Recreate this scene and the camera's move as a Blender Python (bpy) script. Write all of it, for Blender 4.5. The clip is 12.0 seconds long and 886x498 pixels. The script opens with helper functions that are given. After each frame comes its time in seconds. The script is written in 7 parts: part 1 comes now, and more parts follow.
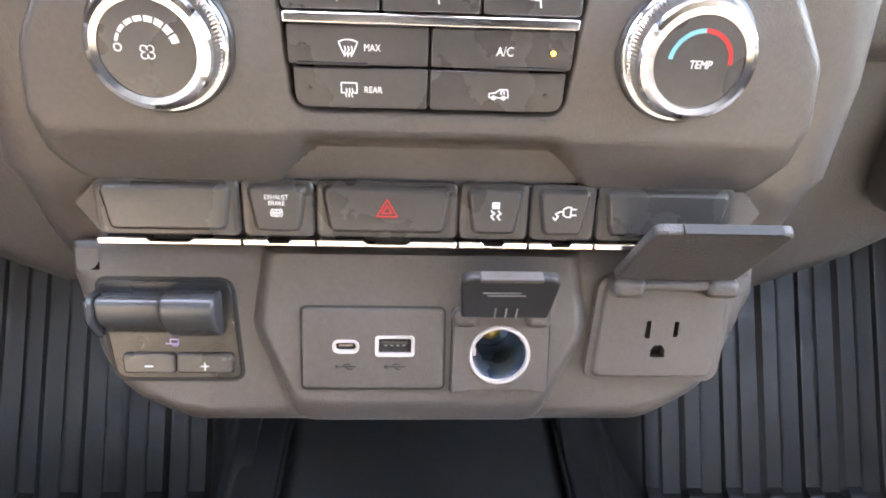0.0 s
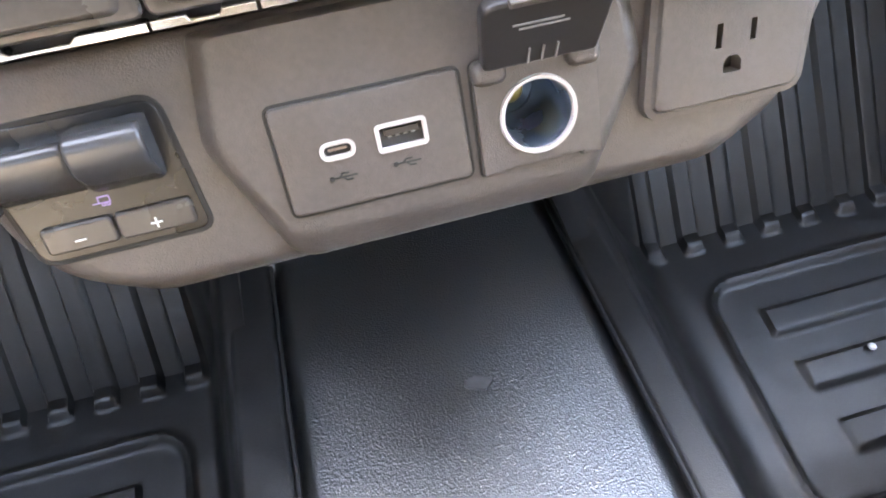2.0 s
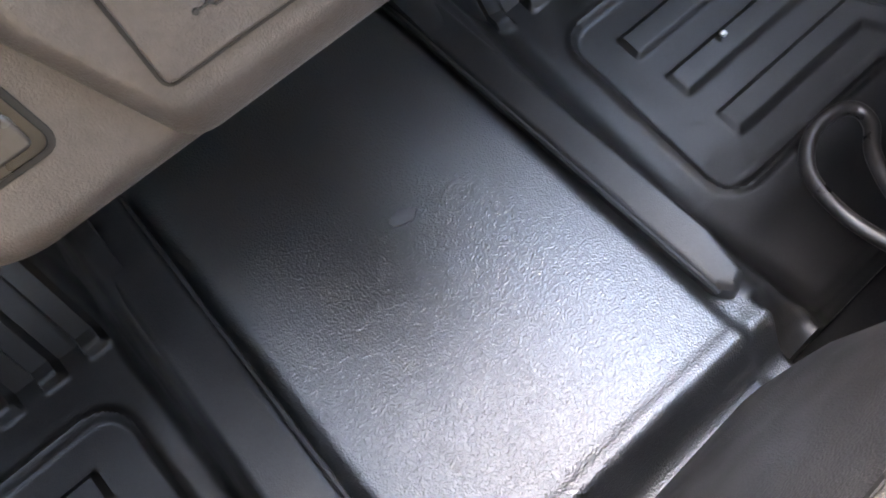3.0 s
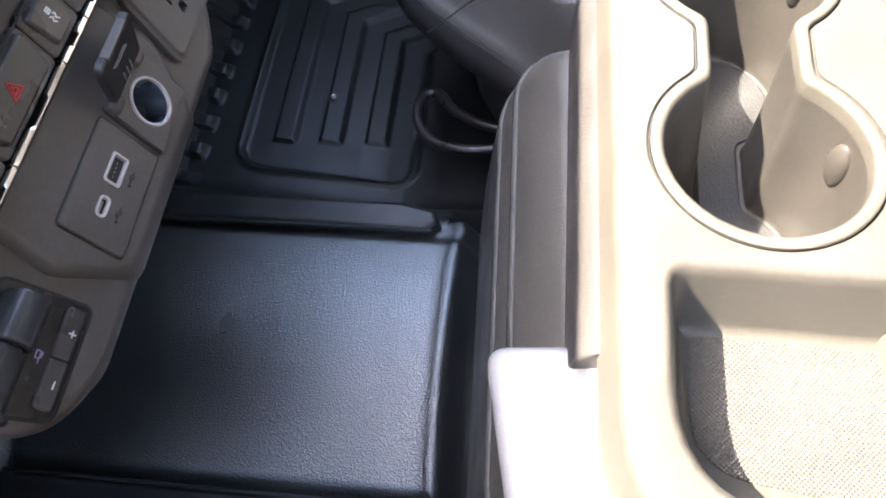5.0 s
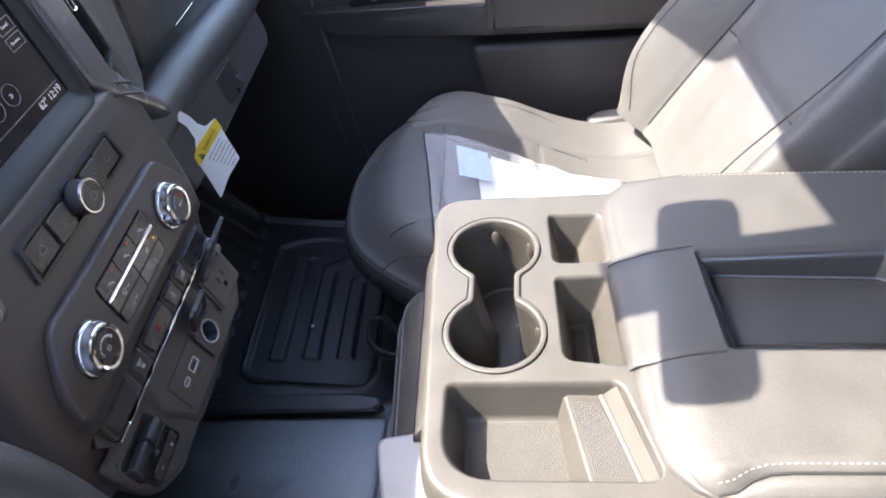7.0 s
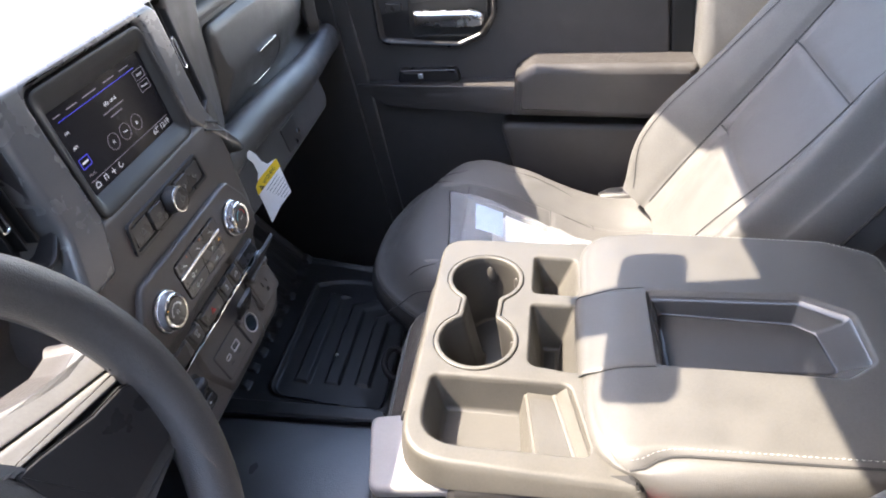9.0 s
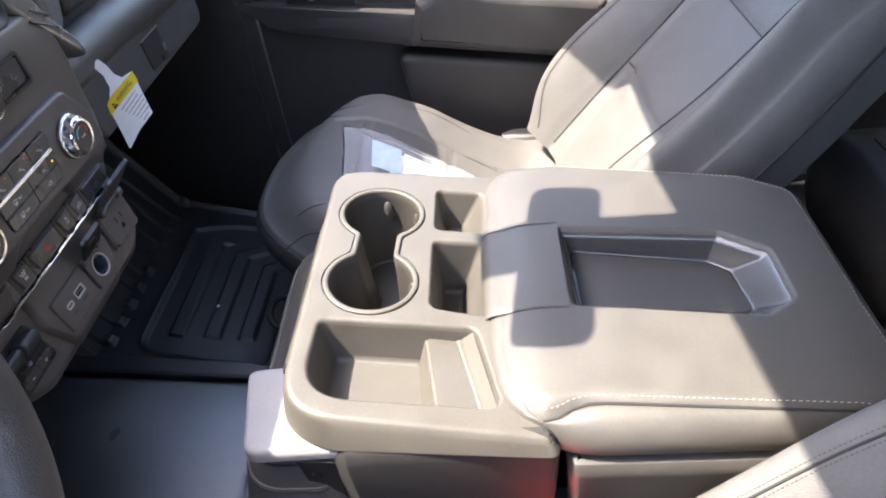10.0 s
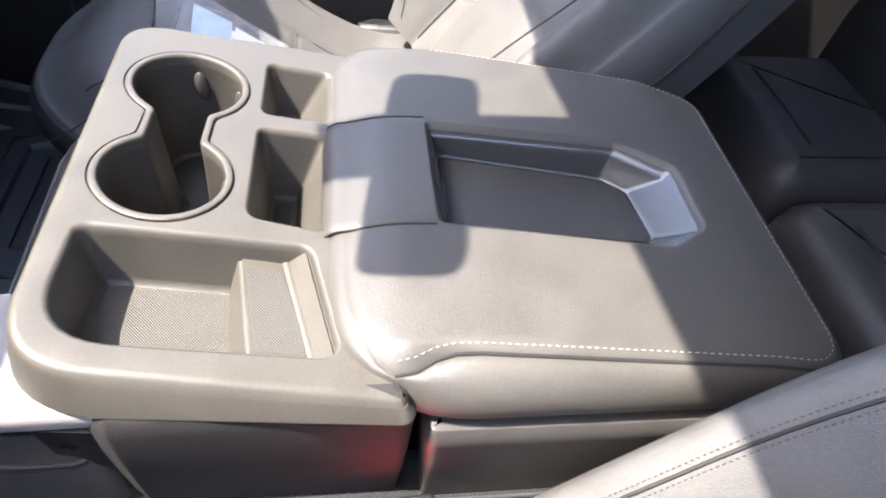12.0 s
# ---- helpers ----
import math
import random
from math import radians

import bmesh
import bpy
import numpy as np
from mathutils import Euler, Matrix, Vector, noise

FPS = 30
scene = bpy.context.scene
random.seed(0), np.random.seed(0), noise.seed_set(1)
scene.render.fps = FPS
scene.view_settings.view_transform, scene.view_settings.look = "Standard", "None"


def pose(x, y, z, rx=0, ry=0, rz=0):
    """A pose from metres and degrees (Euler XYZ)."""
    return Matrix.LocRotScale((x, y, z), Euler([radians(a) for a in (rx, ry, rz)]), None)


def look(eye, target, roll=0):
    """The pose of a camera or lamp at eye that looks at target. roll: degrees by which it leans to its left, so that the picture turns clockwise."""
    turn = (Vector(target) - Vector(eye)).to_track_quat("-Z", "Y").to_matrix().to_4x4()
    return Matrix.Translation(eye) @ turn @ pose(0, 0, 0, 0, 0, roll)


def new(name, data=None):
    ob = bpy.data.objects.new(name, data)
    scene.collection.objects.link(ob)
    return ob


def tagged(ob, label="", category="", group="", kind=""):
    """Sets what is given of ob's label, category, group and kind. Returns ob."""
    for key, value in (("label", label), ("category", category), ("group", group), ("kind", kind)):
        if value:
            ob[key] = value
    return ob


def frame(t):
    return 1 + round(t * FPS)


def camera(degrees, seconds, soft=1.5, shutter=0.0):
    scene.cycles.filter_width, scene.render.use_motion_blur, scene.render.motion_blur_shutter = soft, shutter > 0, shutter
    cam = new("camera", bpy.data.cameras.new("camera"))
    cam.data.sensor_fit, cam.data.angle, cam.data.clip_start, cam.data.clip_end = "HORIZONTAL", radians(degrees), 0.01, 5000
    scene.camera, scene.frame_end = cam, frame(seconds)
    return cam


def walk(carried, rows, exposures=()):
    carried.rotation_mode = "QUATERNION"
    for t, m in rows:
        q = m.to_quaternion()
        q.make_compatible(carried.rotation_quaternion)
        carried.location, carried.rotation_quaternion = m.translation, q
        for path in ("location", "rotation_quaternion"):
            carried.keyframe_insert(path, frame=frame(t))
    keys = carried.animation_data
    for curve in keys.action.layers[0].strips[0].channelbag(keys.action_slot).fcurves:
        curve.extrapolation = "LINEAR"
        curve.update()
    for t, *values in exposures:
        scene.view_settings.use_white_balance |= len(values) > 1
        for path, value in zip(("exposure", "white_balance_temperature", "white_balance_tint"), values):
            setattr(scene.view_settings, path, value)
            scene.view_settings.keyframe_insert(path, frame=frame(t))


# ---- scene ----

# ---------- camera and its way ----------
from mathutils.geometry import delaunay_2d_cdt

cam = camera(67.4, 12.0, soft=1.9)
ROWS = [
    (0, (-0.0085, 0.1343, 0.7558), (0.1045, 1.9047, -0.1676), 2.46),
    (0.5, (-0.0154, 0.1471, 0.7403), (0.1134, 1.8969, -0.2197), 2.55),
    (1, (-0.0162, 0.1545, 0.7282), (0.1348, 1.868, -0.2922), 1.67),
    (1.5, (-0.025, 0.1748, 0.7102), (0.1682, 1.7914, -0.4513), -2.38),
    (2, (-0.0324, 0.1899, 0.7041), (0.1905, 1.6243, -0.6717), -8.11),
    (2.5, (-0.045, 0.211, 0.687), (0.251, 1.427, -0.874), -14.0),
    (3, (-0.058, 0.231, 0.670), (0.325, 1.156, -1.061), -20.6),
    (3.2, (-0.059, 0.239, 0.667), (0.360, 1.061, -1.107), -23.2),
    (4.8, (-0.1595, 0.156, 0.7995), (0.6641, 0.6235, -0.9621), -25.15),
    (5, (-0.1819, 0.1395, 0.8206), (0.7301, 0.5731, -0.9057), -22.60),
    (5.5, (-0.2348, 0.0997, 0.8895), (0.8765, 0.4464, -0.7367), -17.89),
    (6, (-0.288, 0.0619, 0.9462), (0.9629, 0.3986, -0.5777), -17.59),
    (6.5, (-0.3524, 0.0245, 1.0104), (1.0081, 0.3866, -0.4102), -18.49),
    (7, (-0.4087, -0.0137, 1.0585), (1.0387, 0.3482, -0.2734), -17.63),
    (7.2, (-0.4334, -0.0251, 1.073), (1.0358, 0.3253, -0.238), -16.39),
    (8.8, (-0.5694, -0.0886, 1.1128), (1.0102, 0.3682, -0.0257), -13.93),
    (9, (-0.5675, -0.0866, 1.1076), (1.016, 0.3712, -0.025), -13.64),
    (9.5, (-0.5614, -0.0829, 1.1007), (1.0029, 0.3068, -0.0829), -12.11),
    (10, (-0.5061, -0.0693, 1.0282), (1.0201, 0.0941, -0.254), -7.34),
    (10.5, (-0.4432, -0.0553, 0.9441), (1.0001, -0.1568, -0.4367), -1.37),
    (11, (-0.423, -0.0537, 0.9243), (0.9574, -0.2521, -0.5092), 0.84),
    (11.5, (-0.4169, -0.0527, 0.9168), (0.9394, -0.3002, -0.532), 2.93),
    (12, (-0.3914, -0.0699, 0.9056), (0.9521, -0.3559, -0.5481), 8.39),
]
EXPOSURES = [(0.0, 5.70, 8100, 13), (1.0, 5.85, 8100, 13), (2.0, 5.95, 8300, 12), (3.2, 5.35, 8600, 12), (4.8, 4.5, 7250, 13), (5.5, 3.70, 6350, 12), (6.5, 3.38, 6300, 13), (7.2, 3.33, 6350, 13), (8.8, 3.45, 6750, 13), (10.5, 3.38, 6600, 14), (12.0, 3.22, 6350, 14)]
walk(cam, [(t, look(eye, target, roll)) for t, eye, target, roll in ROWS], EXPOSURES)

# ---------- world and sun ----------
SUN_WAY = Vector((-0.05, 0.47, 0.876)).normalized()
world = bpy.data.worlds.new("sky")
scene.world = world
world.use_nodes = True
wn = world.node_tree
sky = wn.nodes.new("ShaderNodeTexSky")
sky.sky_type = "NISHITA"
sky.sun_disc = False
sky.dust_density = 2.0
sky.sun_elevation = math.asin(SUN_WAY.z)
sky.sun_rotation = math.atan2(SUN_WAY.x, SUN_WAY.y)
wn.links.new(sky.outputs["Color"], wn.nodes["Background"].inputs["Color"])
wn.nodes["Background"].inputs["Strength"].default_value = 0.15
sun_data = bpy.data.lights.new("sun", "SUN")
sun_data.energy = 2.5
sun_data.angle = radians(0.6)
sun_data.color = (1.0, 0.94, 0.82)
sun = new("sun", sun_data)
sun.matrix_basis = look(SUN_WAY * 10, (0, 0, 0))


# ---------- materials ----------
def surface(name, base, rough=0.5, metal=0.0, var=0.12, scale=30.0, bump=0.0, bscale=800.0, spec=0.5, kind="noise", rvar=0.08, coat=0.0, ior=1.5):
    """Base colour with variation at two scales, roughness variation, and a fine relief."""
    m = bpy.data.materials.new(name)
    m.use_nodes = True
    t = m.node_tree
    b = t.nodes["Principled BSDF"]
    b.inputs["Metallic"].default_value = metal
    b.inputs["Specular IOR Level"].default_value = spec
    b.inputs["Coat Weight"].default_value = coat
    b.inputs["IOR"].default_value = ior
    co = t.nodes.new("ShaderNodeTexCoord")
    n1 = t.nodes.new("ShaderNodeTexNoise")
    n1.inputs["Scale"].default_value = scale
    n1.inputs["Detail"].default_value = 6
    n2 = t.nodes.new("ShaderNodeTexNoise")
    n2.inputs["Scale"].default_value = scale * 14
    n2.inputs["Detail"].default_value = 3
    for n in (n1, n2):
        t.links.new(co.outputs["Object"], n.inputs["Vector"])
    mix = t.nodes.new("ShaderNodeMath")
    mix.operation = "ADD"
    t.links.new(n1.outputs["Fac"], mix.inputs[0])
    t.links.new(n2.outputs["Fac"], mix.inputs[1])
    ramp = t.nodes.new("ShaderNodeMapRange")
    ramp.inputs["From Min"].default_value, ramp.inputs["From Max"].default_value = 0.7, 1.3
    ramp.inputs["To Min"].default_value, ramp.inputs["To Max"].default_value = 1 - var, 1 + var
    t.links.new(mix.outputs[0], ramp.inputs["Value"])
    col = t.nodes.new("ShaderNodeMix")
    col.data_type, col.blend_type = "RGBA", "MULTIPLY"
    col.inputs["Factor"].default_value = 1.0
    col.inputs["A"].default_value = (*base, 1)
    t.links.new(ramp.outputs["Result"], col.inputs["B"])
    t.links.new(col.outputs["Result"], b.inputs["Base Color"])
    rr = t.nodes.new("ShaderNodeMapRange")
    rr.inputs["From Min"].default_value, rr.inputs["From Max"].default_value = 0.3, 0.7
    rr.inputs["To Min"].default_value, rr.inputs["To Max"].default_value = max(0.02, rough - rvar), min(1.0, rough + rvar)
    t.links.new(n1.outputs["Fac"], rr.inputs["Value"])
    t.links.new(rr.outputs["Result"], b.inputs["Roughness"])
    if bump:
        if kind == "noise":
            h = t.nodes.new("ShaderNodeTexNoise")
            h.inputs["Scale"].default_value = bscale
            h.inputs["Detail"].default_value = 2
            out = h.outputs["Fac"]
            t.links.new(co.outputs["Object"], h.inputs["Vector"])
        elif kind == "leather":
            h = t.nodes.new("ShaderNodeTexVoronoi")
            h.feature = "SMOOTH_F1"
            h.inputs["Scale"].default_value = bscale
            h.inputs["Smoothness"].default_value = 0.6
            out = h.outputs["Distance"]
            t.links.new(co.outputs["Object"], h.inputs["Vector"])
        else:  # a woven dot pattern
            turn = t.nodes.new("ShaderNodeMapping")
            turn.inputs["Rotation"].default_value = (0, 0, radians(45))
            turn.inputs["Scale"].default_value = (1, 1, 0)
            t.links.new(co.outputs["Object"], turn.inputs["Vector"])
            h = t.nodes.new("ShaderNodeTexVoronoi")
            h.inputs["Scale"].default_value = bscale
            h.inputs["Randomness"].default_value = 0.0
            out = h.outputs["Distance"]
            t.links.new(turn.outputs["Vector"], h.inputs["Vector"])
        bp = t.nodes.new("ShaderNodeBump")
        bp.inputs["Strength"].default_value = bump
        bp.inputs["Distance"].default_value = 0.001
        t.links.new(out, bp.inputs["Height"])
        t.links.new(bp.outputs["Normal"], b.inputs["Normal"])
    return m


def glowing(name, base, strength):
    m = bpy.data.materials.new(name)
    m.use_nodes = True
    b = m.node_tree.nodes["Principled BSDF"]
    b.inputs["Base Color"].default_value = (*[0.5 * c for c in base], 1)
    b.inputs["Emission Color"].default_value = (*base, 1)
    b.inputs["Emission Strength"].default_value = strength
    return m


PLASTIC = surface("grained_plastic", (0.079, 0.067, 0.0605), 0.38, bump=0.25, bscale=1600)
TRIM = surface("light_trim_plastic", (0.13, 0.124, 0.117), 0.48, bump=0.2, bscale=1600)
DASH = surface("dash_plastic", (0.052, 0.047, 0.0445), 0.42, bump=0.3, bscale=1200, kind="leather")
SWITCH = surface("switch_plastic", (0.045, 0.040, 0.0375), 0.29, bump=0.03, bscale=2200)
SATIN = surface("satin_dark_plastic", (0.023, 0.0212, 0.0212), 0.34)
CONSOLE = surface("console_plastic", (0.078, 0.071, 0.060), 0.47, bump=0.2, bscale=1800)
SEAT_LEATHER = surface("seat_leather", (0.104, 0.0985, 0.092), 0.50, var=0.10, bump=0.30, bscale=1250, kind="leather")
LEATHER = surface("grey_leather", (0.073, 0.0675, 0.060), 0.45, spec=0.5, var=0.10, bump=0.30, bscale=1300, kind="leather")
DARK_LEATHER = surface("dark_leather", (0.052, 0.050, 0.050), 0.42, var=0.1, bump=0.3, bscale=900, kind="leather")
TRAY_MAT = surface("tray_liner", (0.076, 0.070, 0.061), 0.6, bump=0.9, bscale=640, kind="weave")
# liner colour holds the shade at the bottom of wells and slot
DARK_LINER = surface("shaded_liner", (0.042, 0.042, 0.043), 0.38, var=0.15, bump=0.3, bscale=700)
# darker than CONSOLE: darker insert plastic plus shade of the deep wells
CUP_WALL = surface("shaded_cup_plastic", (0.052, 0.047, 0.041), 0.36, bump=0.12, bscale=1800)
RUBBER = surface("black_rubber", (0.0155, 0.0152, 0.0155), 0.42, var=0.3, bump=0.25, bscale=900, spec=0.55)
RECESS_MAT = surface("ribbed_recess_liner", (0.046, 0.044, 0.042), 0.5, bump=0.6, bscale=640, kind="weave")
MESH = surface("dark_mesh_fabric", (0.016, 0.016, 0.018), 0.8, var=0.2, bump=0.8, bscale=420, kind="weave")
VINYL = surface("tunnel_vinyl", (0.012, 0.0121, 0.0126), 0.37, var=0.15, scale=9, bump=0.50, bscale=700, kind="leather", spec=0.9, rvar=0.04, ior=1.9)
# grey trim with the sky's reflection put into its base colour
SKYLIT_TRIM = surface("skylit_grey_trim", (0.30, 0.285, 0.28), 0.36, var=0.05, bump=0.15, bscale=1600)
LEDGE = surface("satin_grey_trim", (0.026, 0.0255, 0.026), 0.6, spec=0.3, bump=0.08, bscale=1600)
CARPET = surface("dark_carpet", (0.012, 0.012, 0.013), 0.95, var=0.4, bump=1.0, bscale=900)
BLACK = surface("black_gap", (0.008, 0.008, 0.008), 0.6)
CHROME = surface("chrome", (0.85, 0.85, 0.86), 0.12, metal=1.0, var=0.03, rvar=0.04)
SATIN_CHROME = surface("satin_chrome", (0.75, 0.75, 0.76), 0.24, metal=1.0, var=0.05)
WHITE_INK = surface("white_ink", (0.75, 0.74, 0.72), 0.6, var=0.03)
GREY_INK = surface("grey_ink", (0.22, 0.21, 0.2), 0.6, var=0.03)
DARK_INK = surface("dark_ink", (0.02, 0.02, 0.02), 0.6, var=0.03)
RED_INK = surface("red_ink", (0.55, 0.03, 0.03), 0.5, var=0.03)
BLUE_INK = surface("pale_blue_ink", (0.18, 0.52, 0.60), 0.5, var=0.03)
WHITE_PLASTIC = surface("white_plastic", (0.46, 0.41, 0.39), 0.35, var=0.03)
BARREL = surface("socket_barrel", (0.24, 0.29, 0.35), 0.25, metal=0.7, var=0.1)
BRASS = surface("brass", (0.72, 0.52, 0.16), 0.3, metal=0.9, var=0.1)
PAPER = surface("white_paper", (0.85, 0.84, 0.82), 0.7, var=0.03)
YELLOW = surface("yellow_print", (0.80, 0.55, 0.02), 0.6, var=0.03)
THREAD = surface("pale_thread", (0.55, 0.52, 0.46), 0.7, var=0.1, scale=300)
SEAM = surface("seam_shadow", (0.02, 0.019, 0.018), 0.7)
RED_PLASTIC = surface("red_button", (0.85, 0.03, 0.018), 0.6, var=0.04)
STEEL = surface("brushed_steel", (0.5, 0.5, 0.5), 0.3, metal=1.0, var=0.1)
CONCRETE = surface("concrete", (0.42, 0.41, 0.39), 0.9, var=0.2, scale=2, bump=0.5, bscale=60)
HEADLINER = surface("headliner", (0.30, 0.29, 0.28), 0.95, var=0.05)
GLASS_BLACK = surface("screen_glass", (0.012, 0.011, 0.014), 0.12, var=0.05, rvar=0.03)
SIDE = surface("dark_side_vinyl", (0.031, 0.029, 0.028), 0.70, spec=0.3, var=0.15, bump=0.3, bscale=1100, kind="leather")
LEVER = surface("smooth_lever_plastic", (0.046, 0.046, 0.049), 0.24, var=0.05, rvar=0.03)
HOOD = surface("grey_hood_plastic", (0.050, 0.047, 0.044), 0.45, bump=0.2, bscale=1600)
SURROUND = surface("satin_grey_surround", (0.17, 0.162, 0.158), 0.27, metal=0.45, var=0.04, rvar=0.02, bump=0.05, bscale=1800)
BEZEL = surface("screen_bezel_plastic", (0.022, 0.0205, 0.0205), 0.42, bump=0.12, bscale=1600)
RECESS_GLOSS = surface("recess_plastic", (0.058, 0.055, 0.053), 0.19, var=0.05, rvar=0.03, bump=0.05, bscale=1800, ior=1.7)
AMBER = glowing("amber_lamp", (1.0, 0.45, 0.05), 0.35)
AMBER_DIM = glowing("dim_amber_lamp", (0.8, 0.16, 0.04), 0.10)
ICON = glowing("lit_icon", (0.75, 0.75, 0.8), 0.05)
ICON_DIM = glowing("dim_icon", (0.35, 0.30, 0.35), 0.035)
ICON_BLUE = glowing("blue_line", (0.08, 0.08, 0.9), 0.045)
CLEAR = bpy.data.materials.new("clear_film")
CLEAR.use_nodes = True
_b = CLEAR.node_tree.nodes["Principled BSDF"]
_b.inputs["Base Color"].default_value = (0.95, 0.96, 0.98, 1)
_b.inputs["Roughness"].default_value = 0.06
_b.inputs["Alpha"].default_value = 0.22
_b.inputs["Coat Weight"].default_value = 1.0
WINDOW = CLEAR.copy()
WINDOW.name = "window_glass"
WINDOW.node_tree.nodes["Principled BSDF"].inputs["Alpha"].default_value = 0.04
WINDOW.node_tree.nodes["Principled BSDF"].inputs["Coat Weight"].default_value = 0.0


# ---------- mesh helpers ----------
def thing(name, loc, label, category, group="", kind=""):
    ob = new(name)
    ob.matrix_basis = Matrix.Translation(loc)
    return tagged(ob, label, category, group, kind)


def finish(name, bm, material, sharp=32):
    bmesh.ops.recalc_face_normals(bm, faces=bm.faces)
    me = bpy.data.meshes.new(name)
    bm.to_mesh(me)
    bm.free()
    me.materials.append(material)
    me.shade_smooth()
    me.set_sharp_from_angle(angle=radians(sharp))
    return me


def part(name, bm, material, parent, label="", sharp=32):
    """Links a bmesh, drawn in the place's own metres, as one mesh under a thing or part."""
    ob = even(new(name, finish(name, bm, material, sharp)))
    ob.parent = parent
    if parent.parent is None:
        ob.matrix_parent_inverse = parent.matrix_basis.inverted()
    return tagged(ob, label)


def whole(name, bm, material, label, category, group="", kind="", sharp=32):
    return tagged(even(new(name, finish(name, bm, material, sharp))), label, category, group, kind)


def even(ob):
    """Lets large flat faces keep flat shading beside their rounded edges."""
    if len(ob.data.polygons) < 9000:
        w = ob.modifiers.new("normals", "WEIGHTED_NORMAL")
        w.keep_sharp = True
        w.weight = 90
    return ob


def curve(points, n=6):
    """A smooth line through points."""
    p = [Vector(q) for q in points]
    out = []
    for i in range(len(p) - 1):
        a, b, c, d = p[max(i - 1, 0)], p[i], p[i + 1], p[min(i + 2, len(p) - 1)]
        for k in range(n):
            t = k / n
            out.append(0.5 * ((2 * b) + (c - a) * t + (2 * a - 5 * b + 4 * c - d) * t * t + (3 * b - a - 3 * c + d) * t ** 3))
    return out + [p[-1]]


def sector(r0, r1, a0, a1, n=5):
    """The outline of a piece of a ring."""
    return arc(0, 0, r0, a0, a1, n) + arc(0, 0, r1, a1, a0, n)


def moved(bm, m):
    bmesh.ops.transform(bm, matrix=m, verts=bm.verts)
    return bm


def axes(origin, u, v):
    """A frame whose x, y run along u, v and whose z is their cross."""
    u, v = Vector(u).normalized(), Vector(v).normalized()
    w = u.cross(v).normalized()
    v = w.cross(u)
    return Matrix(((u.x, v.x, w.x, origin[0]), (u.y, v.y, w.y, origin[1]), (u.z, v.z, w.z, origin[2]), (0, 0, 0, 1)))


def facing(y, z, lean, x=0.0):
    """A frame on the dash that faces the seats: x right, y up the face, z out of it; lean: degrees its top leans forward."""
    a = radians(lean)
    return axes((x, y, z), (1, 0, 0), (0, math.sin(a), math.cos(a)))


def rounded(points, r, n=5):
    """A polygon with rounded corners; r: one radius or one a corner."""
    k, out = len(points), []
    rs = r if isinstance(r, (list, tuple)) else [r] * k
    for i in range(k):
        p, a, b = Vector(points[i]), Vector(points[i - 1]), Vector(points[(i + 1) % k])
        da, db = (a - p), (b - p)
        ang = max(0.05, da.angle(db))
        cut = min(rs[i] / math.tan(ang / 2), 0.48 * da.length, 0.48 * db.length)
        s, e = p + da.normalized() * cut, p + db.normalized() * cut
        for j in range(n + 1):
            q = j / n
            c = s * (1 - q) ** 2 + p * 2 * q * (1 - q) + e * q * q
            arc = s.lerp(e, q)
            out.append(tuple(c * 0.93 + arc * 0.07))
    return out


def rrect(x0, x1, y0, y1, r, n=5):
    return rounded([(x0, y0), (x1, y0), (x1, y1), (x0, y1)], r, n)


def disc(x, y, r, n=32, start=0.0):
    return [(x + r * math.cos(start + 2 * math.pi * i / n), y + r * math.sin(start + 2 * math.pi * i / n)) for i in range(n)]


def offset(poly, d):
    """The closed, counter-clockwise outline grown by d."""
    k, out = len(poly), []
    for i in range(k):
        a, p, b = Vector(poly[i - 1]), Vector(poly[i]), Vector(poly[(i + 1) % k])
        e1, e2 = (p - a), (b - p)
        e1 = e1.normalized() if e1.length > 1e-9 else e2.normalized()
        e2 = e2.normalized() if e2.length > 1e-9 else e1
        n1, n2 = Vector((e1.y, -e1.x)), Vector((e2.y, -e2.x))
        m = n1 + n2
        m = m / max(0.35, m.dot(n1)) if m.length > 1e-6 else n1
        out.append((p.x + m.x * d, p.y + m.y * d))
    return out


def loop(bm, poly, z):
    return [bm.verts.new((x, y, z)) for x, y in poly]


def bridge(bm, a, b, closed=True):
    k = len(a)
    for i in range(k if closed else k - 1):
        j = (i + 1) % k
        try:
            bm.faces.new((a[i], a[j], b[j], b[i]))
        except ValueError:
            pass


def slab(bm, poly, profile, cap_top=True, cap_bottom=True):
    """A slab with the outline: profile holds (growth, height) from the top down."""
    rings = [loop(bm, offset(poly, d) if d else poly, z) for d, z in profile]
    for a, b in zip(rings, rings[1:]):
        bridge(bm, a, b)
    if cap_top:
        bm.faces.new(rings[0])
    if cap_bottom:
        bm.faces.new(rings[-1])
    return rings


def pad(poly, height, edge=0.001, base=0.0, steps=3):
    """A raised plate with a rolled edge."""
    bm = bmesh.new()
    prof = [(-edge + edge * math.sin(q * math.pi / 2 / steps), height - edge + edge * math.cos(q * math.pi / 2 / steps)) for q in range(steps + 1)]
    slab(bm, poly, prof + [(0, base)])
    return bm


def within(p, poly):
    x, y, hit = p[0], p[1], False
    for (ax, ay), (bx, by) in zip(poly, poly[1:] + poly[:1]):
        if (ay > y) != (by > y) and x < (bx - ax) * (y - ay) / (by - ay) + ax:
            hit = not hit
    return hit


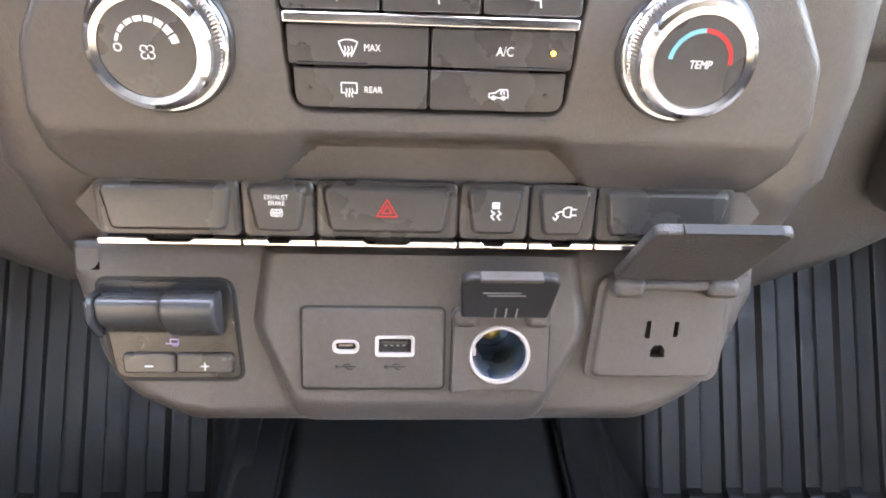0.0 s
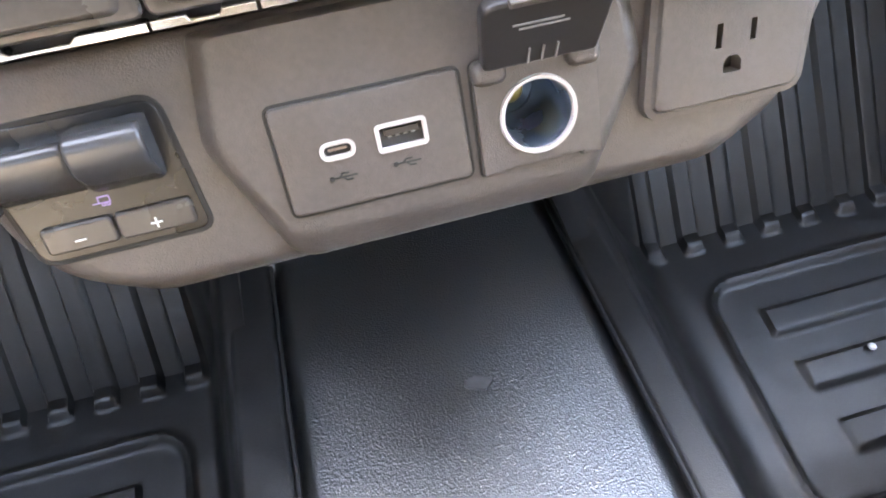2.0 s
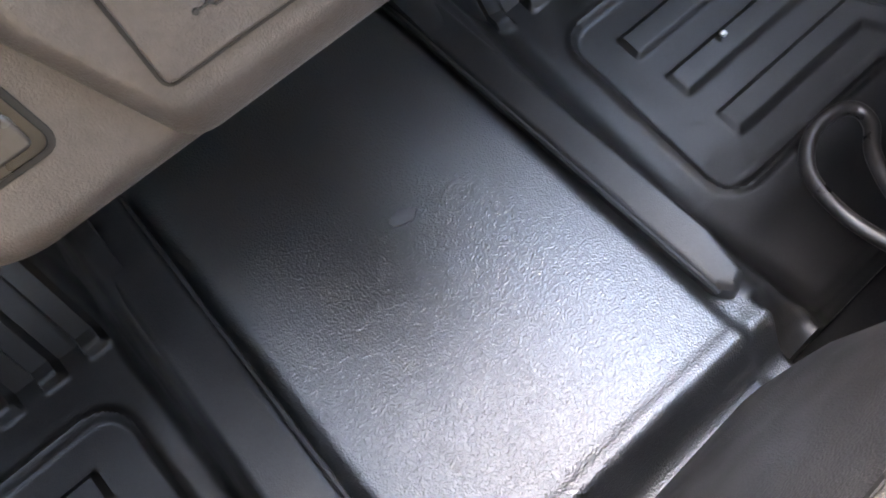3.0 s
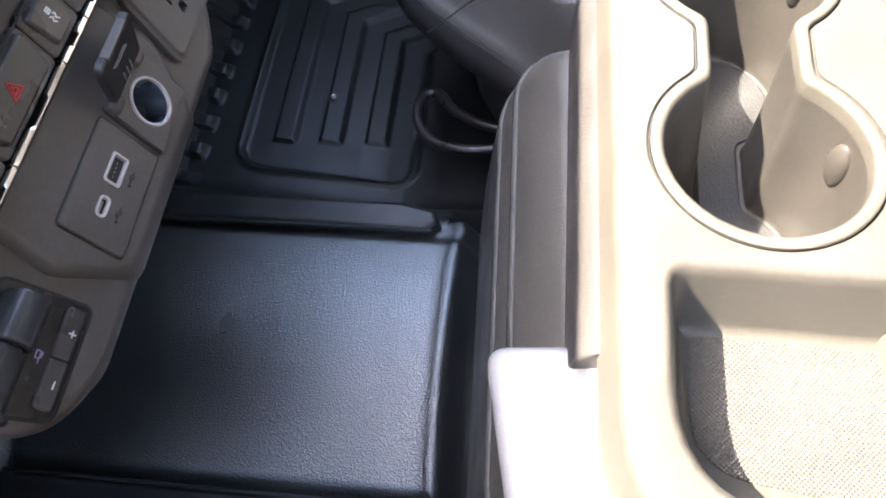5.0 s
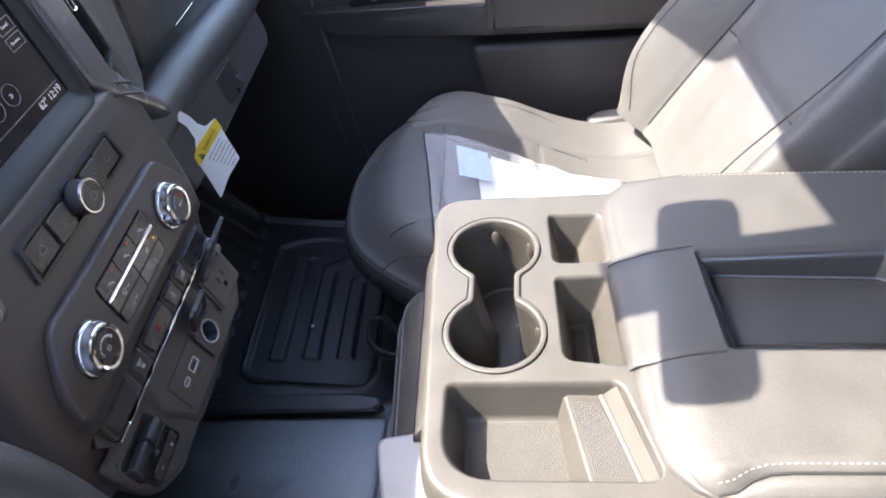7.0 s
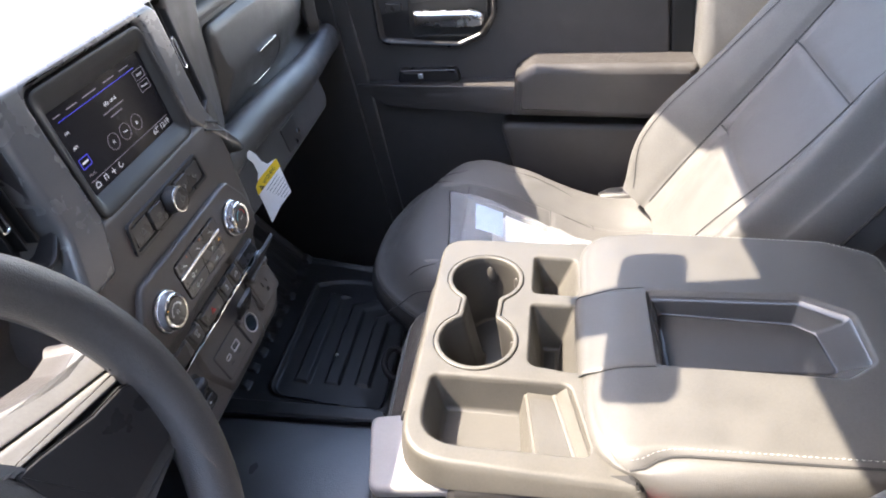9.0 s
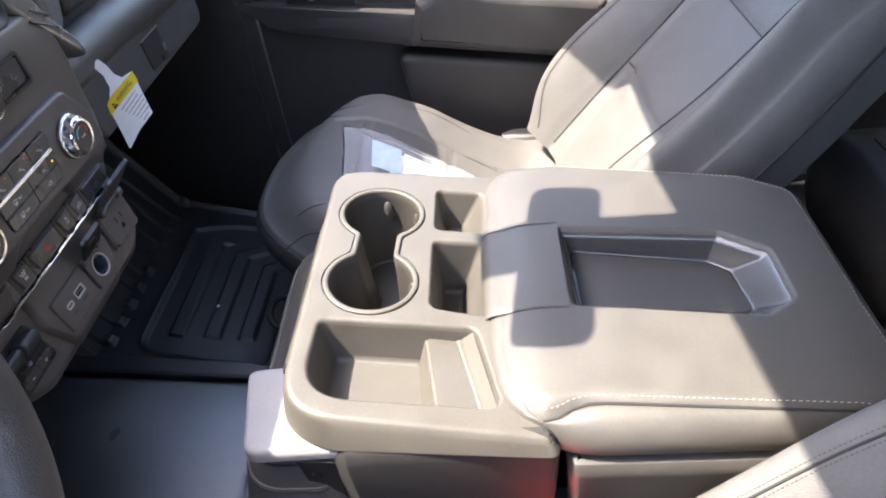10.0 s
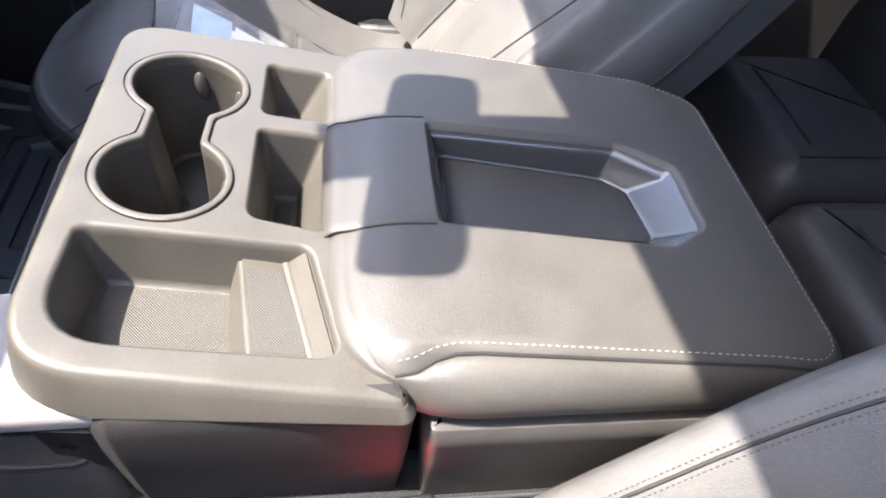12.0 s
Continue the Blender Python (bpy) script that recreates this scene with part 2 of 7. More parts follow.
def holed(bm, outer, holes, z=0.0, step=0.0):
    """A flat sheet with the outline and holes through it, with inner points every step. Returns the loops."""
    pts, edges, spans = [], [], []
    for poly in [outer] + holes:
        k, n = len(pts), len(poly)
        pts += [Vector(p) for p in poly]
        edges += [(k + i, k + (i + 1) % n) for i in range(n)]
        spans.append((k, n))
    if step:
        xs, ys = [p[0] for p in outer], [p[1] for p in outer]
        for x in span(min(xs), max(xs), step):
            for y in span(min(ys), max(ys), step):
                p = (x, y)
                if within(p, outer) and not any(within(p, h) for h in holes) and min((q - Vector(p)).length for q in pts[:spans[-1][0] + spans[-1][1]]) > step * 0.5:
                    pts.append(Vector(p))
    out, _, tris, origin, _, _ = delaunay_2d_cdt(pts, edges, [], 0, 1e-7)
    made = [bm.verts.new((p.x, p.y, z)) for p in out]
    back = {}
    for i, src in enumerate(origin):
        for k in src:
            back[k] = made[i]
    for t in tris:
        c = sum((out[i] for i in t), Vector((0, 0))) / 3
        if within(c, outer) and not any(within(c, h) for h in holes):
            bm.faces.new([made[i] for i in t])
    return [[back[k + i] for i in range(n)] for k, n in spans]


def sink(bm, top, poly, profile, floor=True):
    """Walls going down from a hole: profile of (inset, depth)."""
    last = top
    for d, z in profile:
        ring = loop(bm, offset(poly, -d) if d else poly, -z)
        bridge(bm, last, ring)
        last = ring
    if floor:
        bm.faces.new(last)
    return last


def tube(bm, pts, r, n=8, closed=False):
    pts = [Vector(p) for p in pts]
    k, rings = len(pts), []
    side = None
    for i, p in enumerate(pts):
        a = pts[i - 1] if (i or closed) else p
        b = pts[(i + 1) % k] if (i < k - 1 or closed) else p
        d = (b - a).normalized()
        if side is None:
            side = d.orthogonal().normalized()
        side = (side - d * side.dot(d)).normalized()
        up = d.cross(side)
        rad = r(i / (k - 1)) if callable(r) else r
        rings.append([bm.verts.new(p + (side * math.cos(2 * math.pi * j / n) + up * math.sin(2 * math.pi * j / n)) * rad) for j in range(n)])
    for a, b in zip(rings, rings[1:] + (rings[:1] if closed else [])):
        bridge(bm, a, b)
    if not closed:
        bm.faces.new(rings[0])
        bm.faces.new(rings[-1])
    return bm


def box(bm, c, s, m=None):
    r = bmesh.ops.create_cube(bm, size=1.0, matrix=Matrix.Translation(c) @ Matrix.Diagonal((*s, 1)))
    if m is not None:
        bmesh.ops.transform(bm, matrix=m, verts=r["verts"])
    return r["verts"]


def block(c, s, bevel=0.002, seg=2, m=None):
    bm = bmesh.new()
    box(bm, c, s)
    bmesh.ops.bevel(bm, geom=bm.edges[:] + bm.verts[:], offset=bevel, segments=seg, affect="EDGES", profile=0.5)
    return moved(bm, m) if m is not None else bm


def lathe(bm, profile, n=48, m=None, ring=False):
    """Turned about z: profile of (radius, height)."""
    rings = [[bm.verts.new((r * math.cos(2 * math.pi * j / n), r * math.sin(2 * math.pi * j / n), z)) for j in range(n)] for r, z in profile]
    for a, b in zip(rings, rings[1:]):
        bridge(bm, a, b)
    if ring:
        bridge(bm, rings[-1], rings[0])
    else:
        bm.faces.new(rings[0])
        bm.faces.new(rings[-1])
    return moved(bm, m) if m is not None else bm


def ribbon(lines, width, height=0.0003):
    """Flat strokes in the xy plane, each with a little thickness."""
    bm = bmesh.new()
    for line in lines:
        for (ax, ay), (bx, by) in zip(line, line[1:]):
            a, b = Vector((ax, ay, 0)), Vector((bx, by, 0))
            d = (b - a)
            if d.length < 1e-7:
                continue
            d.normalize()
            s = Vector((-d.y, d.x, 0)) * width / 2
            e = d * width * 0.35
            q = [bm.verts.new(p + Vector((0, 0, height))) for p in (a - e - s, b + e - s, b + e + s, a - e + s)]
            g = [bm.verts.new(p) for p in (a - e - s, b + e - s, b + e + s, a - e + s)]
            bm.faces.new(q)
            bridge(bm, q, g)
    return bm


def arc(x, y, r, a0, a1, n=10):
    return [(x + r * math.cos(radians(a0 + (a1 - a0) * i / n)), y + r * math.sin(radians(a0 + (a1 - a0) * i / n))) for i in range(n + 1)]


def words(text, size, m, material, parent, name="lettering", squeeze=1.0, shear=0.0):
    cu = bpy.data.curves.new(name, "FONT")
    cu.body, cu.size, cu.align_x, cu.align_y, cu.extrude, cu.shear = text, size, "CENTER", "CENTER", 0.00008, shear
    tmp = bpy.data.objects.new("tmp", cu)
    me = bpy.data.meshes.new_from_object(tmp)
    bpy.data.objects.remove(tmp)
    me.transform(m @ Matrix.Diagonal((squeeze, 1, 1, 1)))
    me.materials.append(material)
    ob = new(name, me)
    ob.parent = parent
    if parent.parent is None:
        ob.matrix_parent_inverse = parent.matrix_basis.inverted()
    return ob


def at(m, x, y, z=0.0):
    return m @ Matrix.Translation((x, y, z))


def field(xs, ys, height, skirt=None):
    """A sheet over a grid, raised by height(x, y)."""
    bm = bmesh.new()
    rows = [[bm.verts.new((x, y, height(x, y))) for x in xs] for y in ys]
    for a, b in zip(rows, rows[1:]):
        bridge(bm, a, b, closed=False)
    if skirt is not None:
        edge = rows[0] + [r[-1] for r in rows[1:]] + rows[-1][-2::-1] + [r[0] for r in rows[-2:0:-1]]
        low = [bm.verts.new((v.co.x, v.co.y, skirt)) for v in edge]
        bridge(bm, edge, low)
        bm.faces.new(low)
    return bm


def span(a, b, step):
    n = max(1, round(abs(b - a) / step))
    return [a + (b - a) * i / n for i in range(n + 1)]


def smooth(a, b, x):
    q = min(1.0, max(0.0, (x - a) / (b - a)))
    return q * q * (3 - 2 * q)


def inside(x, y, x0, x1, y0, y1, r):
    """Signed distance to a rounded rectangle (negative inside)."""
    qx, qy = abs(x - (x0 + x1) / 2) - (x1 - x0) / 2 + r, abs(y - (y0 + y1) / 2) - (y1 - y0) / 2 + r
    return math.hypot(max(qx, 0), max(qy, 0)) + min(max(qx, qy), 0) - r


def stitches(path, length=0.0045, gap=0.003, r=0.0006):
    """Short thread strokes along a path."""
    bm = bmesh.new()
    pts = [Vector(p) for p in path]
    seg = [(b - a).length for a, b in zip(pts, pts[1:])]
    total, s = sum(seg), 0.0

    def along(d):
        for q, (a, b) in zip(seg, zip(pts, pts[1:])):
            if d <= q or (a is pts[-2]):
                return a.lerp(b, min(1.0, d / max(q, 1e-9)))
            d -= q
        return pts[-1]
    while s + length < total:
        a, b = along(s), along(s + length)
        mid = (a + b) / 2
        mid.z += r * 0.6
        tube(bm, [a, mid, b], lambda q: r * (0.55 + 0.9 * q * (1 - q)), 5)
        s += length + gap
    return bm


# ---------- ground, floor and cab shell ----------
# the outside ground is unseen; a pale sheet added to bounce light upwards
whole("ground", field(span(-1500, 1500, 500), span(-1500, 1500, 500), lambda x, y: -0.62), CONCRETE, "unseen pale ground added under the truck for bounced light", "ground", kind="structure")


def tunnel_z(y):
    return 0.280 + 0.13 * (y - 0.48)


# the cab floor under the mats, as one sheet
def floor_z(x, y):
    up = max(0.0, y - 0.70) * 1.3
    hump = smooth(0.22, 0.12, abs(x - 0.01)) * 0.13
    return 0.02 + up + hump


whole("floor", field(span(-0.9, 0.9, 0.03), span(-1.5, 0.95, 0.035), floor_z, skirt=-0.02), CARPET, "black carpeted cab floor under rubber mats", "floor", kind="structure")


def shell(name, corners, thick, material, label, category):
    """A flat panel with thickness from its corners."""
    bm = bmesh.new()
    pts = [Vector(p) for p in corners]
    n = (pts[1] - pts[0]).cross(pts[-1] - pts[0]).normalized() * thick
    top = [bm.verts.new(p) for p in pts]
    low = [bm.verts.new(p + n) for p in pts]
    bm.faces.new(top)
    bm.faces.new(low)
    bridge(bm, top, low)
    return whole(name, bm, material, label, category, kind="structure")


ROOF_FRONT = 0.109
shell("roof", [(-0.77, ROOF_FRONT - 0.06, 1.27), (0.23, ROOF_FRONT + 0.017, 1.27), (0.36, ROOF_FRONT - 0.012, 1.27), (0.54, ROOF_FRONT - 0.010, 1.27), (0.79, ROOF_FRONT + 0.06, 1.27), (0.79, -1.6, 1.36), (-0.77, -1.6, 1.36)], -0.05, HEADLINER, "grey fabric headliner of the cab roof", "roof")
for name, s in (("pillar_driver", -1), ("pillar_passenger", 1)):
    bm = bmesh.new()
    tube(bm, [(s * 0.74, ROOF_FRONT + 0.02, 1.27), (s * 0.80, 0.55, 1.17), (s * 0.88, 0.98, 1.0)], 0.045, 10)
    whole(name, bm, HEADLINER, "grey trimmed windscreen pillar", "pillar", kind="structure")
for name, s in (("pillar_rear_driver", -1), ("pillar_rear_passenger", 1)):
    bm = bmesh.new()
    slab(bm, rounded([(0.835, -0.50), (0.98, -0.52), (0.98, -0.326), (0.858, -0.332)], [0.03, 0.01, 0.005, 0.025], 5), [(0, 1.30), (0, 0.80), (0.006, 0.62), (0.012, 0.50), (0.016, 0.02)])
    for v in bm.verts:
        v.co.x *= s
        v.co.y -= 0.10 * max(0.0, v.co.z - 0.75)
    whole(name, bm, TRIM, "pale grey trimmed door pillar", "pillar", kind="structure")
shell("wall_rear", [(-0.9, -1.55, 0.0), (0.9, -1.55, 0.0), (0.9, -1.55, 0.90), (-0.9, -1.55, 0.90)], 0.05, DARK_LEATHER, "dark rear wall of the cab below the back window", "wall")
shell("wall_rear_passenger", [(0.93, -1.55, -0.10), (0.93, -0.50, -0.10), (0.93, -0.50, 0.80), (0.93, -1.55, 0.84)], 0.05, DASH, "dark rear door below its window", "wall")
shell("wall_rear_driver", [(-0.93, -1.55, -0.10), (-0.93, -0.50, -0.10), (-0.93, -0.50, 0.80), (-0.93, -1.55, 0.84)], -0.05, DASH, "dark rear door below its window", "wall")
shell("window_rear", [(-0.9, -1.55, 0.90), (0.9, -1.55, 0.90), (0.9, -1.55, 1.36), (-0.9, -1.55, 1.36)], 0.02, GLASS_BLACK, "dark tinted back window", "window")
shell("window_rear_passenger", [(0.94, -1.55, 0.84), (0.94, -0.50, 0.80), (0.94, -0.50, 1.34), (0.94, -1.55, 1.34)], 0.02, GLASS_BLACK, "dark tinted rear door window", "window")
shell("window_rear_driver", [(-0.94, -1.55, 0.84), (-0.94, -0.50, 0.80), (-0.94, -0.50, 1.34), (-0.94, -1.55, 1.34)], -0.02, GLASS_BLACK, "dark tinted rear door window", "window")
for name, s in (("pillar_back_driver", -1), ("pillar_back_passenger", 1)):
    whole(name, block((s * 0.86, -1.50, 1.08), (0.14, 0.12, 0.56), 0.02), HEADLINER, "grey trimmed rear corner pillar", "pillar", kind="structure")
# unseen panel added above the driver door to cut the light from that side
shell("light_block_driver", [(-0.96, -0.52, 0.76), (-0.96, 0.46, 0.76), (-0.96, 0.46, 0.96), (-0.96, -0.52, 0.96)], -0.04, DASH, "plain dark unseen panel added to block light on the driver side", "wall")
pane = shell("window_driver", [(-0.97, -0.52, 0.96), (-0.97, 0.46, 0.96), (-0.97, 0.46, 1.12), (-0.97, 0.10, 1.32), (-0.97, -0.52, 1.34)], -0.005, WINDOW, "clear driver door window", "window")
pane.visible_shadow = False
shell("firewall", [(-0.9, 0.98, 0.0), (0.9, 0.98, 0.0), (0.9, 0.98, 1.0), (-0.9, 0.98, 1.0)], 0.04, CARPET, "black firewall under the dash", "wall")
shell("kick_panel", [(0.90, 0.46, 0.0), (0.90, 0.98, 0.0), (0.90, 0.98, 1.0), (0.90, 0.46, 1.0)], 0.05, DASH, "black kick panel beside the footwell", "wall")
shell("kick_panel_driver", [(-0.90, 0.46, 0.0), (-0.90, 0.98, 0.0), (-0.90, 0.98, 1.0), (-0.90, 0.46, 1.0)], -0.05, DASH, "black kick panel beside the pedals", "wall")
glass = shell("windscreen", [(-0.80, 0.98, 1.03), (0.80, 0.98, 1.03), (0.74, ROOF_FRONT, 1.272), (-0.74, ROOF_FRONT, 1.272)], 0.005, WINDOW, "clear windscreen above the dash", "windscreen")
glass.visible_shadow = False
# the folded passenger sun visor below the roof's front edge
bm = bmesh.new()
slab(bm, rounded([(0.27, 0.040), (0.74, 0.040), (0.76, 0.190), (0.70, 0.185), (0.55, 0.098), (0.27, 0.098)], [0.015, 0.015, 0.02, 0.02, 0.03, 0.015], 5), [(-0.006, 0.009), (-0.001, 0.006), (0, 0.0), (-0.001, -0.006), (-0.006, -0.009)])
for v in bm.verts:
    v.co.z += 1.250 - 0.30 * (v.co.y - 0.085)
whole("sun_visor", bm, HEADLINER, "pale fabric sun visor folded to the roof", "sun visor")


# ---------- rubber mats and the tunnel cover ----------
def footwell_mat(side):
    edge, first, pitch = (0.322, 0.338, 0.0495) if side > 0 else (0.256, 0.290, 0.0475)

    def h(x, y):
        x = abs(x)
        z = 0.054 + 0.30 * max(0.0, y - 0.40)
        bent = y + 0.85 * max(0.0, x - 0.600 - 0.50 * (y - 0.44))      # the far ends turn to the rear
        d = inside(x, bent, edge, 0.735, 0.385, 0.628, 0.035)
        z += 0.0045 * math.exp(-(d / 0.0045) ** 2)                     # raised border line
        z -= 0.003 * smooth(0.002, -0.008, d)
        for k, yc in enumerate((0.446, 0.510, 0.573)):                 # raised bars in the pan
            e = inside(x, bent, edge + 0.068 - 0.008 * k, 0.672, yc - 0.0155, yc + 0.0155, 0.003)
            z += 0.0055 * smooth(0.003, -0.0045, e)
        if y > 0.66:                                                   # rising toe board with fins
            z += max(0.0, y - 0.690) * 1.25
            q = (x - first) / pitch
            f = abs(q - round(q)) * pitch
            if -1 <= round(q) <= 9:
                z += 0.009 * smooth(0.0135, 0.0095, f) * smooth(0.668, 0.678, y)
        rim = inside(x, y, 0.185, 0.80, 0.245, 0.92, 0.05)
        z += 0.165 * smooth(edge - 0.02, 0.165, x) ** 1.3              # climbs on the tunnel side
        z += 0.008 * math.exp(-((rim + 0.012) / 0.007) ** 2)
        z -= 0.09 * smooth(0.290, 0.252, y) * smooth(0.215, 0.170, x)
        return z
    xs = [side * v for v in span(0.150, 0.80, 0.003)]
    return field(xs, span(0.245, 0.90, 0.003), h, skirt=0.03)


whole("passenger_floor_mat", footwell_mat(1), RUBBER, "black rubber floor mat with raised bars and toe fins", "floor mat", "rubber floor mats")
whole("driver_floor_mat", footwell_mat(-1), RUBBER, "black rubber floor mat with raised bars and toe fins", "floor mat", "rubber floor mats")


def tunnel_cover():
    def h(x, y):
        z = tunnel_z(y)
        z -= 1.15 * (x - 0.012) ** 2
        d = abs(x - 0.012) - 0.131
        z -= 0.010 * smooth(-0.012, 0.002, d)
        z -= 2.2 * max(0.0, d - 0.026)
        z -= smooth(0.272, 0.248, y) * 0.035
        z += 0.004 * math.exp(-((y - 0.273) / 0.007) ** 2)
        z += max(0.0, y - 0.66) * 1.2
        return z
    return field(span(-0.20, 0.225, 0.004), span(0.235, 0.90, 0.005), h, skirt=0.04)


tunnel = thing("tunnel_cover", (0.01, 0.45, 0.05), "black pebbled vinyl cover on the transmission tunnel", "floor cover")
part("cover_sheet", tunnel_cover(), VINYL, tunnel, sharp=60)


def edge_strip(corners, radius, drop):
    """A moulded strip that follows the tunnel's slope."""
    bm = bmesh.new()
    loops = holed(bm, offset(rounded(corners, radius), -0.006), [], 0.0, step=0.02)
    last = loops[0]
    for d, z in ((-0.003, -0.0012), (-0.0005, -0.004), (0.0, -0.008), (0.0, -0.028)):
        ring = loop(bm, offset(rounded(corners, radius), d), z)
        bridge(bm, last, ring)
        last = ring
    for v in bm.verts:
        v.co.z += tunnel_z(v.co.y) - drop
    return bm


part("edge_strip", edge_strip([(0.1475, 0.305), (0.158, 0.292), (0.172, 0.300), (0.180, 0.335), (0.182, 0.72), (0.1475, 0.72)], 0.006, 0.0165), RUBBER, tunnel, "smooth moulded edge strip")
part("edge_strip", edge_strip([(-0.165, 0.30), (-0.1235, 0.30), (-0.1235, 0.72), (-0.165, 0.72)], 0.006, 0.0165), RUBBER, tunnel, "smooth moulded edge strip")
bm = bmesh.new()
tube(bm, [(0.1462, y, tunnel_z(y) - 0.0175) for y in span(0.30, 0.66, 0.03)], 0.0022, 6)
part("side_groove", bm, BLACK, tunnel)
bm = bmesh.new()
tube(bm, [(-0.1222, y, tunnel_z(y) - 0.0185) for y in span(0.30, 0.66, 0.03)], 0.0022, 6)
part("side_groove", bm, BLACK, tunnel)
bm = bmesh.new()
slab(bm, rounded([(0.015, 0.477), (0.029, 0.472), (0.037, 0.478), (0.027, 0.486), (0.014, 0.483)], 0.002), [(0, 0.0008), (0, 0.0)])
for v in bm.verts:
    v.co.z += tunnel_z(v.co.y) + 0.0005
whole("scuff_mark", bm, surface("grey_scuff", (0.07, 0.07, 0.072), 0.6), "pale grey scuff on the black tunnel cover", "scuff")
bm = bmesh.new()
bmesh.ops.create_icosphere(bm, subdivisions=2, radius=0.0045, matrix=Matrix.Translation((0.4605, 0.516, 0.0975)) @ Matrix.Diagonal((1, 1, 0.6, 1)))
whole("white_speck", bm, PAPER, "small white speck lying on the rubber mat", "speck")


# ---------- centre console with its cup holders, trays and armrest ----------
console = thing("center_console", (0.01, 0.0, 0.10), "grey-brown plastic centre console with two open cup holders and trays", "console")


def slope(bm, at_zero=0.556, rise=0.15):
    for v in bm.verts:
        v.co.z += at_zero + rise * v.co.y
    return bm


def cup_outline(grow):
    """Two round wells joined by a straight neck."""
    (ax, ay), (bx, by), r, hw = (0.001, 0.0645), (0.117, 0.0630), 0.0440 + grow, 0.0205 + grow
    a = math.asin(min(0.99, hw / r))
    k, n, out = 72, 12, []
    for cx, cy, first in ((ax, ay, a), (bx, by, math.pi + a)):
        out += [(cx + r * math.cos(first + (2 * math.pi - 2 * a) * i / k), cy + r * math.sin(first + (2 * math.pi - 2 * a) * i / k)) for i in range(k + 1)]
        p = Vector(out[-1])
        q = Vector((bx - r * math.cos(a), by - r * math.sin(a))) if cx == ax else Vector((ax + r * math.cos(a), ay + r * math.sin(a)))
        out += [tuple(p.lerp(q, i / n)) for i in range(1, n)]
    return rounded_soft(out, 2)


def rounded_soft(poly, times=2):
    """Smooths sharp inner corners without changing the count."""
    for _ in range(times):
        k = len(poly)
        poly = [tuple((Vector(poly[i - 1]) + 2 * Vector(poly[i]) + Vector(poly[(i + 1) % k])) / 4) for i in range(k)]
    return poly


TOP = rounded([(-0.192, -0.113), (0.216, -0.113), (0.212, 0.137), (-0.178, 0.137)], [0.012, 0.012, 0.045, 0.062], 8)
TRAY = rounded([(-0.153, -0.066), (-0.0585, -0.044), (-0.0570, 0.109), (-0.150, 0.112)], [0.012, 0.012, 0.010, 0.042], 7)
SLOT_A = rounded([(-0.043, -0.056), (0.073, -0.056), (0.072, 0.003), (-0.034, 0.003)], [0.008, 0.008, 0.009, 0.012], 5)
SLOT_B = rounded([(0.090, -0.056), (0.168, -0.056), (0.171, 0.002), (0.092, 0.002)], 0.009, 5)
CUP_RIM = cup_outline(0.0070)
inner_top = offset(TOP, -0.0145)
bm = bmesh.new()
holes = [offset(TRAY, 0.003), offset(SLOT_A, 0.002), offset(SLOT_B, 0.002), CUP_RIM]
loops = holed(bm, inner_top, holes)
last = loops[0]
for d, z in ((-0.0115, -0.0005), (-0.0090, -0.0022), (-0.0072, -0.0055), (-0.0060, -0.0100), (-0.0030, -0.0210), (-0.0008, -0.0300), (0.0, -0.0342)):
    ring = loop(bm, offset(TOP, d), z)
    bridge(bm, last, ring)
    last = ring
ring = loop(bm, offset(TOP, -0.006), -0.036)
bridge(bm, last, ring)
sink(bm, loops[1], TRAY, [(-0.001, 0.0008), (0.0008, 0.003), (0.002, 0.008), (0.0065, 0.044), (0.0085, 0.049), (0.013, 0.051)])
sink(bm, loops[2], SLOT_A, [(-0.0006, 0.0006), (0.0008, 0.0025), (0.002, 0.006), (0.005, 0.070), (0.007, 0.074), (0.010, 0.075)])
sink(bm, loops[3], SLOT_B, [(-0.0006, 0.0006), (0.0008, 0.0025), (0.002, 0.006), (0.006, 0.050), (0.008, 0.053), (0.011, 0.054)])
for v in bm.verts:                       # the rear walls of the two slots slope
    if -0.046 < v.co.x < 0.178 and -0.060 < v.co.y < -0.028 and v.co.z < -0.004:
        v.co.y += 0.024 * min(1.0, -v.co.z / 0.05)
sink(bm, loops[4], CUP_RIM, [(0.0, 0.0018), (0.0014, 0.0018)], floor=False)
for v in bm.verts:                       # the flank gets shallower to the rear on the driver's side
    if -0.0365 < v.co.z < -0.0095 and v.co.x < -0.17:
        v.co.z *= 1 - 0.62 * smooth(0.05, -0.115, v.co.y)
part("top_panel", slope(bm), CONSOLE, console, sharp=50)

# the cup-holder insert: a rolled ring, walls and floor
bm = bmesh.new()
prof = [(0.0052, -0.002), (0.0052, 0.0), (0.0042, 0.0008), (0.0015, 0.0010), (0.0, 0.0002), (-0.0008, -0.002), (-0.0012, -0.03), (-0.0046, -0.104), (-0.0062, -0.108), (-0.0090, -0.109)]
rings = [loop(bm, cup_outline(g), z) for g, z in prof[5:]]
for a, b in zip(rings, rings[1:]):
    bridge(bm, a, b)
bm.faces.new(rings[-1])
cup = part("cup_holder", slope(bm, 0.5562), CUP_WALL, console, "deep joined cup wells", sharp=50)
bm = bmesh.new()
rings = [loop(bm, cup_outline(g), z) for g, z in prof[:6] + [(-0.0010, -0.009)]]
for a, b in zip(rings, rings[1:]):
    bridge(bm, a, b)
part("cup_ring", slope(bm, 0.5564), CONSOLE, cup, "pale rolled ring", sharp=50)
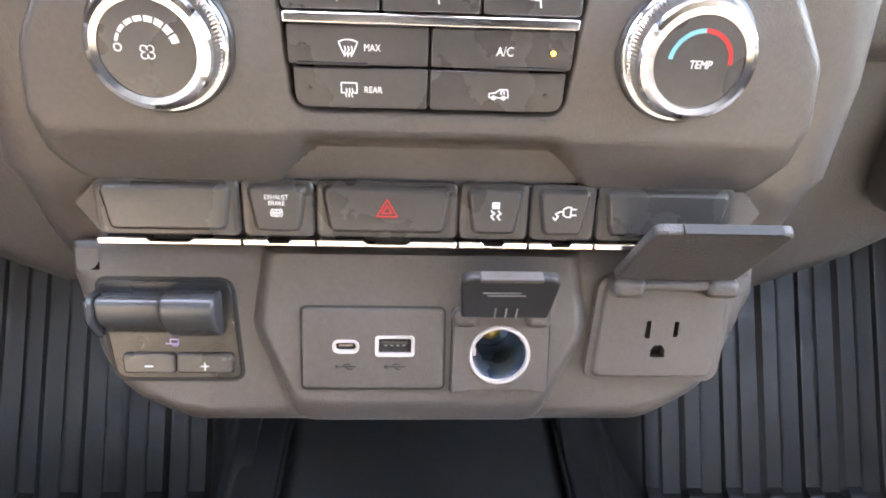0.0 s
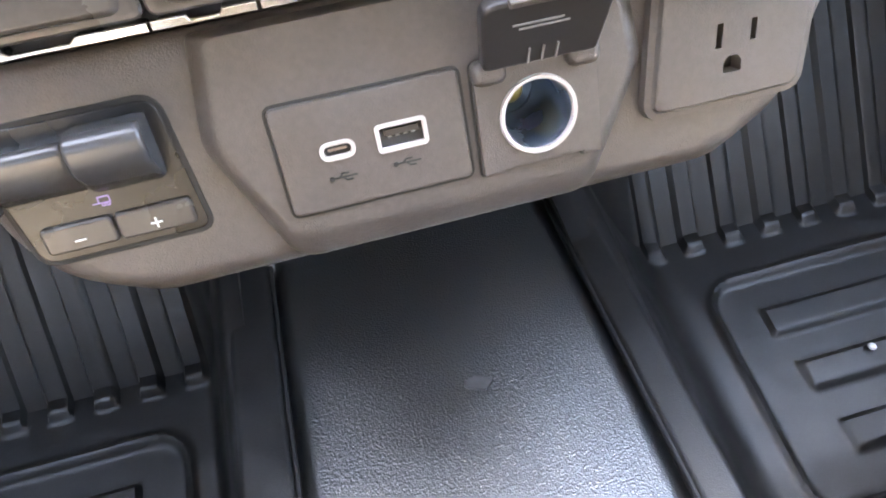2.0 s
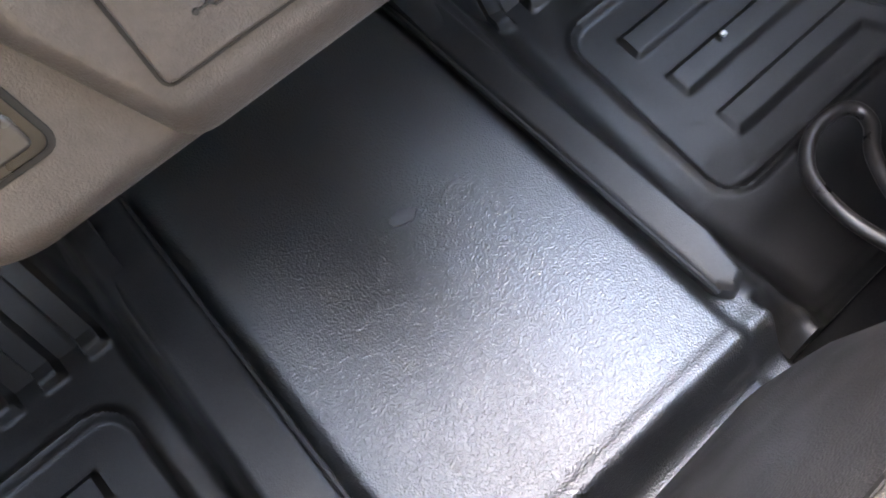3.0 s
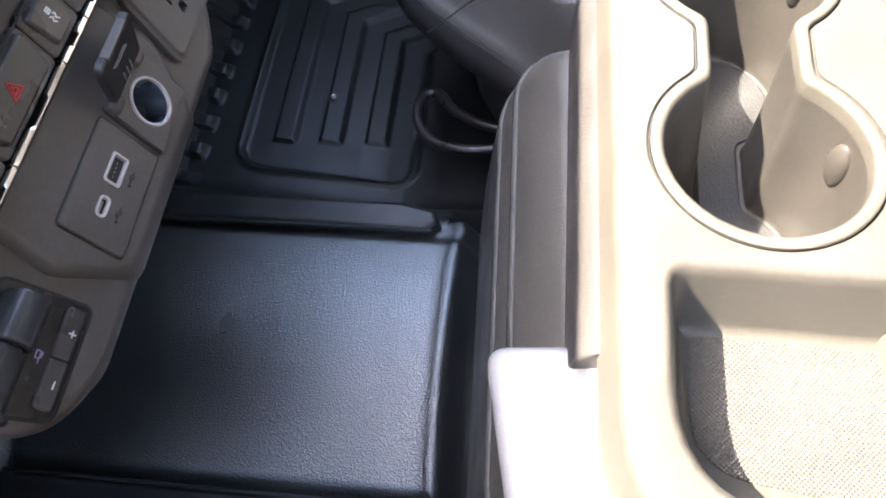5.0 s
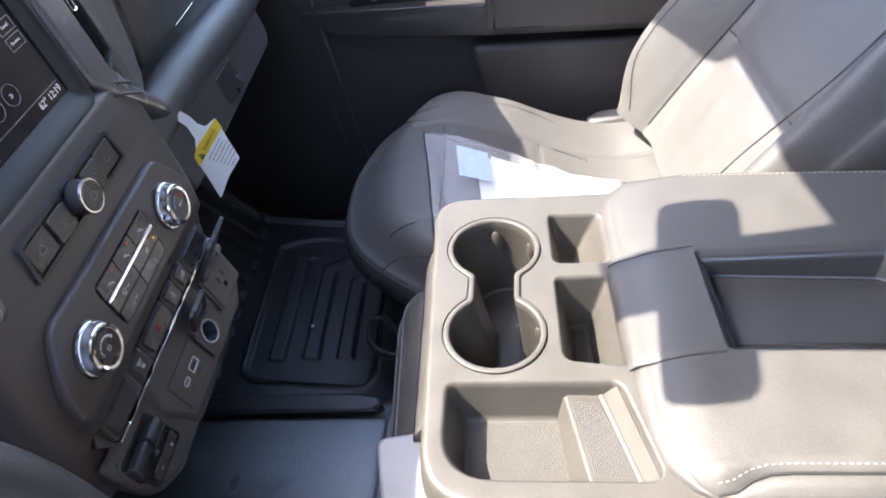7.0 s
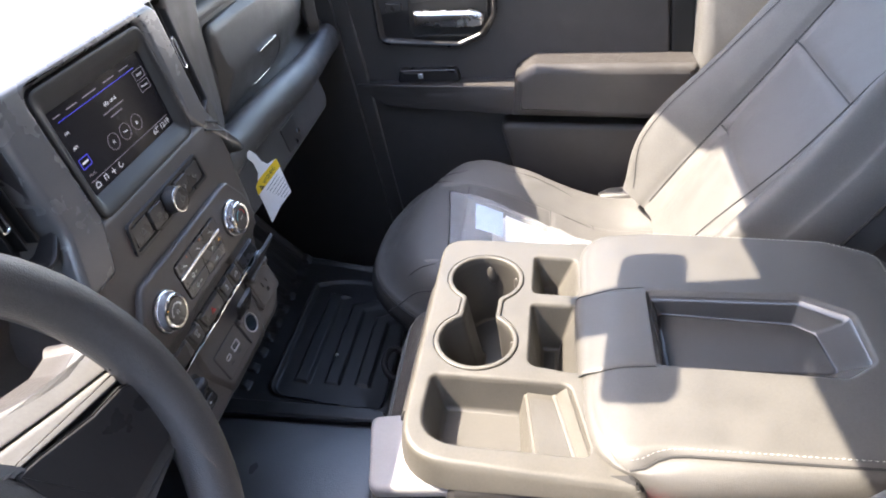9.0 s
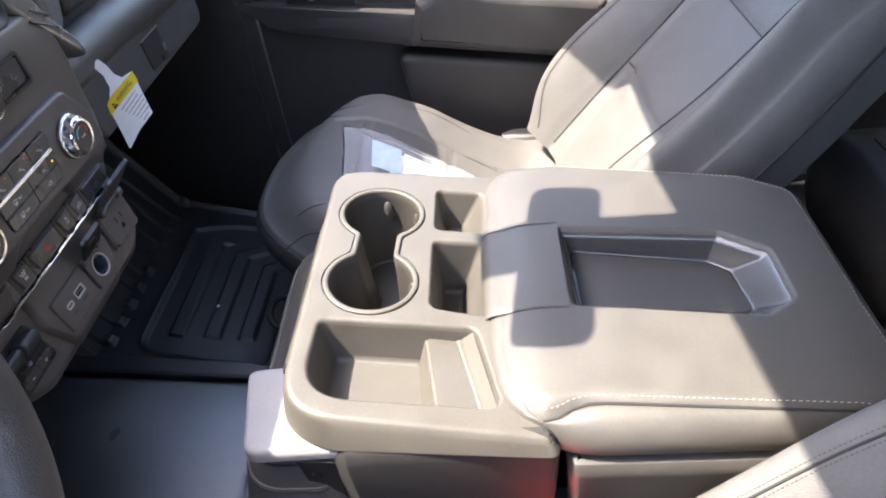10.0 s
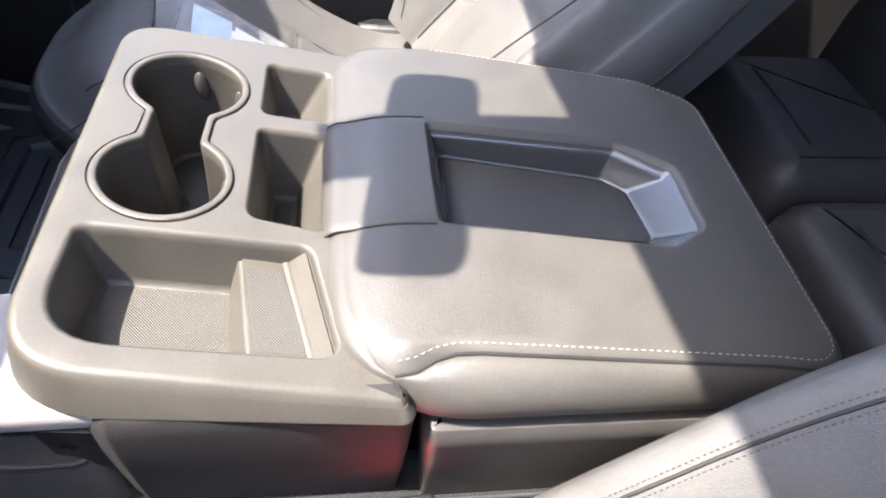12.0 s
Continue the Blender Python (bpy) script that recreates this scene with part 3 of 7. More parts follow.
# dark floor sheet that deepens the wells' shade
bm = bmesh.new()
slab(bm, cup_outline(-0.0085), [(-0.0008, -0.1072), (0.0, -0.1078), (0.0, -0.1088)])
part("cup_liner", slope(bm, 0.5562), DARK_LINER, cup, "cup liner darkened for the shade in the wells")
for cx, cy, q in ((0.001, 0.0645, -70), (0.117, 0.063, 0), (0.001, 0.0645, 200), (0.117, 0.063, -60)):
    a = radians(q)
    bm = bmesh.new()
    bmesh.ops.create_uvsphere(bm, u_segments=16, v_segments=10, radius=1.0)
    bm = moved(bm, Matrix.Translation((cx + 0.0425 * math.cos(a), cy + 0.0425 * math.sin(a), -0.030)) @ Matrix.Rotation(a, 4, "Z") @ Matrix.Diagonal((0.0045, 0.007, 0.015, 1)))
    part("grip_tab", slope(bm), CUP_WALL, cup, sharp=60)

# liners and the raised step inside the tray
bm = bmesh.new()
slab(bm, rounded([(-0.1400, -0.0040), (-0.0700, 0.0040), (-0.0680, 0.0985), (-0.1280, 0.0985)], [0.004, 0.004, 0.008, 0.026], 5), [(-0.0005, -0.0498), (0, -0.0500), (0, -0.0508)])
part("tray_liner", slope(bm), TRAY_MAT, console, "finely textured tray liner")
bm = bmesh.new()
ends = []
for x, ys in ((-0.0590, (0.0183, 0.0074, -0.0250, -0.0420, -0.0420)), (-0.1525, (0.0100, -0.0075, -0.0490, -0.0640, -0.0640))):
    ends.append([bm.verts.new((x, y, z)) for y, z in zip(ys, (-0.0520, -0.0170, -0.0185, -0.0030, -0.0540))])
bridge(bm, *ends)
bm.faces.new(ends[0])
bm.faces.new(ends[1])
bmesh.ops.bevel(bm, geom=[e for e in bm.edges if abs(e.verts[0].co.x - e.verts[1].co.x) > 0.05], offset=0.0028, segments=3, affect="EDGES")
step = part("tray_step", slope(bm), CONSOLE, console, sharp=50)
bm = bmesh.new()
slab(bm, rounded([(-0.1420, -0.0445), (-0.0700, -0.0240), (-0.0660, 0.0022), (-0.1400, -0.0108)], 0.002, 4), [(-0.0003, -0.0164), (0, -0.0167), (0, -0.0195)])
for v in bm.verts:
    v.co.z -= 0.043 * (0.0074 + 0.16 * (v.co.x + 0.059) - v.co.y)
part("step_liner", slope(bm), TRAY_MAT, step, "finely textured step liner")
# dark floor strip where the narrow slot lies in shade
bm = bmesh.new()
slab(bm, rounded([(-0.030, -0.020), (0.060, -0.020), (0.060, -0.006), (-0.024, -0.006)], 0.003, 4), [(-0.0005, -0.0735), (0, -0.0738), (0, -0.0748)])
part("slot_liner", slope(bm), DARK_LINER, console, "slot liner darkened for the shade on its floor")

# the lower body: a soft padded panel each side, dark gap, storage bin
bm = bmesh.new()
low_poly = rounded([(-0.1855, -0.112), (0.205, -0.112), (0.203, 0.125), (-0.150, 0.125), (-0.1855, 0.074)], [0.010, 0.006, 0.03, 0.01, 0.006], 5)
slab(bm, low_poly, [(-0.014, 0.536), (-0.006, 0.532), (-0.001, 0.524), (0.001, 0.51), (0.0, 0.48), (-0.002, 0.455), (-0.004, 0.432), (-0.007, 0.400), (-0.012, 0.30), (-0.014, 0.10)], cap_top=False)
for v in bm.verts:
    v.co.z += 0.05 * v.co.y if v.co.z > 0.4 else 0
    v.co.z += 0.014 * smooth(0.05, -0.115, v.co.y) if v.co.z > 0.47 and v.co.x < -0.1 else 0
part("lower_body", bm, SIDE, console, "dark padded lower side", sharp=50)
bm = bmesh.new()
slab(bm, rounded([(-0.190, -0.42), (0.21, -0.42), (0.21, -0.119), (-0.190, -0.119)], 0.010, 4), [(-0.012, 0.508), (-0.005, 0.505), (-0.001, 0.499), (0, 0.490), (-0.004, 0.44), (-0.012, 0.10)])
part("storage_bin", bm, HOOD, console)


def plate(poly, profile):
    """A solid with a clean flat top: the first profile step is the top's rim."""
    bm = bmesh.new()
    loops = holed(bm, offset(poly, profile[0][0]), [], profile[0][1])
    last = loops[0]
    for d, z in profile[1:]:
        ring = loop(bm, offset(poly, d), z)
        bridge(bm, last, ring)
        last = ring
    return bm


# corner trim at the front of the seat base
bm = plate(rounded([(-0.180, 0.066), (-0.158, 0.066), (-0.146, 0.095), (-0.122, 0.112), (-0.076, 0.119), (-0.076, 0.190), (-0.176, 0.170)], [0.006, 0.006, 0.012, 0.015, 0.006, 0.010, 0.016], 6), [(-0.006, 0.004), (-0.003, 0.0034), (-0.0008, 0.0010), (0, -0.004), (-0.001, -0.012), (-0.006, -0.014)])
for v in bm.verts:
    v.co.z += 0.5205 - 0.10 * (v.co.y - 0.176)
part("corner_trim", bm, SKYLIT_TRIM, console, "grey corner trim, paled for the sky it reflects", sharp=50)
bm = bmesh.new()
slab(bm, rounded([(-0.178, 0.074), (-0.084, 0.074), (-0.086, 0.150), (-0.150, 0.140), (-0.174, 0.125)], [0.004, 0.004, 0.012, 0.02, 0.01], 4), [(-0.004, 0.510), (0, 0.508), (-0.006, 0.45), (-0.014, 0.42), (-0.03, 0.12)])
part("base_corner", bm, SATIN, console)
part("corner_filler", block((-0.102, 0.1275, 0.520), (0.042, 0.018, 0.050), 0.004), DASH, console)
# the leather front of the folded middle seat, with two piped seams
NOSE = rounded([(-0.160, 0.112), (0.138, 0.112), (0.138, 0.186), (-0.160, 0.178)], [0.004, 0.004, 0.034, 0.056], 8)
bm = plate(NOSE, [(-0.030, 0.5185), (-0.026, 0.5165), (-0.018, 0.510), (-0.008, 0.500), (-0.002, 0.490), (0.000, 0.486), (0.003, 0.482), (0.009, 0.472), (0.013, 0.461), (0.0135, 0.459)])
nose = part("front_cushion", bm, LEATHER, console, "grey leather front of the folded seat", sharp=60)
bm = bmesh.new()
rings = [loop(bm, offset(NOSE, d), z) for d, z in ((0.0135, 0.460), (0.018, 0.450), (0.026, 0.42), (0.036, 0.38), (0.052, 0.30), (0.060, 0.22), (0.062, 0.10))]
for a, b in zip(rings, rings[1:]):
    bridge(bm, a, b)
part("front_apron", bm, DARK_LEATHER, nose, "dark leather apron down to the floor", sharp=60)
for d, z, r in ((0.0005, 0.4862, 0.0017), (0.0135, 0.4602, 0.0017)):
    bm = bmesh.new()
    tube(bm, [(x, y, z) for x, y in offset(NOSE, d)], r, 8, closed=True)
    part("piping", bm, LEATHER, nose)
    bm = bmesh.new()
    tube(bm, [(x, y, z - 0.0030) for x, y in offset(NOSE, d + 0.0014)], 0.0016, 6, closed=True)
    part("seam", bm, SEAM, nose)
bm = bmesh.new()
section = [(0.119, 0.550), (0.130, 0.550), (0.1375, 0.5475), (0.1440, 0.5415), (0.1485, 0.533), (0.1515, 0.520), (0.1530, 0.500), (0.1530, 0.46), (0.119, 0.46)]
rings = []
for x, k in ((-0.0880, 0.94), (-0.0872, 0.985), (-0.0855, 1.0), (0.0, 1.0), (0.10, 1.0), (0.130, 0.97), (0.150, 0.88), (0.162, 0.70)):
    rings.append([bm.verts.new((x, 0.119 + (y - 0.119) * k, 0.50 + (z - 0.50) * min(1.0, k + 0.04))) for y, z in section])
for a, b in zip(rings, rings[1:]):
    bridge(bm, a, b)
bm.faces.new(rings[0])
bm.faces.new(rings[-1])
part("front_roll", bm, DASH, console, "dark rolled edge under the console top", sharp=60)

# ---------- armrest lid ----------
armrest = thing("armrest_lid", (0.01, -0.24, 0.52), "grey leather padded armrest lid with a phone recess, half in sun", "armrest")
PAD = rounded([(-0.177, -0.408), (0.128, -0.408), (0.156, -0.352), (0.179, -0.258), (0.203, -0.155), (0.202, -0.069), (-0.177, -0.069)], [0.030, 0.024, 0.03, 0.08, 0.05, 0.055, 0.085], 10)
PAD += [(-0.177, y) for y in (-0.175, -0.20, -0.225, -0.25, -0.275, -0.30, -0.325, -0.35)]


def seam_in(x, y):
    """How far the edge seam of the driver's side runs inside the pad's plan."""
    return smooth(-0.092, -0.135, y) * max(0.0, 0.0205 - 0.09 * max(0.0, -0.15 - y)) if x < -0.13 else 0.0


SEAM_PAD = [(x + seam_in(x, y), y) for x, y in PAD]
RECESS = rounded([(-0.044, -0.140), (-0.071, -0.315), (-0.052, -0.345), (0.020, -0.345), (0.052, -0.302), (0.075, -0.138)], [0.004, 0.010, 0.012, 0.012, 0.012, 0.004], 5)


def pad_z(x, y):
    crown = 0.0035 * (1 - ((x - 0.015) / 0.2) ** 2)
    roll = -0.0085 * smooth(-0.115, -0.060, y) ** 1.4 - 0.008 * smooth(-0.35, -0.43, y)
    return 0.5585 + crown + roll


bm = bmesh.new()
loops = holed(bm, offset(SEAM_PAD, -0.006), [offset(RECESS, 0.004)], step=0.008)
for v in bm.verts:
    v.co.z = pad_z(v.co.x, v.co.y)


def ring_at(poly, dz):
    return [bm.verts.new((x, y, pad_z(x, y) + dz)) for x, y in poly]


corner = min(range(len(PAD)), key=lambda k: (PAD[k][0] + 0.157) ** 2 + (PAD[k][1] + 0.098) ** 2)


def crease(k):
    """How far the edge seam shows: full along the sides and rear, none over the front roll."""
    x, y = PAD[k]
    if y < -0.2:
        return 1.0
    return smooth(-0.085, -0.12, y) if x > 0 else max(0.0, min(1.0, 1 - (corner - k) / 2.5))


def dive(k):
    """The seam sinks over the near front corner: 0 on the side, 1 at the corner."""
    return smooth(0.0, 1.0, (corner + 4 - k) / 4) if PAD[k][1] > -0.2 and PAD[k][0] < 0 and k <= corner + 4 else 0.0


def edge_ring(mesh, seam, plain, sink_by=0.0, bulge=0.0):
    out = []
    for k in range(len(PAD)):
        c, t = crease(k), dive(k) * sink_by
        a, b = Vector(offset(SEAM_PAD, seam[0] + 0.0065 * t)[k]).lerp(Vector(offset(PAD, seam[0] + 0.0065 * t)[k]), bulge), offset(PAD, plain[0])[k]
        p = Vector(b).lerp(Vector(a), c)
        out.append(mesh.verts.new((p.x, p.y, pad_z(*PAD[k]) + plain[1] * (1 - c) + (seam[1] - 0.0085 * t) * c)))
    return out


outer = [ring_at(offset(SEAM_PAD, -0.006), 0.0)]
for seam, plain in (((-0.003, -0.0006), (-0.003, -0.0001)), ((0.0, -0.0022), (0.0, -0.0004)), ((0.0015, -0.0045), (0.0015, -0.0007))):
    outer.append(edge_ring(bm, seam, plain, (0.35, 0.8, 1.0)[len(outer) - 1]))
for a, b in zip(outer, outer[1:]):
    bridge(bm, a, b)
rec = [ring_at(offset(RECESS, 0.004), 0.0)]
for d, dz in ((0.002, -0.0005), (0.0, -0.003), (-0.002, -0.006)):
    rec.append(ring_at(offset(RECESS, d), dz))
for a, b in zip(rec, rec[1:]):
    bridge(bm, a, b)
bmesh.ops.remove_doubles(bm, verts=bm.verts, dist=0.00005)
cover = part("top_cover", bm, LEATHER, armrest, sharp=60)
# side band below the stitched edge
bm = bmesh.new()
rings = []
for seam, plain in (((0.0, -0.0052), (0.0013, -0.0008)), ((0.0022, -0.0040), (0.0045, -0.0016)), ((0.0050, -0.0060), (0.0095, -0.0042)), ((0.0070, -0.0110), (0.0140, -0.0088)), ((0.0080, -0.019), (0.017, -0.015)), ((0.0086, -0.029), (0.0178, -0.022)), ((0.0078, -0.040), (0.0170, -0.030)), ((0.003, -0.049), (0.012, -0.037)), ((-0.006, -0.053), (0.004, -0.040))):
    rings.append(edge_ring(bm, seam, plain, (1.0, 1.0, 0.7, 0.35, 0.1, 0, 0, 0, 0)[len(rings)], (0, 0.12, 0.30, 0.60, 0.88, 1, 1, 1, 1)[len(rings)]))
for a, b in zip(rings, rings[1:]):
    bridge(bm, a, b)
bm.faces.new(rings[-1])
part("side_band", bm, LEATHER, armrest, sharp=60)
# the stitched seam follows the left side and dives over the front corner
def along_edge(grow, lift, more, drop):
    """A line beside the seam: down the near corner first, then along the side."""
    line = []
    for k in range(corner, len(PAD)):
        t = dive(k)
        line.append((*offset(SEAM_PAD, grow + more * t)[k], pad_z(*PAD[k]) + lift - drop * t))
    return line + [(*p, pad_z(*p) + lift) for p, q in zip(offset(PAD, grow), PAD) if q[1] < -0.355]


rest = sorted([(*p, pad_z(*p) + 0.0007) for p, q in zip(offset(PAD, -0.0060), PAD) if q[0] > 0.1 and -0.355 <= q[1] < -0.125], key=lambda p: p[1])
row = along_edge(-0.0042, 0.0004, 0.0060, 0.0050) + rest
tagged(part("edge_stitching", stitches(row, 0.0027, 0.0025, 0.00040), THREAD, cover, "pale edge stitching"), kind="stuff")
bm = bmesh.new()
tube(bm, along_edge(0.0014, -0.0036, 0.0070, 0.0085), 0.0013, 6)
part("piping_groove", bm, SEAM, armrest)
# the phone recess
bm = bmesh.new()
FLOOR = rounded([(-0.022, -0.150), (-0.040, -0.312), (-0.034, -0.319), (0.022, -0.313), (0.038, -0.294), (0.068, -0.150)], [0.006, 0.006, 0.008, 0.008, 0.008, 0.006], 5)
rings = [[bm.verts.new((x, y, pad_z(x, y) + dz)) for x, y in offset(RECESS, d)] for d, dz in ((-0.001, -0.0048), (-0.0040, -0.0072), (-0.0075, -0.0115))]
rings.append([bm.verts.new((x, y, 0.5320)) for x, y in offset(FLOOR, 0.003)])
rings.append([bm.verts.new((x, y, 0.5298)) for x, y in offset(FLOOR, 0.0012)])
rings.append([bm.verts.new((x, y, 0.5294)) for x, y in FLOOR])
for a, b in zip(rings, rings[1:]):
    bridge(bm, a, b)
bm.faces.new(rings[-1])
part("phone_recess", bm, RECESS_GLOSS, armrest, "dark plastic phone recess", sharp=50)
bm = bmesh.new()
slab(bm, offset(FLOOR, -0.002), [(-0.001, 0.5308), (0, 0.5304), (0, 0.529)])
part("recess_liner", bm, RECESS_MAT, armrest, "dark grey rubber recess liner")
# the centre panel in front of the recess, between two seams, rolling over the front edge
bm = bmesh.new()
grid = []
run = [(y, 0.0) for y in span(-0.136, -0.069, 0.004)] + [(-0.069 + d, dz) for d, dz in ((0.005, -0.0006), (0.010, -0.0024), (0.0150, -0.0062), (0.0180, -0.0120), (0.0188, -0.023), (0.0185, -0.031), (0.0150, -0.038))]
for y, dz in run:
    line = []
    for k, x in enumerate([-0.0475] + span(-0.047, 0.082, 0.003) + [0.0825]):
        if k == 0 or x > 0.0822:
            puff = -0.002
        else:
            puff = 0.0009 * smooth(-0.001, 0.008, min(x + 0.047, 0.082 - x))
        line.append(bm.verts.new((x, y + (0.7 * puff if dz else 0.0), pad_z(x, min(y, -0.069)) + dz + 0.0003 + puff * (1 if not dz else 0.8))))
    grid.append(line)
for a, b in zip(grid, grid[1:]):
    bridge(bm, a, b, closed=False)
part("center_panel", bm, LEATHER, armrest, sharp=70)
for x in (-0.0480, 0.0830):
    bm = bmesh.new()
    tube(bm, [(x, y if not dz else y + 0.0004, pad_z(x, min(y, -0.069)) + dz + 0.0002) for y, dz in run[:-1]], 0.0008, 6)
    part("seam", bm, SEAM, armrest)

# the middle seat cushion under the console
bench = thing("middle_seat_cushion", (0.01, -0.15, 0.12), "dark mesh middle seat cushion with piping under the folded console", "seat cushion")
SQUAB = rrect(-0.200, 0.216, -0.46, 0.150, [0.02, 0.02, 0.04, 0.04], 7)
bm = bmesh.new()
slab(bm, SQUAB, [(-0.05, 0.408), (-0.03, 0.407), (-0.014, 0.402), (-0.004, 0.393), (0, 0.378), (-0.004, 0.30), (-0.02, 0.14)], cap_top=False)
part("cushion", bm, MESH, bench, sharp=60)
for d, z in ((-0.011, 0.4010), (-0.003, 0.3920)):
    bm = bmesh.new()
    tube(bm, [(x, y, z) for x, y in offset(SQUAB, d)], 0.0016, 6, closed=True)
    part("piping", bm, DARK_LEATHER, bench)


# ---------- dashboard ----------
dash = thing("dashboard", (0.0, 0.6, 0.56), "dark grey grained dashboard with two glove boxes", "dashboard")
# passenger and driver wings: one section carried across
WING = [(0.75, 1.02), (0.50, 1.005), (0.452, 0.985), (0.436, 0.955), (0.428, 0.925), (0.4285, 0.90), (0.432, 0.825), (0.439, 0.795), (0.452, 0.768), (0.456, 0.745), (0.440, 0.715), (0.444, 0.700), (0.446, 0.660), (0.452, 0.610), (0.470, 0.588), (0.60, 0.575), (0.75, 0.60)]


def wing(x0, x1, section=WING, drop=0.0):
    bm = bmesh.new()
    rings = []
    for x in span(x0, x1, 0.05):
        bow = 0.05 * smooth(0.50, 0.92, abs(x))
        sag = drop * smooth(0.30, 0.95, abs(x))
        lift = 0.042 * smooth(0.24, 0.36, x) - 0.030 * smooth(0.28, 0.20, abs(x))
        rings.append([bm.verts.new((x, y + bow, z - sag + (lift if z < 0.65 else 0.0))) for y, z in section])
    for a, b in zip(rings, rings[1:]):
        bridge(bm, a, b)
    bm.faces.new(rings[0])
    bm.faces.new(rings[-1])
    return bm


part("passenger_wing", wing(0.15, 0.90), DASH, dash, sharp=40)
part("driver_wing", wing(-0.90, -0.15), DASH, dash, sharp=40)
top = bmesh.new()
TOPSEC = [(0.98, 1.035), (0.60, 1.022), (0.46, 1.002), (0.400, 0.988), (0.381, 0.973), (0.43, 0.962), (0.98, 0.955)]
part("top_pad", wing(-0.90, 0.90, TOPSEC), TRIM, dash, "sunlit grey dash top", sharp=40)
ledge = [(0.430 - 0.025 * math.sin(radians(q)), 0.731 + 0.031 * math.cos(radians(q))) for q in range(-40, 196, 12)] + [(0.452, 0.706), (0.456, 0.745)]
part("rolled_ledge", wing(0.158, 0.885, ledge, 0.045), DASH, dash, "smooth rolled ledge", sharp=60)
# upper glove box door and lower glove box
M = facing(0.4265, 0.862, 0, 0.50)
bm = bmesh.new()
door_poly = rrect(-0.205, 0.235, -0.098, 0.036, [0.010, 0.010, 0.016, 0.016], 5)
last = holed(bm, offset(door_poly, -0.005), [], 0.008, step=0.014)[0]
for d, z in ((-0.0025, 0.0072), (-0.0006, 0.0050), (0.0, 0.0018), (-0.001, -0.006)):
    ring = loop(bm, offset(door_poly, d), z)
    bridge(bm, last, ring)
    last = ring
for v in bm.verts:                       # follows the dash: under at the foot, back at the far end
    v.co.z -= 0.026 * smooth(-0.035, -0.105, v.co.y) + 0.05 * smooth(0.50, 0.92, v.co.x + 0.5)
gl = part("upper_glove_box", moved(bm, M), DASH, dash, "closed upper glove box door", sharp=50)
for x, y, z in ((-0.040, -0.046, 0.0075), (-0.062, -0.092, -0.0125)):
    part("release_edge", block((0, 0, 0), (0.074, 0.0015, 0.003), 0.0006, m=at(M, x, y, z)), SATIN_CHROME, gl, "thin chrome release edge")
bm = bmesh.new()
tube(bm, [at(M, x, y, z).translation for x, y, z in curve([(-0.001, -0.046, 0.0068), (0.012, -0.060, 0.0046), (0.004, -0.080, -0.004), (-0.022, -0.092, -0.0120)], 4)], 0.0008, 6)
part("release_outline", bm, SEAM, gl)
# the brow above the glove box and the smooth column beside the vent
bm = bmesh.new()
rings = [[bm.verts.new((x, y, z)) for y, z in ((0.430, 0.930), (0.422, 0.922), (0.4195, 0.914), (0.4215, 0.907), (0.436, 0.906), (0.436, 0.932))] for x in span(0.288, 0.72, 0.04)]
for a, b in zip(rings, rings[1:]):
    bridge(bm, a, b)
bm.faces.new(rings[0])
bm.faces.new(rings[-1])
part("brow", bm, DASH, dash, sharp=60)
M = facing(0.4465, 0.655, 6, 0.50)
gl = part("lower_glove_box", moved(pad(rrect(-0.27, 0.150, -0.034, 0.043, [0.016, 0.03, 0.022, 0.016]), 0.018, 0.008, steps=5), M), DASH, dash, "closed lower glove box door")
la = part("latch", moved(pad(rrect(-0.034, 0.030, -0.026, 0.020, 0.006), 0.0020, 0.0012), at(M, -0.052, 0.004, 0.018)), SATIN, gl, "dark glove box latch")
part("keyhole", lathe(bmesh.new(), [(0.0055, 0.0), (0.0055, 0.002), (0.004, 0.0025)], 20, at(M, -0.030, -0.006, 0.020)), STEEL, la)
part("latch_edge", block((0, 0, 0), (0.066, 0.0014, 0.002), 0.0006, m=at(M, -0.054, 0.0235, 0.020)), GREY_INK, la)
# round vent at the passenger end of the dash
PV = axes((0.790, 0.462, 0.800), (0.90, 0.40, 0), (0, -0.10, 1))
bm = bmesh.new()
rp = rounded([(-0.042, -0.060), (0.042, -0.060), (0.046, 0.066), (-0.046, 0.066)], 0.036, 7)
rings = [loop(bm, offset(rp, d), z) for d, z in ((0.010, -0.012), (0.008, 0.004), (0.004, 0.009), (0.0, 0.009), (-0.004, 0.004), (-0.006, -0.020))]
for a, b in zip(rings, rings[1:]):
    bridge(bm, a, b)
bm.faces.new(rings[-1])
pv = part("end_vent", moved(bm, PV), DASH, dash, "dark rounded end vent", sharp=50)
for y in (-0.032, -0.010, 0.012, 0.034):
    part("slat", block((0, 0, 0), (0.066, 0.0026, 0.012), 0.0008, m=at(PV, 0, y, -0.006)), SATIN, pv)

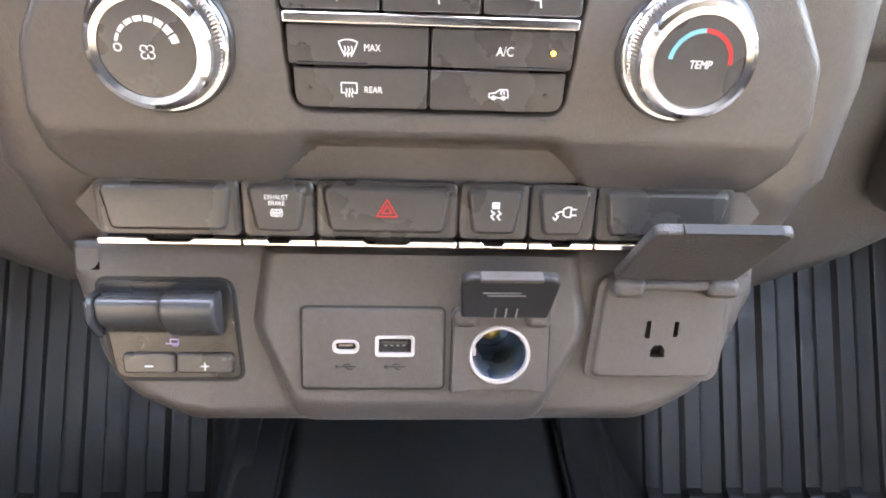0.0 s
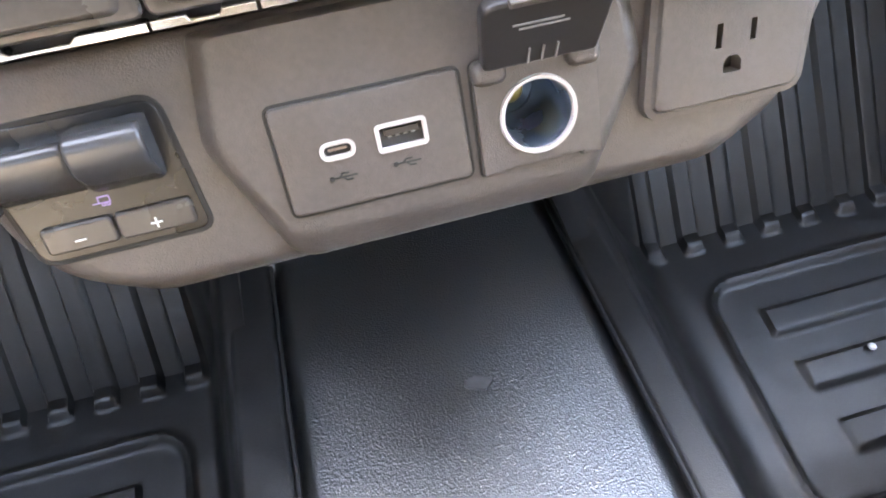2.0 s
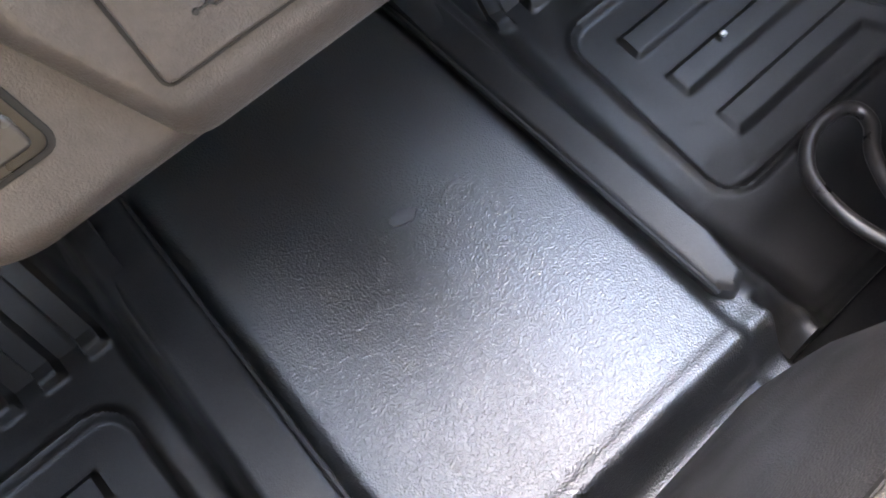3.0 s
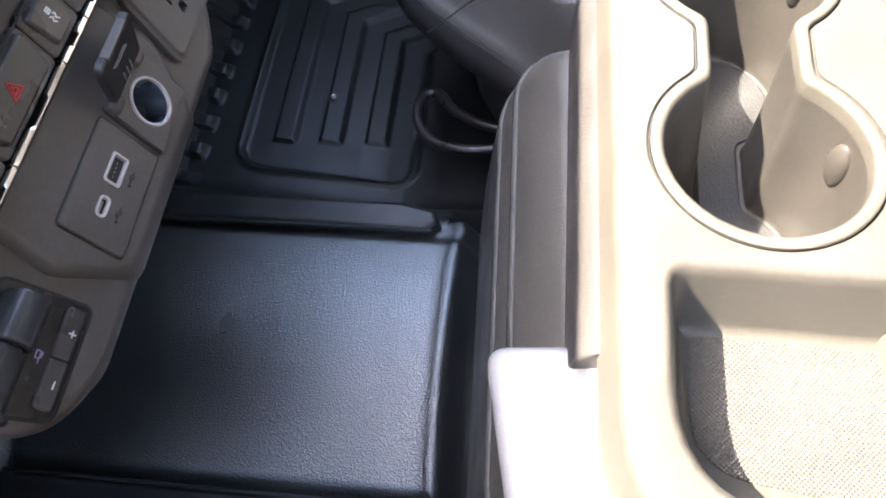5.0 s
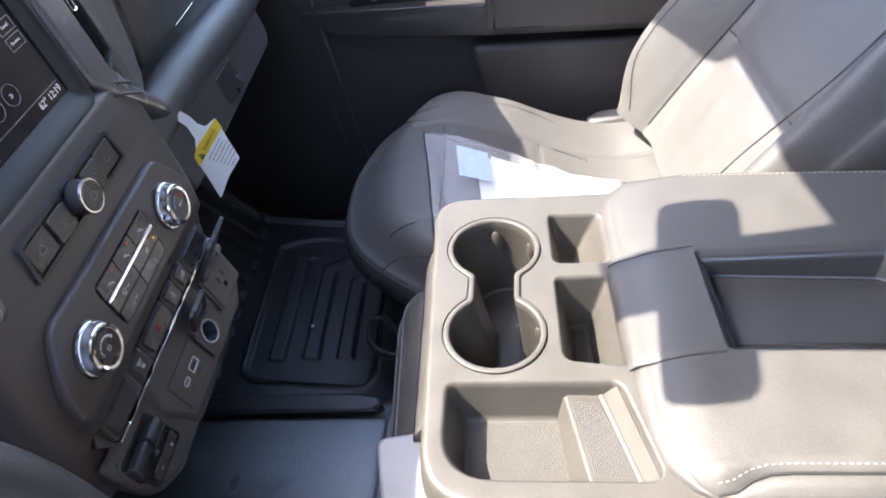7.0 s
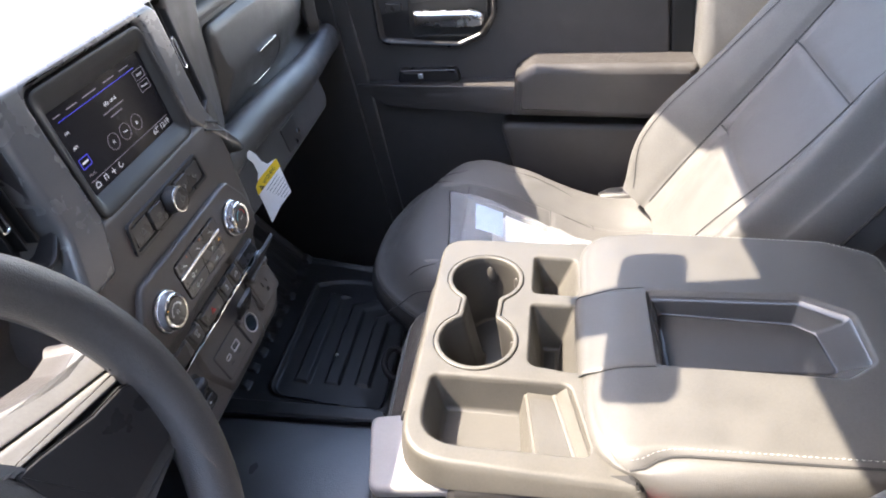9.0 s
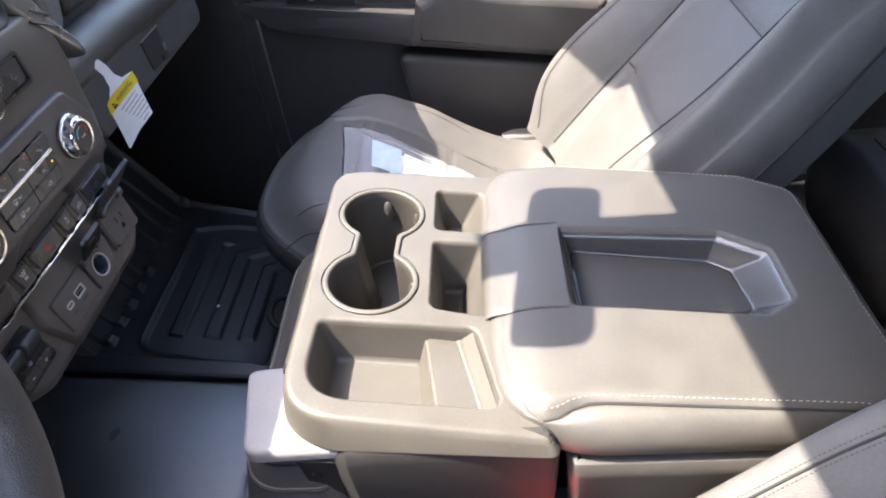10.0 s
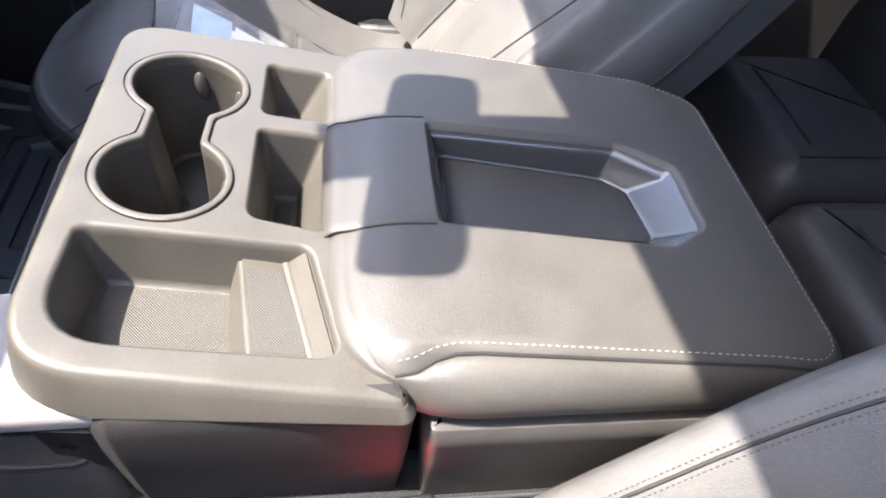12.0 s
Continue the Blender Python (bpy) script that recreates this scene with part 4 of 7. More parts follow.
# ---------- centre stack ----------
stack = thing("center_stack", (0.0, 0.42, 0.55), "dark grey centre stack housing around the screen and controls", "dash console")
bm = bmesh.new()
rings = []
for z, hw, yf in ((0.552, 0.118, 0.425), (0.575, 0.135, 0.408), (0.61, 0.152, 0.398), (0.65, 0.160, 0.386), (0.66, 0.161, 0.378), (0.70, 0.161, 0.3735), (0.745, 0.157, 0.3715), (0.765, 0.155, 0.3690), (0.80, 0.150, 0.3680), (0.826, 0.145, 0.3690), (0.832, 0.143, 0.3720), (0.836, 0.142, 0.380), (0.86, 0.136, 0.390), (0.90, 0.133, 0.388), (0.94, 0.131, 0.389), (0.975, 0.131, 0.389)):
    poly = rounded([(-hw, yf), (hw, yf), (hw + 0.030, 0.435), (hw + 0.045, 0.58), (-hw - 0.045, 0.58), (-hw - 0.030, 0.435)], [0.022, 0.022, 0.03, 0.01, 0.01, 0.03], 6)
    rings.append([bm.verts.new((x, y, z)) for x, y in poly])
for a, b in zip(rings, rings[1:]):
    bridge(bm, a, b)
bm.faces.new(rings[0])
bm.faces.new(rings[-1])
part("housing", bm, PLASTIC, stack, sharp=60)

# the pale surround over and beside the screen
SCREEN = facing(0.3840, 0.896, 3, 0.0)
TRIM_U = rounded([(-0.166, -0.112), (-0.116, -0.112), (-0.094, -0.064), (-0.097, 0.067), (0.097, 0.067), (0.100, -0.058), (0.182, -0.142), (0.180, -0.116), (0.152, -0.080), (0.139, -0.055), (0.137, 0.079), (-0.142, 0.079), (-0.143, -0.046)], [0.008, 0.012, 0.03, 0.014, 0.014, 0.03, 0.006, 0.012, 0.03, 0.03, 0.020, 0.024, 0.06], 6)
bm = bmesh.new()
last = holed(bm, offset(TRIM_U, -0.0075), [], 0.0125)[0]
for d, z in ((-0.0052, 0.0120), (-0.0030, 0.0105), (-0.0014, 0.0080), (-0.0004, 0.0050), (0.0, 0.0010), (0.0004, -0.010), (0.0004, -0.045)):
    ring = loop(bm, offset(TRIM_U, d), z)
    bridge(bm, last, ring)
    last = ring
part("screen_surround", moved(bm, SCREEN), SURROUND, stack, "satin grey trim round the screen", sharp=50)
for y0, y1 in (((0.1165, -0.074), (0.154, -0.094)), ((0.124, -0.066), (0.148, -0.079))):
    bm = bmesh.new()
    tube(bm, [at(SCREEN, *y0, 0.0120).translation, at(SCREEN, *y1, 0.0120).translation], 0.0014, 6)
    part("trim_groove", bm, BLACK, stack)
# the dark sloping bezel inside it
bm = bmesh.new()
frame_outer = rounded([(-0.094, -0.068), (0.099, -0.068), (0.0965, 0.0665), (-0.0965, 0.0665)], 0.015, 6)
frame_inner = rounded([(-0.078, -0.0460), (0.084, -0.0460), (0.085, 0.0410), (-0.078, 0.0410)], 0.003, 6)
rings = [loop(bm, offset(frame_outer, d), z) for d, z in ((0.0, -0.004), (-0.0010, 0.0095), (-0.0022, 0.0102), (-0.0042, 0.0100))]
rings += [loop(bm, [tuple(Vector(p).lerp(Vector(q), f)) for p, q in zip(offset(frame_outer, -0.0042), frame_inner)], z) for f, z in ((0.30, 0.0088), (0.55, 0.0064), (0.80, 0.0032), (1.0, 0.0012))]
rings.append(loop(bm, frame_inner, -0.004))
for a, b in zip(rings, rings[1:]):
    bridge(bm, a, b)
part("screen_bezel", moved(bm, SCREEN), BEZEL, stack, "dark sloping screen bezel", sharp=40)
screen = thing("touch_screen", tuple(SCREEN.translation), "dark infotainment screen showing a radio menu, set in the dash", "screen")
part("glass", moved(pad(rrect(-0.0785, 0.0845, -0.0465, 0.0415, 0.002), 0.0004, 0.0002, -0.004), SCREEN), GLASS_BLACK, screen)
S1 = at(SCREEN, 0.0028, -0.0005, 0.0005) @ Matrix.Diagonal((1.02, 0.98, 1, 1))
part("status_line", moved(ribbon([[(-0.070, 0.0295), (0.060, 0.0295)]], 0.0006), S1), ICON_BLUE, screen)
for x, y, w in ((-0.068, 0.035, 0.009), (-0.045, 0.035, 0.015), (-0.016, 0.035, 0.022), (0.018, 0.035, 0.018), (0.046, 0.035, 0.016)):
    part("preset_text", moved(ribbon([[(x - w / 2, y), (x + w / 2, y)]], 0.0009), S1), ICON_DIM, screen)
words("60s on 6", 0.0062, at(S1, 0.004, 0.0170), ICON, screen, "channel")
for x, y, w in ((0.004, 0.0095, 0.036), (0.004, 0.0035, 0.020)):
    part("track_text", moved(ribbon([[(x - w / 2, y), (x + w / 2, y)]], 0.0009), S1), ICON_DIM, screen)
words("FM", 0.0048, at(S1, -0.068, 0.0170), ICON, screen, "menu_word")
words("AM", 0.0048, at(S1, -0.068, 0.0020), ICON, screen, "menu_word")
words("More", 0.0044, at(S1, -0.067, -0.0275), ICON_DIM, screen, "menu_word")
for x, text in ((-0.020, "«"), (0.002, "Tune"), (0.024, "»")):
    part("round_button", moved(ribbon([arc(x, -0.017, 0.0085, 0, 360, 28)], 0.0004), S1), ICON_DIM, screen)
    words(text, 0.0036 if text == "Tune" else 0.008, at(S1, x, -0.017), ICON, screen, "button_word")
for y, text in ((0.021, "Sound"), (0.008, "Browse")):
    part("side_button", moved(ribbon([[(0.055, y - 0.005), (0.074, y - 0.005), (0.074, y + 0.005), (0.055, y + 0.005), (0.055, y - 0.005)]], 0.0004), S1), ICON_DIM, screen)
    words(text, 0.0038, at(S1, 0.0645, y), ICON, screen, "button_word")
part("side_button", moved(ribbon([[(-0.074, -0.019), (-0.060, -0.019), (-0.060, -0.009), (-0.074, -0.009), (-0.074, -0.019)]], 0.0007), S1), ICON_BLUE, screen)
part("menu_text", moved(ribbon([[(-0.071, -0.014), (-0.063, -0.014)]], 0.0018), S1), ICON, screen)
part("footer_line", moved(ribbon([[(-0.074, -0.0335), (0.074, -0.0335)]], 0.0004), S1), ICON_DIM, screen)
for x, strokes in ((-0.068, [[(-0.003, -0.002), (-0.003, 0.001), (0, 0.0035), (0.003, 0.001), (0.003, -0.002), (-0.003, -0.002)]]),
                   (-0.054, [[(-0.002, -0.002), (-0.002, 0.003), (0.002, 0.003), (0.002, -0.002)]]),
                   (-0.041, [[(-0.003, 0), (0.003, 0)], [(0, -0.003), (0, 0.003)]]),
                   (-0.028, [arc(0, 0, 0.003, 100, 350, 8)])):
    part("footer_icon", moved(ribbon([[(x + a, -0.0395 + b) for a, b in s] for s in strokes], 0.0008), S1), ICON, screen)
words("62°", 0.0085, at(S1, 0.046, -0.0395), ICON, screen, "temperature")
words("12:19", 0.0085, at(S1, 0.064, -0.0395), ICON, screen, "clock")

# the strip of radio controls
RADIO = facing(0.3672, 0.7965, -1, -0.001)
radio = thing("radio_control_strip", tuple(RADIO.translation), "dark radio control strip with one chrome-ringed volume knob", "control strip")
bm = bmesh.new()
poly = rounded([(-0.084, -0.017), (0.080, -0.017), (0.074, 0.017), (-0.078, 0.017)], 0.005, 5)
loops = holed(bm, poly, [offset(poly, -0.0035)], 0.002)
last = loops[0]
ring = loop(bm, offset(poly, 0.0008), -0.002)
bridge(bm, last, ring)
sinkpoly = offset(poly, -0.0035)
last = loops[1]
for d, z in ((0.0006, 0.0), (0.0006, -0.002)):
    ring = loop(bm, offset(sinkpoly, -d), z)
    bridge(bm, last, ring)
    last = ring
bm.faces.new(last)
part("strip_frame", moved(bm, RADIO), SATIN, radio)
for x0, x1 in ((-0.076, -0.046), (-0.044, -0.018), (0.014, 0.040), (0.042, 0.071)):
    b = part("radio_button", moved(pad(rrect(x0, x1, -0.0118, 0.0118, 0.003), 0.0042 if -0.05 < x0 < 0.03 else 0.0015, 0.001, -0.003), RADIO), SWITCH, radio)
    xm = (x0 + x1) / 2
    if x0 < -0.05:
        ic = [[(xm - 0.004, -0.003), (xm + 0.003, -0.003), (xm + 0.003, 0.001), (xm, 0.004), (xm - 0.004, 0.001), (xm - 0.004, -0.003)]]
    elif x0 < 0.03:
        ic = [[(xm - 0.004, -0.003), (xm, 0), (xm - 0.004, 0.003)], [(xm, -0.003), (xm + 0.004, 0), (xm, 0.003)]]
    else:
        ic = [arc(xm, 0, 0.004, 200, 320, 6), [(xm - 0.003, 0.002), (xm - 0.004, -0.002)]]
    part("icon", moved(ribbon(ic, 0.0007), at(RADIO, 0, 0, 0.0043 if -0.05 < x0 < 0.03 else 0.0016)), GREY_INK, b)
vk = part("volume_knob", lathe(bmesh.new(), [(0.0152, -0.001), (0.0152, 0.004), (0.0142, 0.006), (0.0138, 0.013), (0.0128, 0.0148), (0.011, 0.0150)], 56, at(RADIO, 0, 0)), SATIN, radio)
part("knob_ring", lathe(bmesh.new(), [(0.0118, 0.0148), (0.0143, 0.0146), (0.0146, 0.0128), (0.0140, 0.0120)], 56, at(RADIO, 0, 0)), CHROME, vk, "chrome ring")
part("knob_face", lathe(bmesh.new(), [(0.0115, 0.0149), (0.0113, 0.0155), (0.010, 0.0157)], 48, at(RADIO, 0, 0)), SWITCH, vk)
part("power_icon", moved(ribbon([arc(0, 0, 0.0035, 120, 420, 12), [(0, 0.0015), (0, 0.0045)]], 0.0007), at(RADIO, 0, 0, 0.0158)), GREY_INK, vk)

# ---------- climate panel ----------
HV = facing(0.3705, 0.700, -1)
climate = thing("climate_control_panel", tuple(HV.translation), "dark climate panel with two knurled chrome knobs and push buttons", "climate control")
face = rounded([(-0.1305, -0.0445), (0.1305, -0.0445), (0.1390, -0.030), (0.1405, -0.012), (0.1375, 0.010), (0.127, 0.028), (0.106, 0.056), (-0.106, 0.056), (-0.127, 0.028), (-0.1375, 0.010), (-0.1405, -0.012), (-0.1390, -0.030)], [0.008, 0.008, 0.012, 0.02, 0.02, 0.02, 0.018, 0.018, 0.02, 0.02, 0.02, 0.012], 6)
BLOCK = rounded([(-0.047, -0.0095), (0.046, -0.0095), (0.0505, 0.040), (-0.0515, 0.040)], 0.006, 5)


def face_w(x, v):
    """Height of the climate face: flat, then bent back below the buttons, with a finger recess."""
    low = max(0.0, -0.0175 - v)
    w = 0.0060 - 0.48 * max(0.0, low - 0.003) - 0.48 * min(low, 0.003) ** 2 / 0.006
    half = 0.044 + 0.60 * low
    return w - 0.0075 * smooth(0.004, -0.006, abs(x - 0.002) - half) * smooth(-0.0195, -0.0250, v)


bm = bmesh.new()
loops = holed(bm, offset(face, -0.003), [offset(BLOCK, 0.0018)], 0.0, step=0.0028)
for v in bm.verts:
    v.co.z = face_w(v.co.x, v.co.y)
last = loops[0]
for d, z in ((-0.0012, -0.0005), (0.0, -0.0022), (0.0004, -0.0045), (0.0, -0.012)):
    ring = loop(bm, offset(face, d), z)
    for v in ring:
        v.co.z += face_w(v.co.x, v.co.y)
    bridge(bm, last, ring)
    last = ring
last = loops[1]
for d, z in ((0.0009, 0.0052), (0.0004, 0.003), (0.0004, 0.0)):
    ring = loop(bm, offset(BLOCK, d), z)
    bridge(bm, last, ring)
    last = ring
bm.faces.new(last)
part("face_plate", moved(bm, HV), PLASTIC, climate, "dark face bent back over a finger recess", sharp=60)

Z1 = 0.0072
buttons = [(-0.0500, -0.0180, 0.0238, 0.0395), (-0.0172, 0.0152, 0.0238, 0.0395), (0.0160, 0.0490, 0.0238, 0.0395),
           (-0.0488, -0.0016, 0.0060, 0.0192), (-0.0008, 0.0478, 0.0060, 0.0192), (-0.0472, -0.0016, -0.0088, 0.0053), (-0.0008, 0.0462, -0.0088, 0.0053)]
made = []
for k, (x0, x1, y0, y1) in enumerate(buttons):
    rr = [0.0014] * 4
    if k == 5:
        rr = [0.005, 0.0014, 0.0014, 0.0014]
    if k == 6:
        rr = [0.0014, 0.005, 0.0014, 0.0014]
    b = part("push_button", moved(pad(rrect(x0, x1, y0, y1, rr), Z1, 0.0008, 0.001), HV), SWITCH, climate)
    made.append(b)
    if k in (3, 4):
        part("thumb_ridge", block((0, 0, 0), (0.024, 0.0011, 0.0012), 0.0004, m=at(HV, x0 + 0.015 if k == 3 else x1 - 0.015, y0 + 0.0006, Z1)), SATIN, b)
part("trim_strip", moved(pad(rrect(-0.0497, 0.0487, 0.0196, 0.0232, 0.0010), Z1 + 0.0010, 0.0007, 0.001), HV), CHROME, climate, "bright chrome strip")
TOPZ = at(HV, 0, 0, Z1 + 0.0001)
words("MAX", 0.0033, TOPZ @ Matrix.Translation((-0.0205, 0.0120, 0)), WHITE_INK, made[3], squeeze=0.8)
words("A/C", 0.0045, TOPZ @ Matrix.Translation((0.0243, 0.0120, 0)), WHITE_INK, made[4], squeeze=0.8)
words("REAR", 0.0031, TOPZ @ Matrix.Translation((-0.0203, -0.0022, 0)), WHITE_INK, made[5], squeeze=0.85)


def shrunk(x, y):
    """The button plane, with marks about (x, y) drawn smaller."""
    return TOPZ @ Matrix.Translation((x, y, 0)) @ Matrix.Scale(0.8, 4) @ Matrix.Translation((-x, -y, 0))


def heat(x, y, s):
    return [[(x + k * s * 0.9, y + s * 1.2), (x + k * s * 0.9 + s * 0.25, y + s * 0.4), (x + k * s * 0.9 - s * 0.25, y - s * 0.4), (x + k * s * 0.9, y - s * 1.3)] for k in (-1, 0, 1)]


fan_shape = [arc(-0.0285, 0.0075, 0.0078, 60, 120, 6) + [(-0.0305, 0.0095), (-0.0265, 0.0095), (-0.0246, 0.0142)]]
part("icon", moved(ribbon(fan_shape + heat(-0.0285, 0.0105, 0.0016), 0.0005), shrunk(-0.0285, 0.0120)), WHITE_INK, made[3])
part("icon", moved(ribbon([[(-0.0318, -0.0035), (-0.0318, 0.0008), (-0.0252, 0.0008), (-0.0252, -0.0035), (-0.0265, -0.0035)], [(-0.0318, -0.0035), (-0.0305, -0.0035)]] + heat(-0.0285, -0.0034, 0.0014), 0.0005), shrunk(-0.0285, -0.0022)), WHITE_INK, made[5])
car = [(-0.0042, -0.0014), (-0.0042, 0.0002), (-0.0015, 0.0006), (0.0004, 0.0020), (0.0038, 0.0020), (0.0042, -0.0014), (0.0030, -0.0014)] + arc(0.0022, -0.0016, 0.0008, 20, 340, 8) + [(-0.0014, -0.0014)] + arc(-0.0022, -0.0016, 0.0008, 20, 340, 8) + [(-0.0042, -0.0014)]
part("icon", moved(ribbon([[(x + 0.0232, y - 0.0024) for x, y in car], arc(0.0248, -0.0018, 0.0008, -30, 250, 6)], 0.0005), shrunk(0.0232, -0.0024)), WHITE_INK, made[6])
for x, y, mt, b in ((0.0408, 0.0120, AMBER, 4), (-0.0430, 0.0125, SATIN, 3), (-0.0420, -0.0020, SATIN, 5), (0.0396, -0.0026, SATIN, 6), (-0.0250, 0.036, AMBER_DIM, 0), (0.008, 0.036, AMBER_DIM, 1), (0.042, 0.036, SATIN, 2)):
    part("indicator", lathe(bmesh.new(), [(0.0008, -0.0002), (0.0008, 0.0002), (0.0004, 0.0003)], 14, at(TOPZ, x, y)), mt, made[b])
for b, x in ((0, -0.034), (1, -0.001), (2, 0.0325)):
    person = [arc(x, 0.0340, 0.0012, 0, 360, 10), [(x - 0.001, 0.0320), (x - 0.0012, 0.0292), (x + 0.0020, 0.0290), (x + 0.0024, 0.0268)], [(x - 0.0045, 0.031), (x - 0.0022, 0.031)]]
    part("icon", moved(ribbon(person[1:], 0.0005), TOPZ), WHITE_INK, made[b])


def climate_knob(x, y, temp):
    m = at(HV, x, y, 0.006) @ Matrix.Scale(0.81, 4)
    k = part("climate_knob", lathe(bmesh.new(), [(0.0298, -0.001), (0.0298, 0.0010), (0.0288, 0.0018)], 64, m), SATIN, climate)
    part("base_ring", lathe(bmesh.new(), [(0.0284, 0.0), (0.0284, 0.0032), (0.0277, 0.0042), (0.0268, 0.0042)], 72, m), CHROME, k, "polished chrome base ring")
    bm = bmesh.new()
    n = 200
    rings = []
    for r, z, d in ((0.0269, 0.0038, 0.0), (0.0266, 0.0048, 0.00055), (0.0250, 0.0125, 0.00055), (0.0246, 0.0134, 0.0)):
        rings.append([bm.verts.new(((r - (d if j % 2 else 0)) * math.cos(2 * math.pi * j / n), (r - (d if j % 2 else 0)) * math.sin(2 * math.pi * j / n), z)) for j in range(n)])
    for a, b in zip(rings, rings[1:]):
        bridge(bm, a, b)
    part("knurled_grip", moved(bm, m), CHROME, k, "knurled chrome grip", sharp=15)
    part("front_ring", lathe(bmesh.new(), [(0.0246, 0.0130), (0.0248, 0.0142), (0.0238, 0.0158), (0.0216, 0.0168), (0.0189, 0.0163), (0.0188, 0.0150)], 72, m), CHROME, k, "polished chrome front ring")
    f = part("knob_face", lathe(bmesh.new(), [(0.0187, 0.0150), (0.0187, 0.0158), (0.0184, 0.0160), (0.012, 0.0161)], 64, m), SWITCH, k)
    t = at(m, 0, 0, 0.01615)
    if temp:
        part("cold_band", moved(ribbon([arc(0, 0, 0.0125, 93, 172, 14)], 0.0017), t), BLUE_INK, k, "pale blue cold band")
        part("hot_band", moved(ribbon([arc(0, 0, 0.0125, 0, 87, 14)], 0.0017), t), RED_INK, k, "red hot band")
        words("TEMP", 0.0046, at(t, 0.0005, -0.0010), WHITE_INK, k, squeeze=0.85, shear=0.1)
    else:
        for i in range(8):
            a0 = 165 - i * 19.5
            w = 0.0011 + 0.00026 * i
            part("speed_mark", moved(pad(sector(0.0116 - w / 2, 0.0116 + w / 2, a0 - 15, a0), 0.0002, 0.00005), t), WHITE_INK, k)
        part("off_mark", moved(ribbon([arc(-0.0110, 0.0006, 0.0014, 0, 360, 14)], 0.0004), t), WHITE_INK, k)
        part("fan_icon", moved(ribbon([arc(0.0018 * math.cos(q), -0.001 + 0.0018 * math.sin(q), 0.0013, math.degrees(q) - 140, math.degrees(q) + 150, 10) for q in (0.8, 2.37, 3.94, 5.51)], 0.0004), t), WHITE_INK, k)
    part("pointer", block((0, 0, 0), (0.0014, 0.0010, 0.0006), 0.0003, m=at(m, -0.0208 if temp else -0.0160, 0.0005 if temp else 0.0130, 0.0166)), AMBER, k, "lit amber pointer")


climate_knob(-0.0900, 0.0120, False)
climate_knob(0.0868, 0.0130, True)

# ---------- switch bank ----------
ROW = facing(0.3800, 0.6455, 8)
bank = thing("switch_bank", tuple(ROW.translation), "row of dark push switches with a chrome lower lip", "switches")
bm = bmesh.new()
slab(bm, rounded([(-0.130, -0.0135), (0.130, -0.0135), (0.140, 0.0), (0.128, 0.0130), (-0.128, 0.0130), (-0.140, 0.0)], 0.003, 4), [(-0.001, -0.001), (0, -0.002), (0, -0.012)])
part("carrier", moved(bm, ROW), PLASTIC, bank)
cuts = [-0.1285, -0.0728, -0.0440, 0.0124, 0.0408, 0.0678, 0.1240]
kinds = ["blank", "exhaust", "hazard", "traction", "plug", "blank"]
